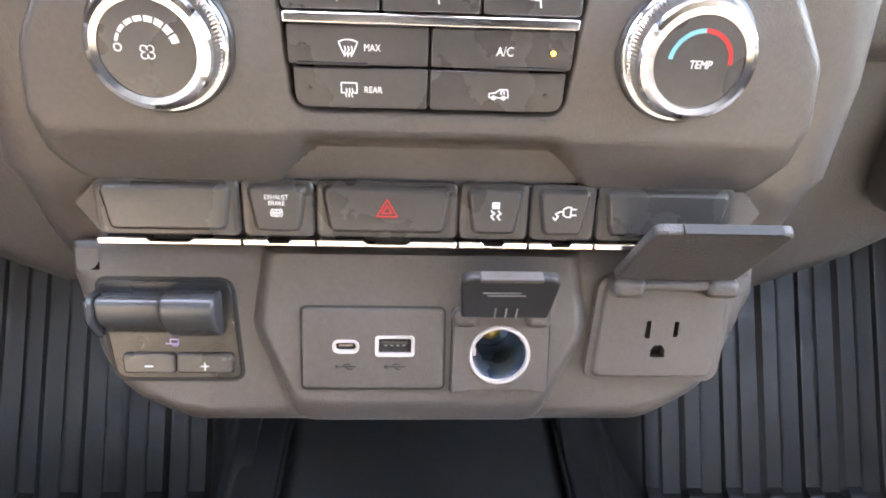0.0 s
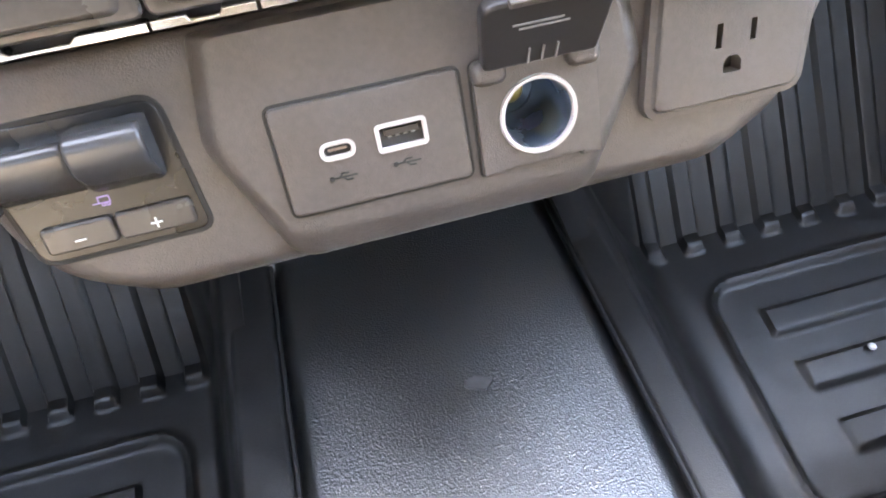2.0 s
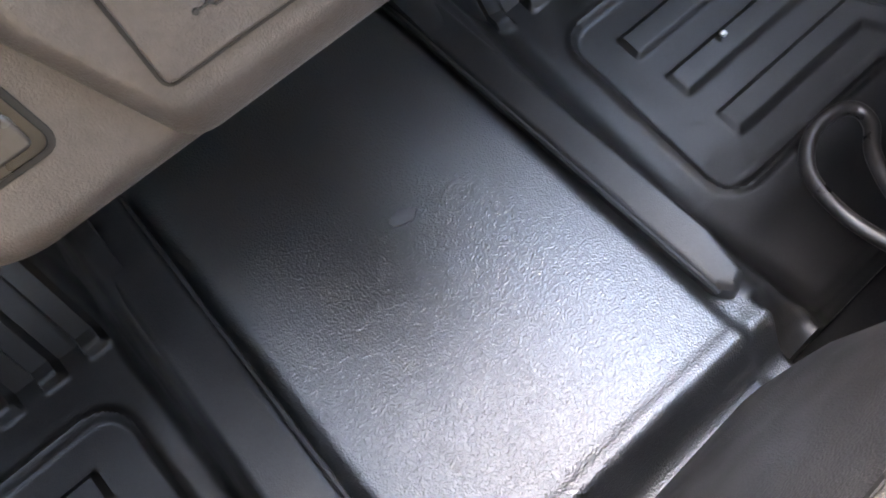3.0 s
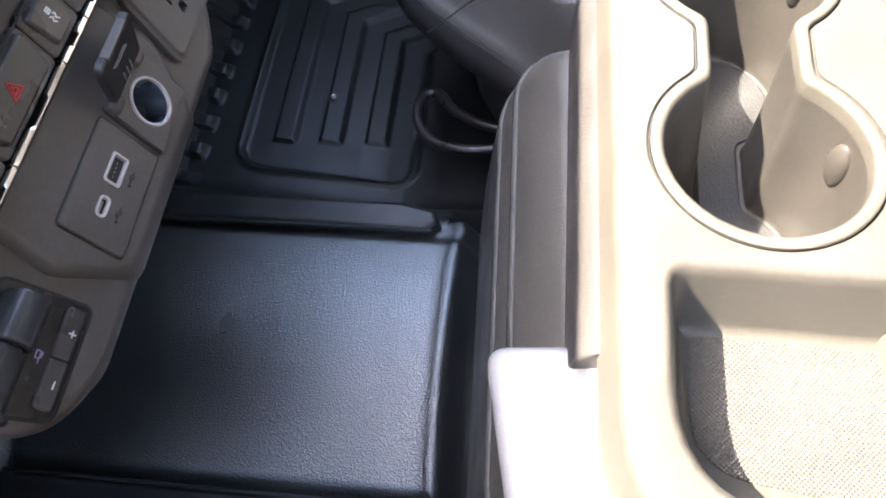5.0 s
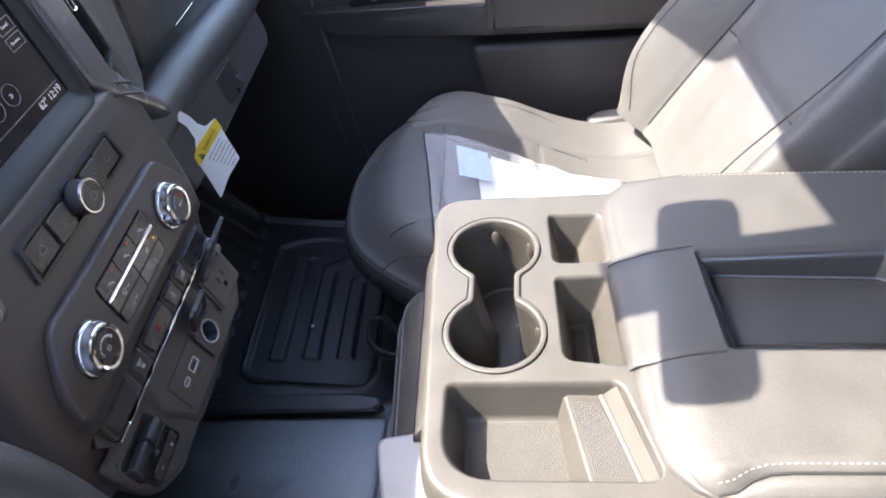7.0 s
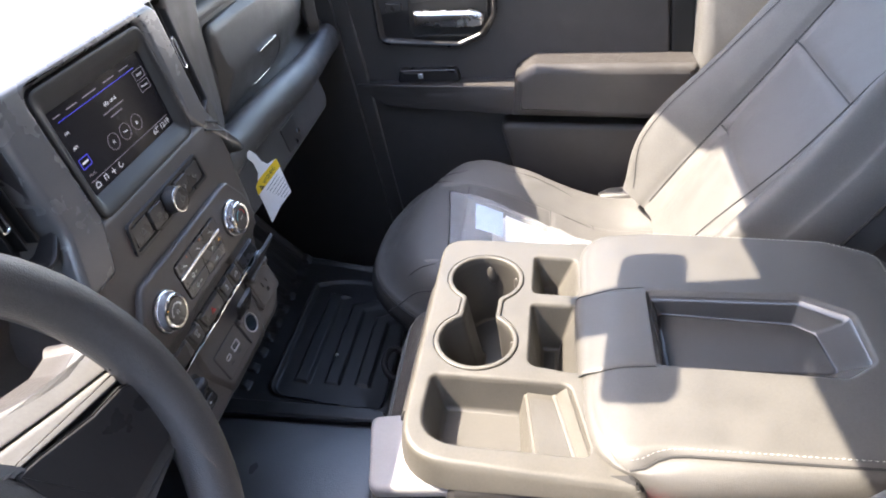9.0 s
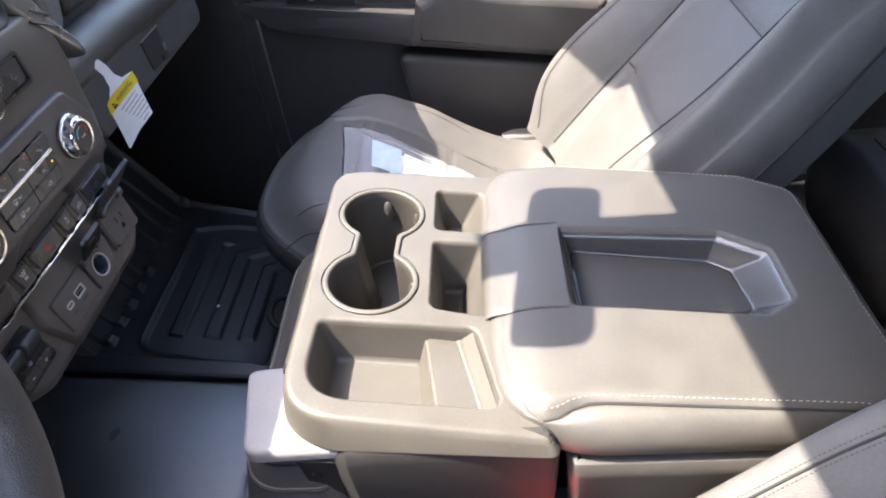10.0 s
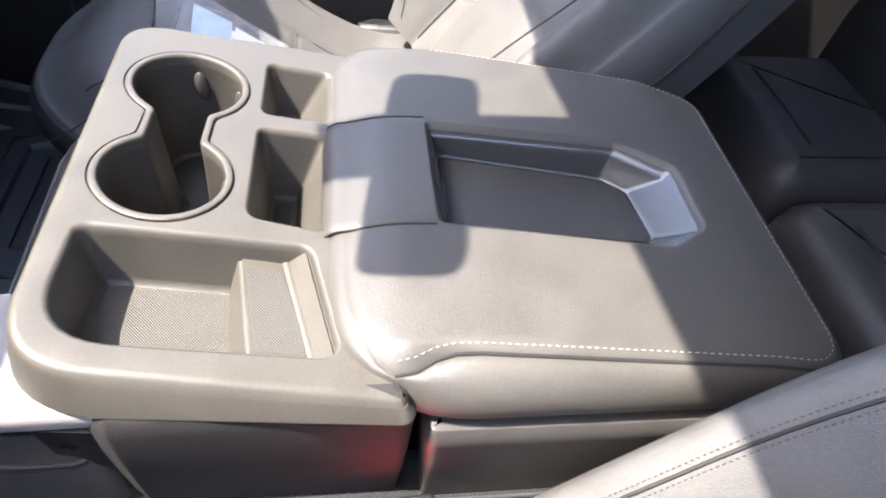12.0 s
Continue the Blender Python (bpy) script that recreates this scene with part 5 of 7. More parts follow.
for k in range(6):
    x0, x1 = cuts[k] + 0.0004, cuts[k + 1] - 0.0004
    xm = (x0 + x1) / 2
    bm = bmesh.new()
    poly = rrect(x0, x1, -0.0105, 0.0125, 0.0030, 3)
    rows = [loop(bm, offset(poly, d), z) for d, z in ((0, -0.004), (0, 0.0052), (-0.0008, 0.0060), (-0.0022, 0.0062))]
    for a, b in zip(rows, rows[1:]):
        bridge(bm, a, b)
    dish = rounded([(x0 + 0.0062, -0.0068), (x1 - 0.0062, -0.0068), (x1 - 0.0034, 0.0100), (x0 + 0.0034, 0.0100)], 0.0022, 4)
    last = rows[-1]
    inner = loop(bm, rounded([(x0 + 0.0030, -0.0085), (x1 - 0.0030, -0.0085), (x1 - 0.0026, 0.0102), (x0 + 0.0026, 0.0102)], 0.0012, 3), 0.0064)
    bridge(bm, last, inner)
    bm.faces.new(inner)
    sw = part("switch", moved(bm, ROW), SWITCH, bank, "blank switch cover" if kinds[k] == "blank" else "")
    bm = bmesh.new()
    slab(bm, dish, [(-0.0010, 0.0088), (-0.0002, 0.0085), (0.0008, 0.0074), (0.0014, 0.0060)])
    part("key_cap", moved(bm, ROW), SWITCH, sw, sharp=60)
    c = 0.34 * (x1 - x0)
    bm = bmesh.new()
    lipo = [(x0, -0.0136), (x1, -0.0136), (x1, -0.0110), (xm + c * 0.5, -0.0110), (xm + c * 0.4, -0.0124), (xm - c * 0.4, -0.0124), (xm - c * 0.5, -0.0110), (x0, -0.0110)]
    slab(bm, rounded(lipo, 0.0003, 2), [(-0.0004, 0.0080), (-0.0001, 0.0078), (0, 0.0072), (0, -0.004)])
    part("chrome_lip", moved(bm, ROW), CHROME, sw, "chrome lower lip")
    t = at(ROW, xm, 0.0015, 0.0089)
    if kinds[k] == "exhaust":
        words("EXHAUST", 0.0026, at(t, 0, 0.0050), WHITE_INK, sw, squeeze=0.82)
        words("BRAKE", 0.0026, at(t, 0, 0.0026), WHITE_INK, sw, squeeze=0.82)
        part("icon", moved(ribbon([arc(0, -0.0012, 0.0014, 0, 360, 14), arc(0, -0.0012, 0.0022, -50, 50, 6), arc(0, -0.0012, 0.0022, 130, 230, 6), [(-0.0013, -0.0012), (0.0013, -0.0012)], [(0, -0.0024), (0, 0.0)]], 0.0004), t), WHITE_INK, sw)
    elif kinds[k] == "hazard":
        part("warning_triangle", moved(ribbon([[(-0.0040, -0.0020), (0.0040, -0.0020), (0, 0.0048), (-0.0040, -0.0020)], [(-0.0019, -0.0007), (0.0019, -0.0007), (0, 0.0024), (-0.0019, -0.0007)]], 0.0005), t), RED_INK, sw, "red hazard triangle")
    elif kinds[k] == "traction":
        part("icon", moved(ribbon([[(-0.001, 0.0042), (0.0014, 0.0042), (0.0014, 0.0022), (-0.001, 0.0022), (-0.001, 0.0042)], [(-0.0016, 0.0010), (-0.0002, 0.0), (-0.0016, -0.0012), (-0.0004, -0.0026)], [(0.0012, 0.0010), (0.0022, 0.0), (0.0008, -0.0012), (0.0020, -0.0026)], [(-0.001, 0.0032), (0.0014, 0.0032)]], 0.0006), t), WHITE_INK, sw)
    elif kinds[k] == "plug":
        part("icon", moved(ribbon([[(-0.0046, -0.0014), (-0.0036, -0.0022), (-0.0026, -0.0008), (-0.0036, 0.0002), (-0.0020, 0.0012), (-0.0006, 0.0010)], [(-0.0006, -0.0002), (-0.0006, 0.0022), (0.0008, 0.0030), (0.0024, 0.0030), (0.0024, -0.0010), (0.0008, -0.0010), (-0.0006, -0.0002)], [(0.0024, 0.0022), (0.0044, 0.0022)], [(0.0024, -0.0002), (0.0044, -0.0002)]], 0.0005), t), WHITE_INK, sw)

# ---------- lower pod: brake controller, USB ports, socket and mains outlet ----------
POD = facing(0.3755, 0.583, 14)
pod = thing("outlet_pod", tuple(POD.translation), "dark plastic pod below the switches holding ports and outlets", "dash pod")
outline = rounded([(-0.104, -0.0420), (0.104, -0.0420), (0.135, -0.0235), (0.1475, 0.024), (0.146, 0.044), (-0.148, 0.044), (-0.1485, 0.030), (-0.139, -0.0255)], [0.030, 0.030, 0.03, 0.008, 0.002, 0.002, 0.008, 0.035], 7)
BULGE_R = [0.012, 0.012, 0.014, 0.003, 0.003, 0.014]
crown = rounded([(-0.0530, -0.0245), (0.0490, -0.0245), (0.0660, 0.0070), (0.0600, 0.0410), (-0.0620, 0.0410), (-0.0672, 0.0085)], BULGE_R, 6)
base = rounded([(-0.0555, -0.0385), (0.0525, -0.0385), (0.0740, 0.0070), (0.0670, 0.0425), (-0.0690, 0.0425), (-0.0750, 0.0085)], BULGE_R, 6)
sock_hole = disc(0.0328, -0.0020, 0.0128, 40)
bm = bmesh.new()
loops = holed(bm, offset(outline, -0.012), [offset(crown, -0.003)], 0.0)
for v in bm.verts:
    v.co.z = 0.0
last = loops[0]
for d, z in ((-0.0085, -0.0008), (-0.0052, -0.0028), (-0.0025, -0.0060), (-0.0006, -0.0102), (0.0, -0.0145), (-0.002, -0.022), (-0.010, -0.030), (-0.012, -0.05)):
    ring = loop(bm, offset(outline, d), z)
    if z > -0.015:                       # only the lower edge rolls far under
        for v in ring:
            v.co.z *= 0.3 + 0.7 * smooth(0.012, -0.022, v.co.y)
    bridge(bm, last, ring)
    last = ring
bm.faces.new(last)
part("pod_shell", moved(bm, POD), PLASTIC, pod, sharp=60)
bm = bmesh.new()
inner = holed(bm, crown, [sock_hole])
for v in bm.verts:
    v.co.z = 0.0052
last = inner[0]
for f, z in ((0.10, 0.0051), (0.24, 0.0047), (0.42, 0.0038), (0.62, 0.0024), (0.80, 0.0009), (0.92, -0.0004), (0.99, -0.0022), (1.0, -0.006), (1.0, -0.018)):
    ring = loop(bm, [tuple(Vector(p).lerp(Vector(q), f)) for p, q in zip(crown, base)], z)
    bridge(bm, last, ring)
    last = ring
part("center_face", moved(bm, POD), PLASTIC, pod, "raised centre of the pod", sharp=60)
SIDES = at(POD, 0, 0, -0.0050)

usb = thing("usb_panel", tuple(at(POD, -0.022, 0).translation), "raised brown-grey plate with a USB-C and a USB-A port", "usb ports")
U = at(POD, 0, 0, 0.0048)
bm = bmesh.new()
up = rounded([(-0.0522, -0.0188), (0.0086, -0.0188), (0.0083, 0.0178), (-0.0520, 0.0178)], 0.0022, 4)
hc, ha = rrect(-0.0388, -0.0282, -0.0018, 0.0036, 0.0026, 5), rrect(-0.0205, -0.0045, -0.0032, 0.0056, 0.0012, 3)
loops = holed(bm, offset(up, -0.0012), [hc, ha], 0.0)
for v in bm.verts:
    v.co.z = 0.0022
last = loops[0]
for d, z in ((-0.0003, 0.0018), (0.0, 0.0010), (0.0004, -0.0004)):
    ring = loop(bm, offset(up, d), z)
    bridge(bm, last, ring)
    last = ring
for lp, poly in ((loops[1], hc), (loops[2], ha)):
    last = lp
    for z in (0.0, -0.008):
        ring = loop(bm, poly, z)
        bridge(bm, last, ring)
        last = ring
    bm.faces.new(last)
part("plate", moved(bm, U), PLASTIC, usb)
# dark ring that draws the shadow line round the raised plate
part("plate_shade_line", moved(pad(offset(up, 0.0011), 0.0007, 0.0002, -0.001), U), SEAM, usb)


def port(poly, width, depth, name, label):
    bm = bmesh.new()
    inner = offset(poly, -width)
    rings = [loop(bm, offset(poly, 0.0005), 0.0022), loop(bm, offset(poly, 0.0003), 0.0028), loop(bm, offset(inner, 0.0003), 0.0028), loop(bm, inner, 0.0024), loop(bm, inner, -depth)]
    for a, b in zip(rings, rings[1:]):
        bridge(bm, a, b)
    return part(name, moved(bm, U), WHITE_PLASTIC, usb, label)


pc = port(hc, 0.0009, 0.006, "usb_c_port", "white-rimmed USB-C port")
pa = port(ha, 0.0010, 0.006, "usb_a_port", "white-rimmed USB-A port")
part("port_well", moved(pad(offset(hc, -0.0009), -0.0035, 0.0002, -0.006), U), BLACK, pc)
part("tongue", block((0, 0, 0), (0.0062, 0.0009, 0.004), 0.0003, m=at(U, -0.0335, 0.0009, -0.001)), surface("tan_contact", (0.35, 0.26, 0.20), 0.5), pc)
part("port_well", moved(pad(offset(ha, -0.0010), -0.0045, 0.0002, -0.007), U), BLACK, pa)
part("tongue", block((0, 0, 0), (0.0112, 0.0022, 0.006), 0.0003, m=at(U, -0.0125, 0.0026, -0.0012)), SATIN, pa)
for k in range(4):
    part("contact", block((0, 0, 0), (0.0013, 0.0004, 0.004), 0.0001, m=at(U, -0.0164 + 0.0026 * k, 0.0012, -0.0005)), STEEL, pa)
for x in (-0.0332, -0.0121):
    trident = [[(x - 0.0045, -0.0082), (x + 0.0040, -0.0082)], [(x - 0.0018, -0.0082), (x - 0.0006, -0.0070), (x + 0.0014, -0.0070)], [(x - 0.0006, -0.0082), (x + 0.0006, -0.0094), (x + 0.0024, -0.0094)], arc(x - 0.0042, -0.0082, 0.0006, 0, 360, 8)]
    part("port_mark", moved(ribbon(trident, 0.0005), at(U, 0, 0, 0.0022)), DARK_INK, usb)

socket = thing("power_socket", tuple(at(POD, 0.033, 0).translation), "round 12-volt power socket with its cap flipped open", "power socket")
S = at(POD, 0, 0, 0.0048)
bm = bmesh.new()
sp = rounded([(0.0122, -0.0200), (0.0195, -0.0200), (0.0200, -0.0188), (0.0475, -0.0188), (0.0480, -0.0200), (0.0545, -0.0200), (0.0540, 0.0120), (0.0535, 0.0175), (0.0128, 0.0175), (0.0125, 0.0120)], 0.001, 3)
loops = holed(bm, offset(sp, -0.0008), [offset(sock_hole, 0.0004)], 0.0)
for v in bm.verts:
    v.co.z = 0.0036
last = loops[0]
for d, z in ((-0.0002, 0.0033), (0, 0.0026), (0.0002, -0.0004)):
    ring = loop(bm, offset(sp, d), z)
    bridge(bm, last, ring)
    last = ring
part("plate", moved(bm, S), PLASTIC, socket)
# dark ring painted in for the shadow line round the socket plate
bm = bmesh.new()
last = holed(bm, offset(sp, 0.0009), [offset(sock_hole, 0.0030)], 0.0009)
bridge(bm, last[0], loop(bm, offset(sp, 0.0009), -0.0005))
part("plate_shade_line", moved(bm, S), SEAM, socket)
part("rim_ring", lathe(bmesh.new(), [(0.0116, 0.001), (0.0116, 0.0040), (0.0120, 0.0048), (0.0130, 0.0048), (0.0134, 0.0040), (0.0134, 0.0030)], 56, at(S, 0.0328, -0.0020), ring=True), WHITE_PLASTIC, socket, "white translucent rim ring")
bm = bmesh.new()
rings = [[bm.verts.new((r * math.cos(2 * math.pi * j / 48), r * math.sin(2 * math.pi * j / 48), z)) for j in range(48)] for r, z in ((0.0117, 0.004), (0.0113, 0.0), (0.0110, -0.032), (0.0104, -0.034))]
for a, b in zip(rings, rings[1:]):
    bridge(bm, a, b)
bm.faces.new(rings[-1])
part("barrel", moved(bm, at(S, 0.0328, -0.0020)), BARREL, socket, "blue-grey metal barrel")
part("center_contact", lathe(bmesh.new(), [(0.0050, -0.033), (0.0050, -0.028), (0.0036, -0.026), (0.0022, -0.0255), (0.0020, -0.023), (0.0008, -0.0225)], 24, at(S, 0.0328, -0.0020)), BRASS, socket, "brass centre contact")
part("spring_tab", block((0, 0, 0), (0.0015, 0.004, 0.008), 0.0004, m=at(S, 0.0230, -0.0045, -0.010)), STEEL, socket)
for x in (0.0175, 0.0485):
    part("hinge_knuckle", moved(pad(rrect(-0.0058, 0.0058, -0.0038, 0.0042, 0.0036), 0.0075, 0.003, 0.002), at(S, x, 0.0150)), PLASTIC, socket)
# the flipped-up cap
a = radians(62)
CAP = at(S, 0.0335, 0.0185, 0.0050) @ Matrix.Rotation(a, 4, "X") @ Matrix.Rotation(radians(-28), 4, "X")
bm = pad(rounded([(-0.0185, 0.000), (0.0185, 0.000), (0.0205, 0.0260), (-0.0205, 0.0260)], [0.002, 0.002, 0.005, 0.005], 4), 0.0042, 0.0015)
cap = part("socket_cap", moved(bm, CAP), SATIN, socket, "open dark socket cap")
part("cap_edge", moved(pad(rrect(-0.0125, 0.0125, 0.0245, 0.0268, 0.0006), 0.0052, 0.0006, 0.001), CAP), PLASTIC, cap)
for x in (-0.0045, 0.0, 0.0045):
    part("cap_rib", block((0, 0, 0), (0.0007, 0.0062, 0.0008), 0.0002, m=at(CAP, x, 0.0042, 0.0044)), GREY_INK, cap)
part("cap_print", moved(ribbon([[(-0.0105, 0.0175), (0.0045, 0.0175)], [(-0.0085, 0.0158), (0.0065, 0.0158)]], 0.0006), at(CAP, 0, 0, 0.0043)), GREY_INK, cap)

MAINS = SIDES @ Matrix.Translation((-0.003 * 0.035, 0.108 * 0.035, 0.0035)) @ Matrix.Diagonal((0.965, 0.965, 1, 1))
mains = thing("mains_outlet", tuple(at(POD, 0.11, 0).translation), "grounded mains outlet with its flap standing open", "power outlet")
bm = bmesh.new()
op = rounded([(0.0775, -0.0178), (0.1345, -0.0178), (0.1385, 0.0270), (0.0815, 0.0270)], 0.004, 4)
sl, sr = rounded([(0.1006, 0.0014), (0.1030, 0.0014), (0.1034, 0.0098), (0.1010, 0.0098)], 0.0003, 2), rounded([(0.1137, 0.0020), (0.1159, 0.0020), (0.1162, 0.0094), (0.1140, 0.0094)], 0.0003, 2)
gd = rounded([(0.1040, -0.0080), (0.1108, -0.0080), (0.1108, -0.0040), (0.1092, -0.0020), (0.1056, -0.0020), (0.1040, -0.0040)], 0.0008, 3)
loops = holed(bm, offset(op, -0.0015), [sl, sr, gd], 0.0)
for v in bm.verts:
    v.co.z = 0.0075
last = loops[0]
for d, z in ((-0.0004, 0.0070), (0.0, 0.0062), (0.0006, 0.0056), (0.003, 0.0052), (0.0035, 0.002)):
    ring = loop(bm, offset(op, d), z)
    bridge(bm, last, ring)
    last = ring
for lp, poly in zip(loops[1:], (sl, sr, gd)):
    ring = loop(bm, poly, 0.0)
    bridge(bm, lp, ring)
    bm.faces.new(ring)
part("outlet_face", moved(bm, MAINS), PLASTIC, mains)
for poly in (sl, sr, gd):
    part("slot_dark", moved(pad(offset(poly, -0.00015), 0.0020, 0.0001, -0.001), MAINS), BLACK, mains)
for x, s in ((0.0895, 1), (0.1315, -1)):
    part("hinge_knuckle", moved(pad(rounded([(-0.0075, -0.0046), (0.0075, -0.0046), (0.0080, 0.0045), (-0.0080, 0.0045)], 0.0042), 0.0150, 0.0035, 0.003), at(MAINS, x, 0.0268)), PLASTIC, mains)
bm = bmesh.new()
tube(bm, [(0.096, 0.0280, 0.0110), (0.110, 0.0280, 0.0110), (0.125, 0.0280, 0.0110)], 0.0026, 12)
part("hinge_pin", moved(bm, MAINS), PLASTIC, mains)
FLAP = at(MAINS, 0.1115, 0.0330, 0.0085) @ Matrix.Rotation(radians(50), 4, "X")
fl = part("open_flap", moved(pad(rounded([(-0.0290, 0.000), (0.0260, 0.000), (0.0300, 0.0450), (-0.0255, 0.0450)], [0.003, 0.003, 0.004, 0.004], 4), 0.0042, 0.0016), FLAP), DASH, mains, "open outlet flap")
part("flap_lip", moved(pad(rrect(-0.0150, 0.0240, 0.0442, 0.0458, 0.0004), 0.0046, 0.0004, 0.0005), FLAP), LEDGE, fl)

brake = thing("brake_controller", tuple(at(POD, -0.11, 0).translation), "trailer brake controller with a sliding lever and two buttons", "brake controller")
bp = rounded([(-0.1330, -0.0172), (-0.0790, -0.0172), (-0.0822, 0.0280), (-0.1385, 0.0280)], [0.006, 0.004, 0.006, 0.004], 5)
part("bezel", moved(pad(offset(bp, 0.0012), 0.0054, 0.0004, 0.002), SIDES), BLACK, brake)
part("face", moved(pad(offset(bp, -0.0004), 0.0058, 0.0006, 0.002), SIDES), surface("gloss_dark_panel", (0.008, 0.008, 0.009), 0.28), brake)


def lever(x0, x1, v0, v1, depth, r=0.0035):
    """A bar along the face with a rounded back and softened ends."""
    prof = [(v1, 0.003)] + [(v1 - r + r * math.cos(a), depth - r + r * math.sin(a)) for a in (0, 0.4, 0.8, 1.2, 1.57)] + [(v0 + (v1 - v0) * 0.45, depth - 0.0008), (v0 + 0.004, depth * 0.62 + 0.001), (v0 + 0.0012, depth * 0.50), (v0, depth * 0.40), (v0, 0.003)]
    bm = bmesh.new()
    rings = []
    cv, cw = (v0 + v1) / 2, depth * 0.4
    for x, k in ((x0, 0.86), (x0 + 0.0007, 0.95), (x0 + 0.002, 1.0), (x1 - 0.002, 1.0), (x1 - 0.0007, 0.95), (x1, 0.86)):
        rings.append([bm.verts.new((x, cv + (v - cv) * k, max(0.003, cw + (w - cw) * k))) for v, w in prof])
    for a, b in zip(rings, rings[1:]):
        bridge(bm, a, b)
    bm.faces.new(rings[0])
    bm.faces.new(rings[-1])
    return moved(bm, SIDES)


part("slide_lever", lever(-0.1365, -0.1092, 0.0045, 0.0225, 0.0150), LEVER, brake, "smooth dark slide lever", sharp=50)
part("slide_grip", lever(-0.1090, -0.0862, 0.0035, 0.0245, 0.0190, 0.005), LEVER, brake, sharp=50)
part("lever_end", lever(-0.1400, -0.1362, 0.0020, 0.0235, 0.0165), LEVER, brake, sharp=50)
for x0, x1, sign in ((-0.1295, -0.1072, "-"), (-0.1068, -0.0825, "+")):
    b = part("gain_button", moved(pad(rounded([(x0, -0.0140), (x1, -0.0140), (x1, -0.0046), (x0, -0.0046)], 0.0020), 0.0076, 0.0012, 0.004), SIDES), SWITCH, brake)
    xm = (x0 + x1) / 2
    sg = [[(xm - 0.0016, -0.0103), (xm + 0.0016, -0.0103)]] + ([[(xm, -0.0119), (xm, -0.0087)]] if sign == "+" else [])
    part("sign", moved(ribbon(sg, 0.0006), at(SIDES, 0, 0, 0.0077)), WHITE_INK, b)
part("icon", moved(ribbon([[(-0.1112, -0.0006), (-0.1058, -0.0006), (-0.1058, 0.0014), (-0.1092, 0.0014), (-0.1092, -0.0006)], arc(-0.1080, -0.0012, 0.0005, 0, 360, 8), arc(-0.1066, -0.0012, 0.0005, 0, 360, 8)], 0.0004), at(SIDES, 0, 0, 0.0057)), surface("violet_ink", (0.42, 0.32, 0.62), 0.5), brake)

# ---------- side vent ----------
vent = thing("air_vent", (0.125, 0.40, 0.88), "tall narrow dash air vent with a chrome slider tab", "air vent")
V = axes((0.1545, 0.3835, 0.9030), (1, 0.12, 0), (0, 0.05, 1))
bm = bmesh.new()
vp = rounded([(-0.0125, -0.068), (0.010, -0.060), (0.0135, 0.060), (0.002, 0.070), (-0.0125, 0.070)], [0.003, 0.005, 0.008, 0.006, 0.003], 4)
rings = [loop(bm, offset(vp, d), z) for d, z in ((0.006, -0.016), (0.0045, 0.000), (0.0030, 0.0022), (0.0008, 0.0022), (-0.0008, -0.001), (-0.002, -0.026))]
for a, b in zip(rings, rings[1:]):
    bridge(bm, a, b)
bm.faces.new(rings[-1])
part("vent_frame", moved(bm, V), BEZEL, vent, sharp=50)
for k in range(3):
    part("slat", block((0, 0, 0), (0.0014, 0.122, 0.014), 0.0005, m=at(V, -0.0075 + 0.0065 * k, 0.0, -0.010)), SATIN, vent)
bm = bmesh.new()
tube(bm, [(x, y, 0.003) for x, y in rrect(-0.0080, -0.0010, -0.012, 0.024, 0.003)], 0.0013, 8, closed=True)
part("slider_tab", moved(bm, V), CHROME, vent, "chrome slider tab")
# the wider vent on the driver's side of the screen
vent = thing("air_vent", (-0.18, 0.40, 0.88), "wide dark dash air vent with a chrome slider tab", "air vent")
V = axes((-0.180, 0.388, 0.896), (1, -0.12, 0), (0, 0.05, 1))
bm = bmesh.new()
vp = rounded([(-0.034, -0.050), (0.022, -0.062), (0.040, -0.040), (0.034, 0.066), (-0.038, 0.066)], [0.012, 0.012, 0.02, 0.010, 0.010], 5)
rings = [loop(bm, offset(vp, d), z) for d, z in ((0.007, -0.040), (0.006, 0.000), (0.0045, 0.0028), (0.0015, 0.0028), (-0.0008, -0.001), (-0.002, -0.030))]
for a, b in zip(rings, rings[1:]):
    bridge(bm, a, b)
bm.faces.new(rings[-1])
part("vent_frame", moved(bm, V), SATIN, vent, sharp=50)
for k in range(5):
    part("slat", block((0, 0, 0), (0.0014, 0.096, 0.014), 0.0005, m=at(V, -0.024 + 0.0125 * k, 0.004, -0.014)), BLACK, vent)
bm = bmesh.new()
tube(bm, [(x, y, 0.0) for x, y in rrect(0.000, 0.0075, -0.018, 0.014, 0.003)], 0.0014, 8, closed=True)
part("slider_tab", moved(bm, V), CHROME, vent, "chrome slider tab")
# the smooth column between the vent and the glove box
bm = bmesh.new()
rings = []
for z, x0, x1, y in ((0.775, 0.182, 0.262, 0.416), (0.80, 0.176, 0.268, 0.413), (0.84, 0.172, 0.275, 0.411), (0.90, 0.170, 0.286, 0.409), (0.95, 0.168, 0.300, 0.405), (0.982, 0.160, 0.320, 0.398)):
    rings.append([bm.verts.new((x, yy, z)) for x, yy in rounded([(x0, y - 0.020), (x0 + 0.022, y - 0.016), (x1, y + 0.012), (x1, y + 0.05), (x0, y + 0.05)], [0.006, 0.02, 0.006, 0.004, 0.004], 4)])
for a, b in zip(rings, rings[1:]):
    bridge(bm, a, b)
bm.faces.new(rings[0])
bm.faces.new(rings[-1])
part("vent_column", bm, PLASTIC, dash, "smooth dash column beside the vent", sharp=60)


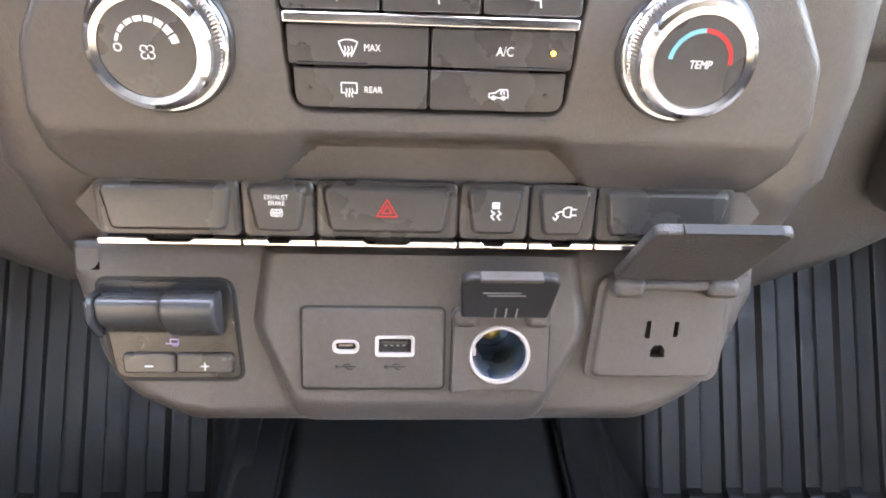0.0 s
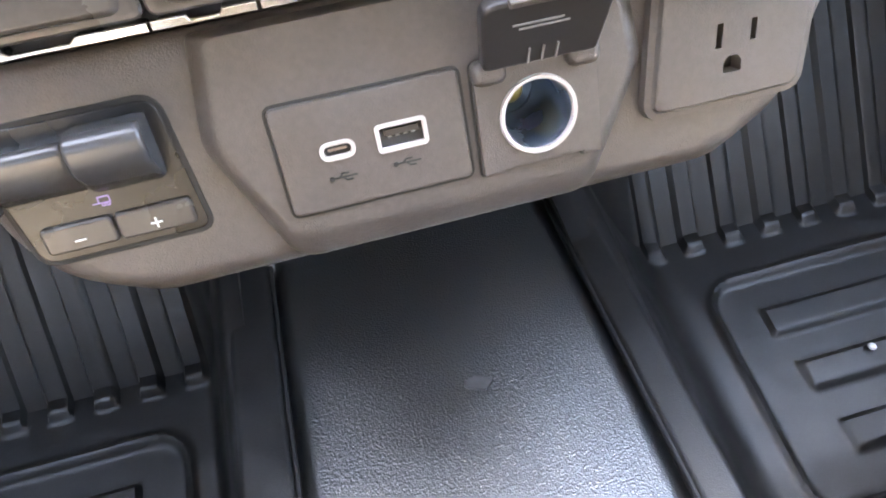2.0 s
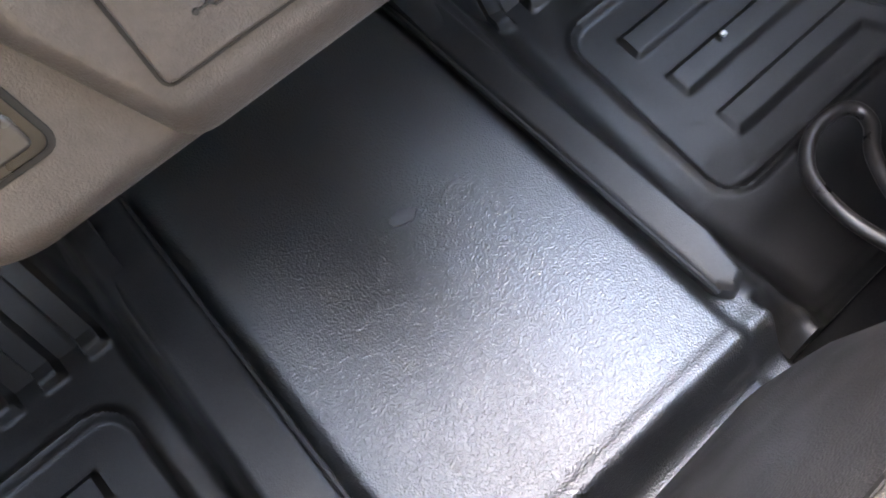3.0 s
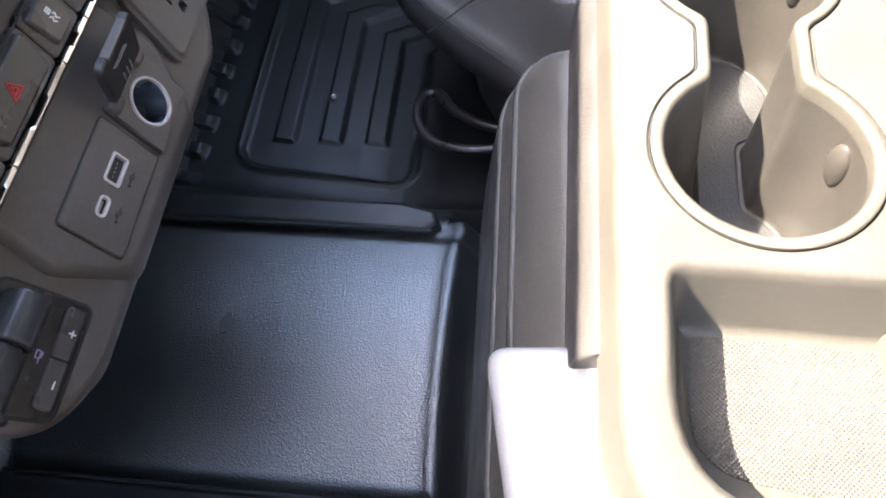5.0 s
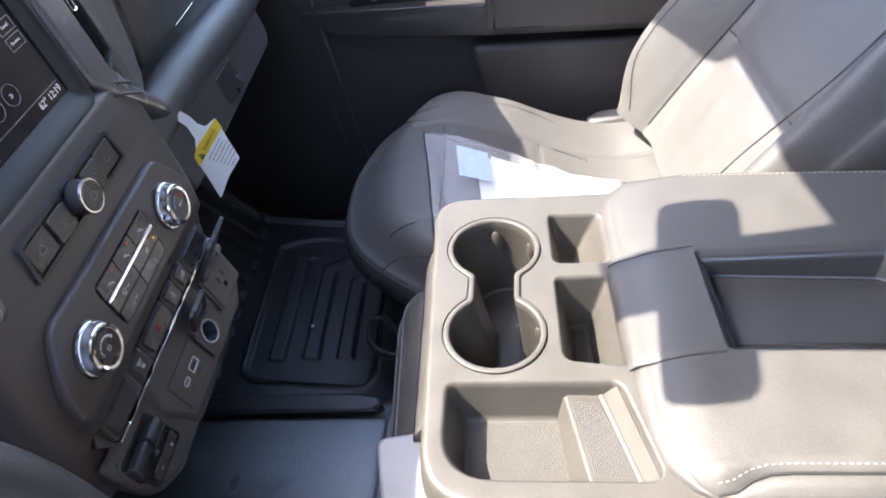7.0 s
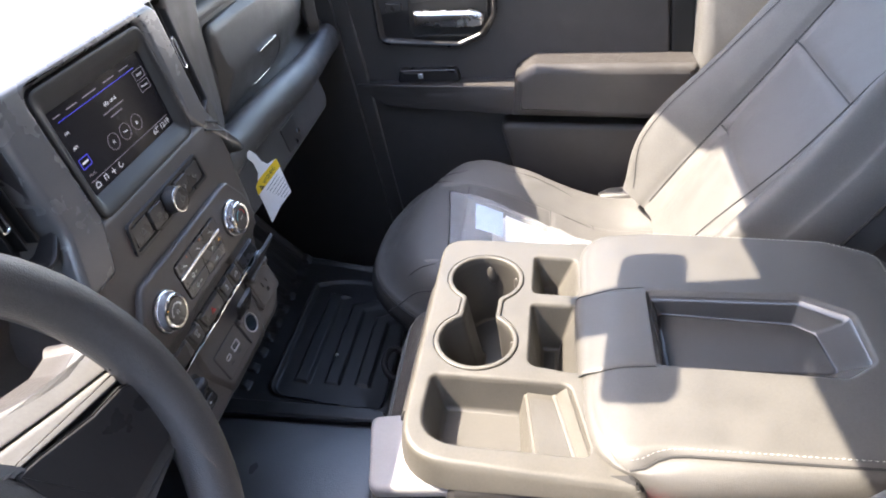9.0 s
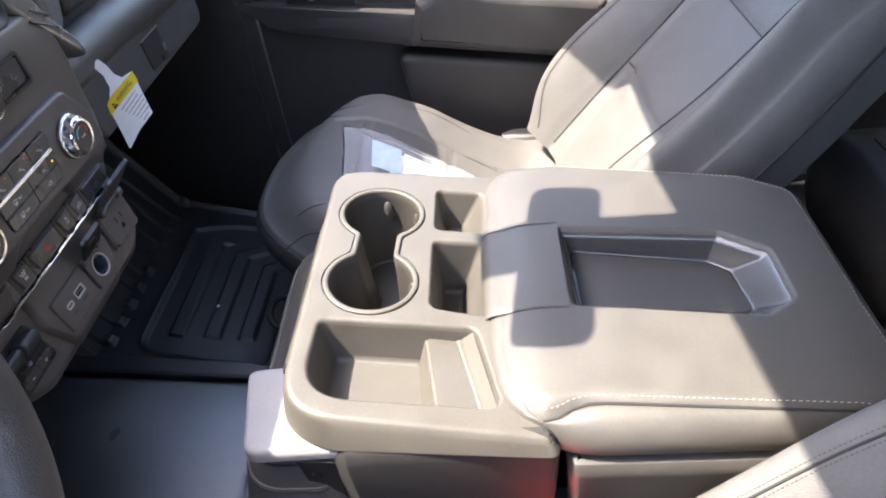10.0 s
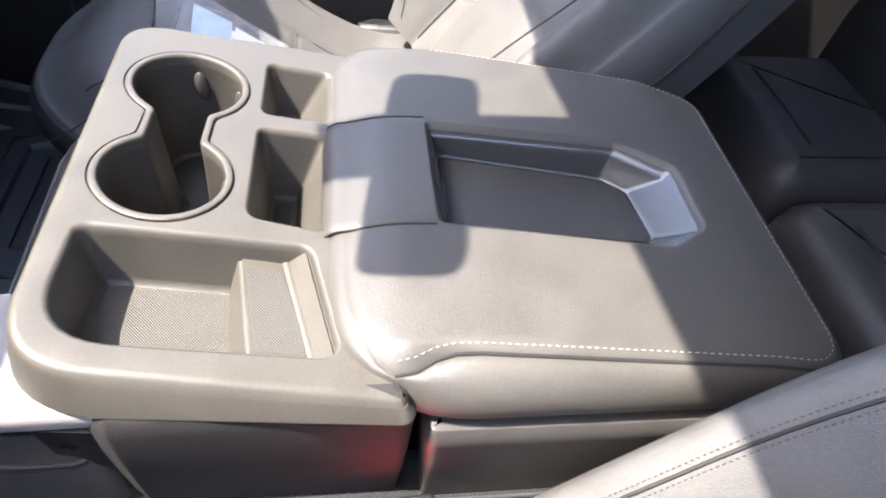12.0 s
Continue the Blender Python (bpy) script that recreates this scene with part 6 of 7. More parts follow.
# ---------- steering wheel ----------
WHEEL = axes((-0.4615, 0.2189, 0.8363), (1, 0, 0), (0, math.sin(radians(17.6)), math.cos(radians(17.6))))
wheel = thing("steering_wheel", tuple(WHEEL.translation), "dark grey steering wheel with a padded hub, partly sunlit", "steering wheel")
bm = bmesh.new()
tube(bm, [(0.1732 * math.cos(2 * math.pi * i / 80), 0.1732 * math.sin(2 * math.pi * i / 80), 0.0) for i in range(80)], 0.0180, 18, closed=True)
part("rim", moved(bm, WHEEL), DASH, wheel)
part("airbag_cover", lathe(bmesh.new(), [(0.082, -0.05), (0.080, 0.005), (0.074, 0.016), (0.060, 0.022), (0.030, 0.026), (0.010, 0.027)], 48, at(WHEEL, 0, -0.012, -0.017)), DASH, wheel, sharp=60)
part("hub_ring", lathe(bmesh.new(), [(0.079, 0.004), (0.0835, 0.010), (0.082, 0.016), (0.076, 0.0145)], 56, at(WHEEL, 0, -0.012, -0.017), ring=True), TRIM, wheel, "pale grey hub ring", sharp=60)
SPOKES = at(WHEEL, 0, 0, -0.004)


def lean_back(bm):
    """The upper spoke rolls away from the driver, towards its top edge."""
    for v in bm.verts:
        v.co.z -= 0.75 * max(0.0, v.co.y + 0.28 * (abs(v.co.x) - 0.0755) - 0.0173)
    return bm


for s in (-1, 1):
    def side(pts):
        return [(s * x, y) for x, y in pts][::s]
    bm = bmesh.new()
    slab(bm, rounded(side([(0.050, -0.062), (0.105, -0.062), (0.150, -0.062), (0.171, -0.058), (0.1815, -0.038), (0.182, -0.0107), (0.1804, -0.0007), (0.1772, 0.0212), (0.1743, 0.0307), (0.1649, 0.0267), (0.1445, 0.0265), (0.1212, 0.0328), (0.1038, 0.0401), (0.0587, 0.0499)]), 0.006, 4), [(-0.003, 0.0020), (-0.001, 0.0012), (0, -0.001), (0.002, -0.010), (0.004, -0.022)])
    sp = part("spoke", moved(lean_back(bm), SPOKES), DASH, wheel)
    bm = bmesh.new()
    slab(bm, rounded(side([(0.0546, 0.0378), (0.0808, 0.0304), (0.1223, 0.0183), (0.1611, 0.0079), (0.1743, 0.0205), (0.1713, 0.0278), (0.1642, 0.0256), (0.1439, 0.0253), (0.1206, 0.0317), (0.1032, 0.0389), (0.0583, 0.0487)]), 0.002, 3), [(-0.0025, 0.0042), (-0.0008, 0.0036), (0, 0.0022), (0, -0.004)])
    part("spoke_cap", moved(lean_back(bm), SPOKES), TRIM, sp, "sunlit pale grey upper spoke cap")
    bm = bmesh.new()
    slab(bm, rounded(side([(0.0602, 0.0223), (0.0836, 0.0167), (0.1164, 0.0090), (0.1545, 0.0009), (0.1614, 0.0065), (0.1216, 0.0171), (0.0805, 0.0292), (0.0644, 0.0336)]), 0.002, 3), [(-0.0025, 0.0046), (-0.0008, 0.0040), (0, 0.0026), (0, -0.004)])
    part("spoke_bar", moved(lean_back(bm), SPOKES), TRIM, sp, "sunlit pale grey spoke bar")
    bm = bmesh.new()
    face = rounded(side([(0.070, -0.050), (0.100, -0.0500), (0.153, -0.0500), (0.1635, -0.0470), (0.1680, -0.0250), (0.1645, -0.0115), (0.151, -0.0020), (0.123, 0.0024), (0.0856, 0.0138), (0.070, 0.0175)]), [0.002, 0.004, 0.006, 0.010, 0.010, 0.012, 0.01, 0.01, 0.004, 0.002], 5)
    slab(bm, face, [(-0.002, 0.0046), (-0.0006, 0.0042), (0, 0.0030), (0, -0.004)])
    part("spoke_panel", moved(bm, SPOKES), SATIN, sp, "dark blank spoke panel")
    bm = bmesh.new()
    slab(bm, offset(face, 0.0009), [(0, 0.0026), (0, -0.004)])
    part("panel_gap", moved(bm, SPOKES), BLACK, sp)
    bm = bmesh.new()
    tube(bm, [(x, y, z) for x, y, z in curve([(p[0], p[1], 0.0022) for p in side([(0.1545, 0.0108), (0.166, 0.0060), (0.1765, -0.006), (0.1785, -0.034), (0.170, -0.054), (0.150, -0.0585), (0.105, -0.0585)])], 5)], 0.0009, 6)
    part("trim_seam", moved(bm, SPOKES), SEAM, sp)
part("column", lathe(bmesh.new(), [(0.05, -0.22), (0.05, -0.06), (0.045, -0.04)], 32, WHEEL), DASH, wheel)


# ---------- front seats ----------
def cushion_height(u, y, hw=0.268, steep=1.0):
    """Height of a seat cushion's top, u across and y forward; steep: 1 for the cushion that rises more to its front."""
    b = abs(u)
    flat = 0.262 + 0.112 * smooth(-0.06, 0.25, y) - 0.014 * smooth(-0.06, -0.22, y) + 0.040 * smooth(0.125, 0.205, b) * (1 - 0.75 * smooth(0.10, 0.32, y))
    tilt = 0.232 + 0.160 * smooth(-0.16, 0.22, y) + (0.006 + (0.022 * smooth(0.17, 0.03, y) if u > 0 else 0.0)) * smooth(0.125, 0.205, b) - (0.0 if u > 0 else 0.022) * smooth(0.12, hw, b) * smooth(0.12, 0.34, y)
    fall = -0.026 * smooth(0.215, hw, b) ** 2
    front = -(0.022 + 0.030 * steep) * smooth(0.290 - 0.06 * steep, 0.375, y) ** 2
    g = 0.0
    if y < 0.262:
        g = 0.0045 * math.exp(-((b - 0.141) / 0.004) ** 2)
    for yc in (0.175, 0.012):
        if b < 0.141:
            g = max(g, 0.0035 * math.exp(-((y - yc) / 0.0035) ** 2))
    return flat + (tilt - flat) * steep + fall + front - g


def seat(name, cx, dy, mirror, label, bx, lean, foot, steep):
    """A bucket seat about x = cx; mirror turns its inner side to the other hand."""
    s = thing(name, (cx, dy + 0.05, 0.10), label, "car seat", "front seats")

    def X(u):
        return cx + (-u if mirror else u)
    hw = 0.268

    def cushion_z(u, y):
        return cushion_height(u, y, hw, steep)
    us = [hw * q for q in span(-1, 1, 0.014)]
    ys = span(-0.24, 0.375, 0.006)
    bm = bmesh.new()

    def inset(u, y):
        """Rounds the cushion's plan at its front corners."""
        k = smooth(0.18, 0.375, y)
        return u * (0.978 - 0.03 * k * k)

    def back(u, y):
        """How far the rounded front corners pull back."""
        return (0.185 - 0.065 * steep * (u > 0)) * (abs(u) / hw) ** 2.6 * smooth(0.0, 0.375, y) + 0.012 * smooth(0.15, 0.375, y)
    rows = [[bm.verts.new((X(inset(u, y)), y + dy - back(u, y), cushion_z(u, y))) for u in us] for y in ys]
    for a, b in zip(rows, rows[1:]):
        bridge(bm, a, b, closed=False)
    edge = rows[0] + [r[-1] for r in rows[1:]] + rows[-1][-2::-1] + [r[0] for r in rows[-2:0:-1]]
    lip = [bm.verts.new((cx + (v.co.x - cx) * 1.008, v.co.y + 0.003 * (v.co.y > dy), v.co.z - 0.008)) for v in edge]
    bridge(bm, edge, lip)
    rimline = [v.co.copy() for v in lip]
    c = part("cushion", bm, SEAT_LEATHER, s, sharp=70)
    bm = bmesh.new()
    rings = [[bm.verts.new((cx + (p.x - cx) * k, p.y - q * (p.y > dy), max(p.z - dz, 0.17))) for p in rimline] for k, q, dz in ((1.0, 0.0, 0.0), (1.020, -0.008, 0.006), (1.030, -0.013, 0.018), (1.030, -0.013, 0.032), (1.015, -0.004, 0.050), (0.96, 0.025, 0.070), (0.90, 0.055, 0.090), (0.89, 0.06, 0.16))]
    for a, b in zip(rings, rings[1:]):
        bridge(bm, a, b)
    bm.faces.new(rings[-1])
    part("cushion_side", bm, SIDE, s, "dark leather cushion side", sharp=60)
    bm = bmesh.new()
    tube(bm, rimline, 0.0024, 6, closed=True)
    part("edge_piping", bm, DARK_LEATHER, c)
    bm = bmesh.new()
    slab(bm, rrect(cx - 0.225, cx + 0.225, dy - 0.22, dy + 0.290, [0.02, 0.02, 0.15, 0.15], 8), [(0, 0.23), (0, 0.16), (-0.015, 0.10), (-0.02, 0.06)])
    part("base_skirt", bm, DASH, s, "dark plastic base skirt")
    # seams and stitching on the cushion
    def on_top(pts, lift=0.0004):
        return [(X(u), y + dy, cushion_z(u, y + back(u, y)) + lift) for u, y in pts]
    loop_line = [(0.164, 0.268), (0.176, 0.232), (0.186, 0.176), (0.203, 0.101), (0.204, 0.006), (0.176, -0.056), (0.145, -0.073), (0.122, -0.076)]
    insert_line = [(0.158, 0.262), (0.141, 0.18), (0.141, 0.098), (0.143, 0.014), (0.128, -0.071)]
    near_line = [(-0.205, 0.304), (-0.194, 0.284), (-0.197, 0.254), (-0.213, 0.216), (-0.226, 0.184), (-0.226, 0.10)]
    for line in (loop_line, insert_line, [(-u, y) for u, y in insert_line], near_line, [(-0.141, 0.178), (0.0, 0.176), (0.141, 0.178)], [(-0.141, 0.012), (0.0, 0.012), (0.143, 0.012)]):
        flat = [(p.x, p.y) for p in curve([(u, y, 0) for u, y in line], 5)]
        bm = bmesh.new()
        tube(bm, on_top(flat, 0.0003), 0.0009, 6)
        part("seam", bm, SEAM, c)
    for line, shift in ((loop_line, -0.006), (near_line, 0.006), (near_line, -0.004)):
        flat = [(p.x + shift, p.y) for p in curve([(u, y, 0) for u, y in line], 5)]
        tagged(part("stitching", stitches(on_top(flat, 0.0006), 0.0028, 0.0024, 0.0004), SEAM, c), kind="stuff")
    # backrest, in a frame that leans back
    a = radians(lean)
    B = axes((bx, dy + foot[0], foot[1]), (-1 if mirror else 1, 0, 0), (0, -math.sin(a), math.cos(a)))
    fwd = B.to_3x3() @ Vector((0, 0, 1))
    face = 1 if fwd.y > 0 else -1

    def back_w(u, h):
        b = abs(u)
        wid = back_half(h)
        bol = (0.062 + 0.012 * math.exp(-((h - 0.14) / 0.14) ** 2)) * smooth(0.130, 0.225, b) * (1 - 0.7 * smooth(0.45, 0.64, h))
        bol += 0.030 * steep * (u > 0) * math.exp(-((h - 0.13) / 0.17) ** 2) * smooth(0.150, 0.235, b)
        lum = 0.016 * math.exp(-((h - 0.16) / 0.12) ** 2) * smooth(0.16, 0.05, b)
        fall = -0.055 * smooth(wid - 0.040, wid, b) ** 2
        w = 0.045 + bol + lum + fall
        g = 0.007 * math.exp(-((b - (0.165 - 0.03 * h)) / 0.006) ** 2) if h < 0.60 else 0
        for hc in (0.215, 0.405):
            if b < 0.16:
                g = max(g, 0.006 * math.exp(-((h - hc) / 0.006) ** 2))
        return w - g

    def back_half(h):
        return 0.262 - 0.035 * smooth(0.30, 0.66, h) - 0.030 * smooth(0.10, -0.03, h)
    bm = bmesh.new()
    hs = span(-0.02, 0.66, 0.008)
    qs = span(-1, 1, 0.012)
    rows = [[bm.verts.new((q * back_half(h), h, face * back_w(q * back_half(h), h))) for q in qs] for h in hs]
    for r0, r1 in zip(rows, rows[1:]):
        bridge(bm, r0, r1, closed=False)
    edge = rows[0] + [r[-1] for r in rows[1:]] + rows[-1][-2::-1] + [r[0] for r in rows[-2:0:-1]]
    r1 = [bm.verts.new((v.co.x * 1.012, v.co.y, -face * 0.005)) for v in edge]
    r2 = [bm.verts.new((v.co.x * 0.97, v.co.y, -face * 0.060)) for v in edge]
    bridge(bm, edge, r1)
    bridge(bm, r1, r2)
    bm.faces.new(r2)
    bk = part("backrest", moved(bm, B), SEAT_LEATHER, s, sharp=70)
    for sg in (-1, 1):
        bm = bmesh.new()
        tube(bm, [(sg * (0.165 - 0.03 * h), h, face * (back_w(0.165 - 0.03 * h, h) + 0.0002)) for h in span(0.0, 0.59, 0.02)], 0.0019, 6)
        part("insert_seam", moved(bm, B), SEAM, bk)
    for hc in (0.215, 0.405):
        bm = bmesh.new()
        tube(bm, [(u, hc, face * (back_w(u, hc) + 0.0002)) for u in span(-0.155, 0.155, 0.02)], 0.0019, 6)
        part("insert_seam", moved(bm, B), SEAM, bk)
    for sg in (-1, 1):
        bm = bmesh.new()
        tube(bm, [(sg * back_half(h) * 1.014, h, -face * 0.006) for h in span(0.0, 0.64, 0.02)], 0.0024, 6)
        part("side_seam", moved(bm, B), SEAM, bk)
        bm = bmesh.new()
        tube(bm, [(sg * (back_half(h) - 0.047), h, face * (back_w(back_half(h) - 0.047, h) + 0.0002)) for h in span(0.0, 0.64, 0.02)], 0.0012, 6)
        part("bolster_seam", moved(bm, B), SEAM, bk)
        for off in (0.0435, 0.0505):
            ln = [(sg * (back_half(h) - off), h, face * (back_w(back_half(h) - off, h) + 0.0006)) for h in span(0.02, 0.62, 0.02)]
            tagged(part("stitching", moved(stitches(ln, 0.0020, 0.0018, 0.00042), B), SEAM, bk), kind="stuff")
    return s


SEAT_X = 0.535
seat("bucket_seat", SEAT_X, 0.0, False, "grey leather passenger seat, partly sunlit, with plastic-wrapped papers on it", 0.512, 37, (-0.245, 0.265), 1.0)
seat("bucket_seat", -0.495, 0.094, True, "grey leather driver seat with double stitched side bolster", -0.468, 36, (-0.265, 0.285), 0.0)

# ---------- rear bench ----------
rear = thing("rear_bench", (0.2, -0.9, 0.10), "dark leather rear bench behind the front seats", "bench seat")
for x0, x1, nose_y in ((-0.62, 0.198, -0.612), (0.206, 0.550, -0.632)):
    bm = bmesh.new()
    slab(bm, rrect(x0, x1, -1.05, nose_y, [0.05, 0.05, 0.05, 0.05], 7), [(-0.048, 0.386), (-0.036, 0.3835), (-0.024, 0.376), (-0.011, 0.360), (-0.003, 0.335), (0, 0.30), (-0.004, 0.26), (-0.02, 0.21)])
    cushion = part("seat_cushion", bm, DARK_LEATHER, rear, sharp=60)
    bm = bmesh.new()
    tube(bm, [(x0 + 0.075, nose_y - 0.075, 0.3862), ((x0 + x1) / 2, nose_y - 0.078, 0.3862), (x1 - 0.075, nose_y - 0.075, 0.3862)], 0.0022, 6)
    part("seam", bm, SEAM, cushion)
    bm = bmesh.new()
    slab(bm, rrect(x0, x1, -1.12, -0.845, [0.04, 0.04, 0.03, 0.03], 6), [(-0.04, 0.94), (-0.02, 0.93), (0, 0.89), (0, 0.45), (-0.01, 0.36)])
    for v in bm.verts:
        v.co.y -= 0.25 * (v.co.z - 0.37)
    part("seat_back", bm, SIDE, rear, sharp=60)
part("bench_base", block((-0.03, -0.88, 0.16), (1.10, 0.40, 0.20), 0.02), BLACK, rear)

# ---------- driver door ----------
door = thing("driver_door", (-0.94, 0.0, 0.05), "closed dark driver door panel with an armrest", "car door")
bm = bmesh.new()
prof = [(-0.925, 0.02), (-0.915, 0.30), (-0.905, 0.34), (-0.925, 0.40), (-0.930, 0.60), (-0.915, 0.75), (-0.908, 0.775), (-0.93, 0.785), (-0.98, 0.785), (-0.98, 0.02)]
ra = [bm.verts.new((x, -0.32, z)) for x, z in prof]
rb = [bm.verts.new((x, 0.475, z)) for x, z in prof]
bridge(bm, ra, rb)
bm.faces.new(ra)
bm.faces.new(rb)
part("panel", bm, DASH, door, sharp=40)
part("armrest", block((-0.90, -0.12, 0.47), (0.07, 0.50, 0.09), 0.02, 3), DASH, door)

# ---------- passenger door ----------
door = thing("passenger_door", (0.94, 0.0, 0.05), "closed dark door panel with armrest, pull and chrome handle", "car door")
bm = bmesh.new()
prof = [(0.925, 0.02), (0.918, 0.30), (0.922, 0.40), (0.930, 0.60), (0.922, 0.70), (0.915, 0.75), (0.908, 0.775), (0.93, 0.785), (0.98, 0.785), (0.98, 0.02)]
rings = [[bm.verts.new((x, y, z)) for x, z in prof] for y in (-0.272, -0.266, 0.0, 0.30, 0.425)]
for v in rings[0]:
    v.co.x += 0.006 * (v.co.x < 0.94)
for a, b in zip(rings, rings[1:]):
    bridge(bm, a, b)
bm.faces.new(rings[0])
bm.faces.new(rings[-1])
part("panel", bm, DASH, door, sharp=40)
part("front_edge", block((0.945, 0.452, 0.40), (0.06, 0.05, 0.76), 0.004, 2), DASH, door, "dark front edge")
part("door_seal", block((0.950, -0.298, 0.42), (0.05, 0.052, 0.78), 0.008), BLACK, door, "black rubber door seal")
D = axes((0.922, 0.0, 0.0), (0, -1, -0.13), (0, -0.13, 1))       # x runs to the rear along the door's lines, y up, z into the cab


def door_pad(poly, thick, back=-0.012, edge=0.012, taper=0.0):
    """A soft padded form on the door: rolled edges, thinner towards the front by taper."""
    bm = bmesh.new()
    last = holed(bm, offset(poly, -edge), [], thick, step=0.02)[0]
    for q in (25, 50, 70, 90):
        ring = loop(bm, offset(poly, -edge + edge * math.sin(radians(q))), thick - edge + edge * math.cos(radians(q)))
        bridge(bm, last, ring)
        last = ring
    ring = loop(bm, poly, back)
    bridge(bm, last, ring)
    if taper:
        xs = [p[0] for p in poly]
        for v in bm.verts:
            if v.co.z > 0:
                v.co.z *= 1 - taper * smooth(max(xs), min(xs), v.co.x)
    return moved(bm, D)


part("armrest", door_pad(rounded([(-0.148, 0.438), (0.252, 0.426), (0.252, 0.558), (-0.096, 0.560), (-0.138, 0.531)], [0.006, 0.01, 0.012, 0.02, 0.012], 5), 0.076, edge=0.020), DASH, door, "dark padded armrest", sharp=50)
part("pull_shelf", door_pad(rounded([(-0.520, 0.486), (-0.447, 0.442), (-0.138, 0.439), (-0.138, 0.504), (-0.522, 0.495)], [0.004, 0.02, 0.004, 0.004, 0.003], 5), 0.064, edge=0.004, taper=0.72), DASH, door, "long pull shelf", sharp=50)
bm = bmesh.new()
tube(bm, [at(D, *p).translation for p in ((-0.514, 0.4955, 0.0165), (-0.332, 0.4995, 0.0415), (-0.140, 0.5045, 0.0612))], 0.0016, 6)
part("shelf_edge", bm, HOOD, door)
part("lower_bolster", door_pad(rounded([(-0.178, 0.411), (0.258, 0.402), (0.258, 0.206), (-0.120, 0.206)][::-1], 0.02, 5), 0.050, edge=0.014), DASH, door, "padded lower bolster", sharp=50)
hp = rounded([(-0.450, 0.594), (-0.268, 0.584), (-0.213, 0.608), (-0.186, 0.652), (-0.186, 0.725), (-0.456, 0.725)], [0.022, 0.025, 0.025, 0.02, 0.02, 0.02], 6)
bm = bmesh.new()
rings = [loop(bm, offset(hp, d), z) for d, z in ((0.006, 0.004), (0.004, 0.010), (0.0, 0.012), (-0.004, 0.011), (-0.008, 0.004), (-0.010, 0.001))]
for a, b in zip(rings, rings[1:]):
    bridge(bm, a, b)
bm.faces.new(rings[-1])
hd = part("handle_bezel", moved(bm, D), SATIN, door, "dark bezel round the handle", sharp=50)
bm = bmesh.new()
cupp = rrect(-0.378, -0.200, 0.605, 0.705, 0.016, 5)
rings = [loop(bm, offset(cupp, d), z) for d, z in ((0.002, 0.002), (0.0, 0.006), (-0.003, 0.006), (-0.006, 0.003))]
for a, b in zip(rings, rings[1:]):
    bridge(bm, a, b)
bm.faces.new(rings[-1])
part("handle_cup", moved(bm, D), BLACK, hd, sharp=50)
bm = bmesh.new()
slab(bm, rounded([(-0.366, 0.635), (-0.236, 0.630), (-0.208, 0.635), (-0.208, 0.664), (-0.236, 0.670), (-0.366, 0.670)], [0.006, 0.01, 0.008, 0.008, 0.01, 0.006], 4), [(-0.010, 0.034), (-0.004, 0.032), (0, 0.024), (-0.004, 0.014)])
part("release_handle", moved(bm, D), SATIN_CHROME, hd, "brushed chrome release handle", sharp=50)
part("lock_button", moved(pad(rrect(-0.430, -0.393, 0.666, 0.682, 0.004), 0.012, 0.002, 0.0), D), SWITCH, hd)
sp = part("switch_plate", door_pad(rounded([(-0.422, 0.496), (-0.267, 0.500), (-0.277, 0.530), (-0.412, 0.528)], 0.008, 4), 0.012, edge=0.004), SATIN, door)
part("window_switch", moved(pad(rrect(-0.404, -0.354, 0.509, 0.523, 0.003), 0.017, 0.002, 0.006), D), BLACK, sp)
part("switch_tip", moved(pad(rrect(-0.368, -0.356, 0.510, 0.522, 0.002), 0.019, 0.002, 0.006), D), SATIN_CHROME, sp)

bm = bmesh.new()
slab(bm, rounded([(0.775, -0.26), (0.815, -0.26), (0.820, -0.12), (0.800, -0.085), (0.775, -0.10)], 0.012, 5), [(-0.012, 0.262), (-0.004, 0.258), (0, 0.245), (0, 0.10)])
whole("seat_side_shield", bm, TRIM, "pale plastic shield beside the passenger seat", "seat trim")


# ---------- loose and small things ----------
tag = thing("warning_tag", (0.33, 0.40, 0.60), "white hang tag with a yellow warning band on the glove box", "hang tag")
TAG = axes((0.247, 0.385, 0.665), (0.5665, -0.824, 0.0), (0.1821, 0.1252, 0.9753))


def sheet(poly, m, bend=0.0, thick=0.0004):
    bm = bmesh.new()
    slab(bm, poly, [(0, thick), (0, 0)])
    bmesh.ops.subdivide_edges(bm, edges=bm.edges[:], cuts=3)
    for v in bm.verts:
        v.co.z += bend * (v.co.y * 10) ** 2 * 0.1
    return moved(bm, m)


part("card", sheet(rounded([(-0.0247, 0.0074), (-0.0232, -0.0199), (-0.0225, -0.0523), (-0.0008, -0.0324), (0.0218, -0.0178), (0.0206, 0.0063), (0.0196, 0.0381), (0.0048, 0.0347), (-0.0015, 0.0411), (-0.0054, 0.0532), (-0.0116, 0.0631), (-0.0211, 0.0577), (-0.014, 0.043), (-0.013, 0.0274), (-0.0189, 0.0144)], 0.0012, 3), TAG), PAPER, tag)
part("yellow_band", sheet(rounded([(-0.0255, -0.0047), (0.021, 0.0247), (0.0196, 0.0381), (-0.0173, 0.0168), (-0.0242, 0.0087)], 0.0008, 3), at(TAG, 0, 0, 0.0005)), YELLOW, tag, "yellow printed band")
LINE = at(TAG, -0.0010, 0.0154, 0.0011) @ Matrix.Rotation(radians(35.1), 4, "Z")
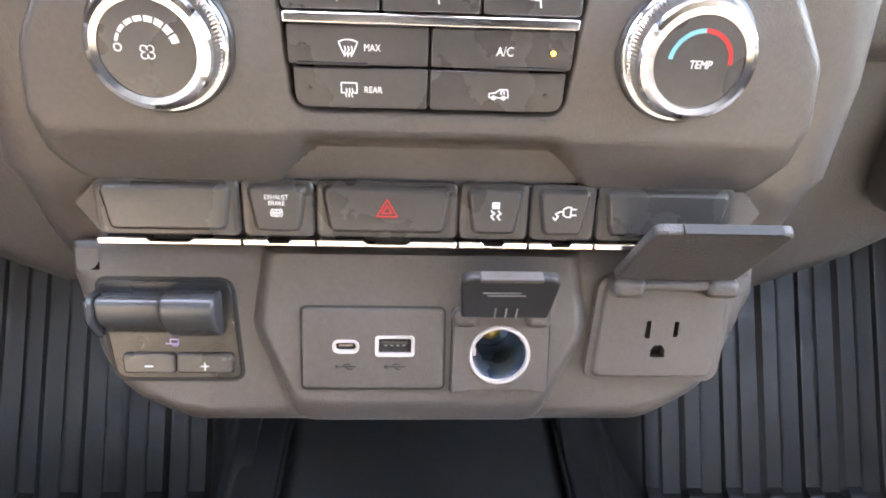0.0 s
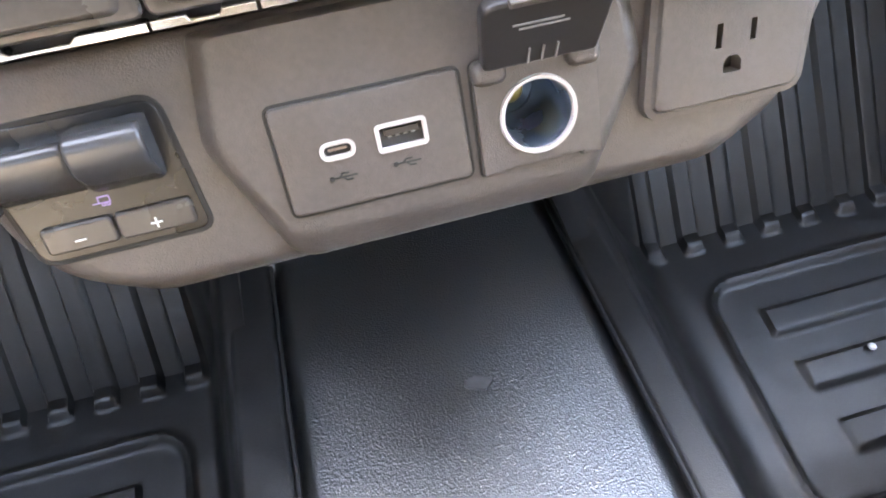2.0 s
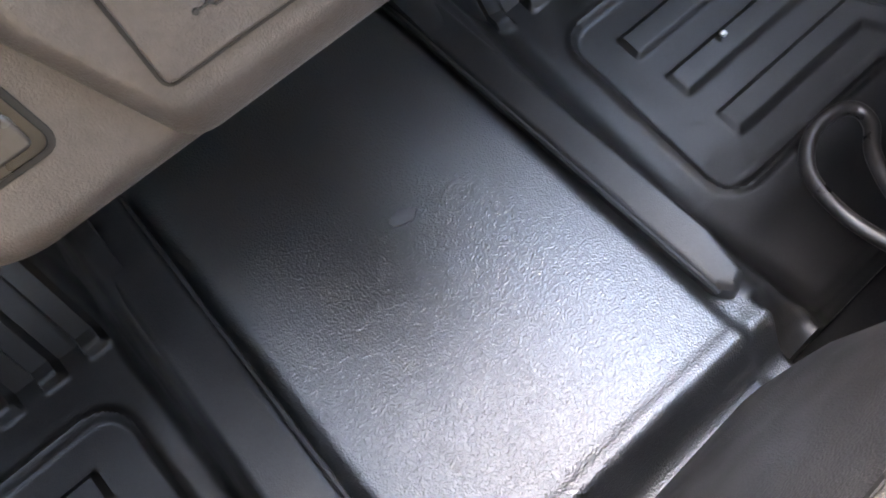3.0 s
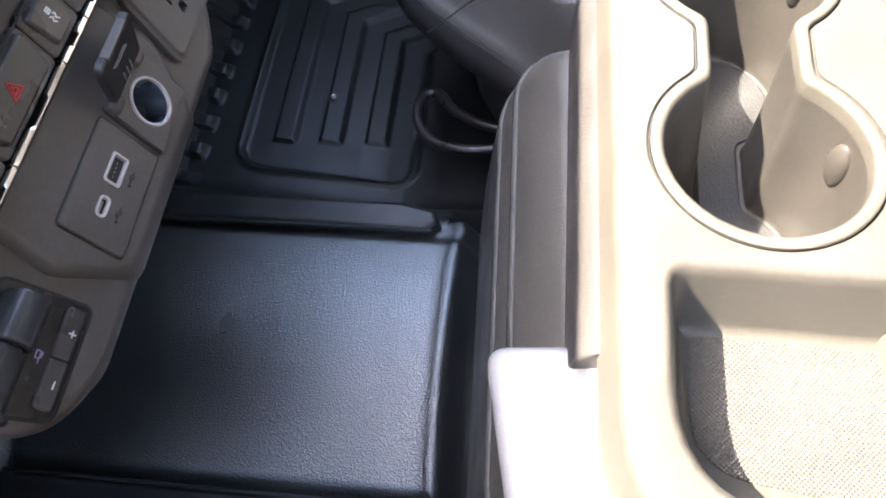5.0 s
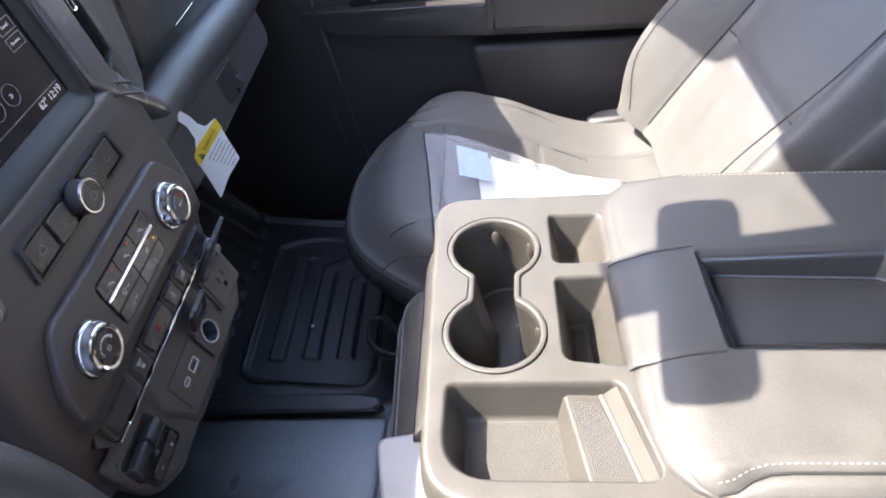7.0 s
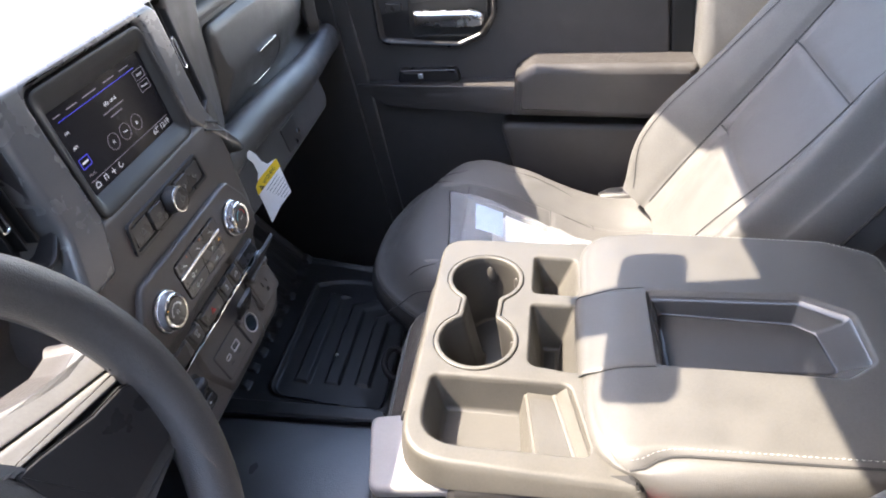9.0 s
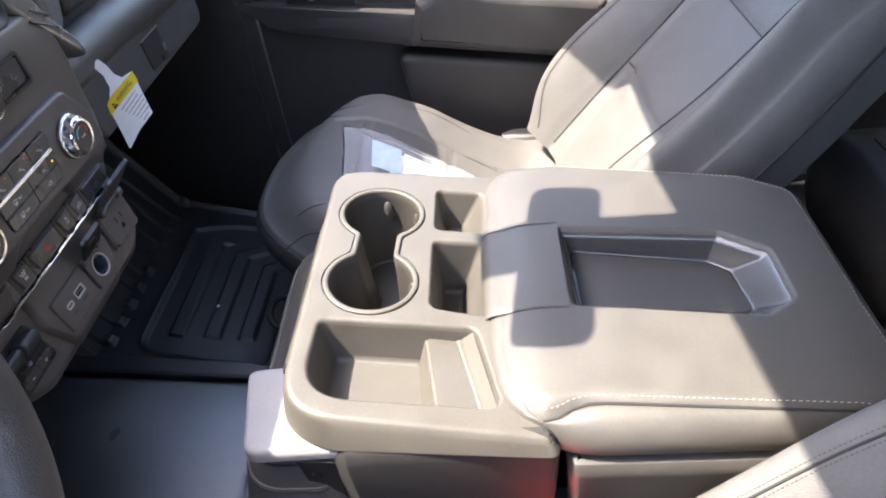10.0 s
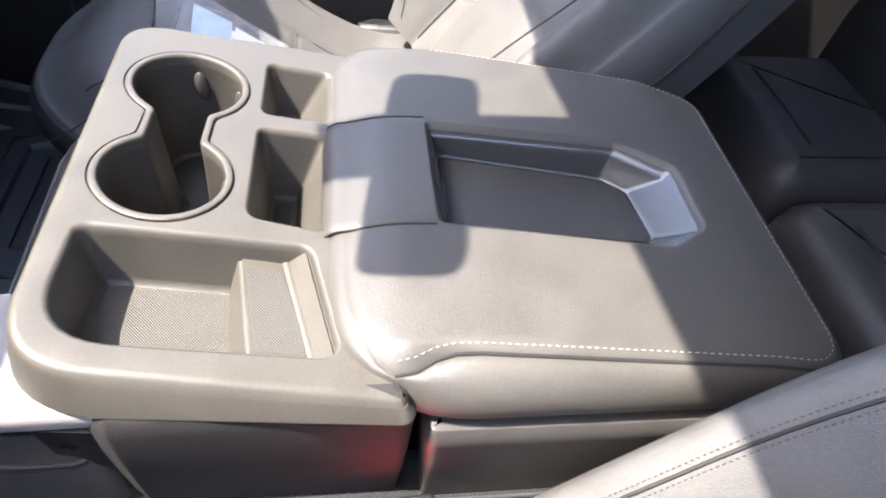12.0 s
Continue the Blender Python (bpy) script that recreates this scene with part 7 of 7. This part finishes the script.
words("WARNING", 0.0074, LINE @ Matrix.Translation((0.0030, 0.0015, 0)), DARK_INK, tag, squeeze=0.8)
part("warning_mark", moved(ribbon([[(-0.0215, -0.0016), (-0.0155, -0.0016), (-0.0185, 0.0040), (-0.0215, -0.0016)], [(-0.0196, -0.0002), (-0.0174, -0.0002)]], 0.0012), LINE), DARK_INK, tag)
for k in range(7):
    w = (0.029, 0.027, 0.029, 0.026, 0.024, 0.019, 0.012)[k]
    y = -0.0085 - 0.0046 * k
    part("print_line", moved(ribbon([[(-0.0185 + 0.0007 * k, y), (-0.0185 + 0.0007 * k + w, y)]], 0.0008, 0.0002), LINE @ Matrix.Translation((0, 0, -0.0006))), GREY_INK, tag)

# manuals in a clear bag on the seat
BAG = [Vector((0.612, 0.210)), Vector((0.588, -0.165)), Vector((0.300, -0.160)), Vector((0.300, 0.178))]


def on_seat(u, v, lift):
    """A spot of the bag: u from its far edge inwards, v from its front edge to the rear."""
    p = BAG[0].lerp(BAG[1], v).lerp(BAG[3].lerp(BAG[2], v), u)
    return (p.x, p.y, cushion_height(p.x - SEAT_X, p.y) + lift)


def lying(u0, u1, v0, v1, lift, crumple, step=0.03, thick=0.0):
    bm = bmesh.new()
    rows = []
    for v in span(v0, v1, step):
        row = []
        for u in span(u0, u1, step):
            q = Vector((u * 9, v * 9, lift * 900))
            puff = lift * smooth(0.0, 0.12, min(u, 1 - u)) * smooth(0.0, 0.12, min(v, 1 - v))
            corner = 0.016 * smooth(0.22, 0.0, u) * smooth(0.16, 0.0, v)
            row.append(bm.verts.new(on_seat(u, v, 0.004 + puff + crumple * noise.noise(q) + crumple * 0.6 * noise.noise(q * 3.1) + corner)))
        rows.append(row)
    for a, b in zip(rows, rows[1:]):
        bridge(bm, a, b, closed=False)
    if thick:
        for a, b in ((rows[0], None), (rows[-1], None)):
            low = [bm.verts.new(v.co - Vector((0, 0, thick))) for v in a]
            bridge(bm, a, low, closed=False)
        for i in (0, -1):
            a = [r[i] for r in rows]
            low = [bm.verts.new(v.co - Vector((0, 0, thick))) for v in a]
            bridge(bm, a, low, closed=False)
    return bm


papers = thing("paper_stack", (0.45, 0.05, 0.36), "stack of white papers in a clear bag on the seat", "papers")
for k, (u0, v0, v1) in enumerate(((0.13, 0.27, 0.90), (0.16, 0.23, 0.86), (0.14, 0.30, 0.80))):
    part("sheet", lying(u0, 0.97, v0, v1, 0.006 + 0.005 * k, 0.0010, thick=0.0012), PAPER, papers)
part("leaflet", lying(0.15, 0.42, 0.15, 0.29, 0.024, 0.0015, thick=0.0008), surface("pale_blue_print", (0.45, 0.58, 0.72), 0.5, var=0.25, scale=60), papers, "pale blue printed leaflet")
bag = thing("clear_bag", (0.45, 0.05, 0.36), "crumpled clear plastic zip bag around white papers", "plastic bag")
part("film", lying(0.0, 1.0, 0.0, 1.0, 0.034, 0.0055, 0.012), CLEAR, bag)


def zip_line(points):
    bm = bmesh.new()
    tube(bm, points, 0.0015, 6)
    return bm


ends = [[on_seat(0.0, v, 0.005 + 0.014 * smooth(0.16, 0.0, v) + 0.0025 * math.sin(30 * v)) for v in span(0, 1, 0.04)],
        [on_seat(u, 0.0, 0.005 + 0.014 * smooth(0.22, 0.0, u) + 0.0020 * math.sin(26 * u)) for u in span(0, 1, 0.04)]]
for line in ends:
    part("zip_edge", zip_line(line), SATIN, bag)

# the loop of the seat's slide bar
bm = bmesh.new()
lp = [(0.282, 0.225, 0.196), (0.278, 0.279, 0.198), (0.290, 0.322, 0.200), (0.318, 0.343, 0.202), (0.348, 0.345, 0.203), (0.364, 0.335, 0.202), (0.360, 0.318, 0.200), (0.338, 0.300, 0.197), (0.316, 0.262, 0.194), (0.310, 0.225, 0.192)]
tube(bm, curve(lp), 0.0062, 12)
handle = thing("seat_slide_handle", (0.30, 0.22, 0.18), "black loop handle below the passenger seat front", "seat handle")
part("loop", bm, SATIN, handle)
part("bracket", block((0.296, 0.205, 0.192), (0.050, 0.045, 0.016), 0.005, 3), SATIN, handle)
bm = bmesh.new()
tube(bm, [(0.292, 0.228, 0.200), (0.304, 0.228, 0.200)], 0.009, 12)
part("collar", bm, BLACK, handle)

# belt buckle between console and driver seat
buckle = thing("seat_belt_buckle", (-0.222, -0.10, 0.38), "black seat belt buckle with a sunlit red release button", "belt buckle")
K = axes((-0.2005, -0.1025, 0.4290), (0.0, -1, 0.20), (0.96, 0.0, -0.24))
part("buckle_body", moved(pad(rrect(-0.030, 0.030, -0.090, 0.006, 0.006), 0.0005, 0.004, -0.020), K), SATIN, buckle)
part("release_button", moved(pad(rrect(-0.020, 0.020, -0.052, 0.000, 0.004), 0.0040, 0.002, -0.008), K), RED_PLASTIC, buckle, "red release button")
belt = thing("belt_strap", (-0.225, -0.15, 0.40), "grey lap belt strap between console and driver seat", "seat belt")
bm = bmesh.new()
slab(bm, rrect(-0.2135, -0.2110, -0.164, -0.142, 0.001, 3), [(-0.0004, 0.447), (0, 0.446), (0, 0.36)])
part("webbing", bm, LEDGE, belt)

# the mirror whose shade falls on the armrest
MIR = axes(tuple(Vector((0.026, -0.137, 0.56)) + SUN_WAY * (0.57 / SUN_WAY.z)), (0.985, -0.17, 0.02), (0, -0.22, 0.97))
mirror = thing("rear_view_mirror", tuple(MIR.translation), "dark rear-view mirror above the dash", "mirror")
part("mirror_shell", moved(pad(rrect(-0.125, 0.125, -0.040, 0.040, 0.022), 0.012, 0.006, -0.018), MIR), SATIN, mirror)
part("mirror_glass", moved(pad(rrect(-0.120, 0.120, -0.036, 0.036, 0.020), 0.0132, 0.0006, 0.011), MIR), CHROME, mirror)
# an added unseen plate at the windscreen, cut to cast the armrest's inner shade
bm = bmesh.new()
shade = [(-0.052, -0.275), (0.088, -0.275), (0.088, -0.050), (0.010, -0.052), (0.006, -0.120), (-0.050, -0.150)]


def onto_glass(x, y):
    """Where the sun's line through a spot of the armrest meets the windscreen."""
    p, n, w = Vector((x, y, 0.56)), Vector((0, 0.242, 0.871)).normalized(), Vector((0, ROOF_FRONT, 1.262))
    return p + SUN_WAY * ((w - p).dot(n) / SUN_WAY.dot(n))


low = [bm.verts.new(onto_glass(x, y) - Vector((0, 0, 0.02))) for x, y in shade]
high = [bm.verts.new(onto_glass(x, y) + Vector((0, 0, 0.004))) for x, y in shade]
bridge(bm, low, high)
bm.faces.new(low)
bm.faces.new(high)
part("shade_blocker", bm, SATIN, mirror, "unseen dark plate added to shade the armrest")
bm = bmesh.new()
tube(bm, [MIR.translation + SUN_WAY * q for q in (0.0, 0.04, 0.085)], 0.008, 8)
part("mirror_stem", bm, SATIN, mirror)
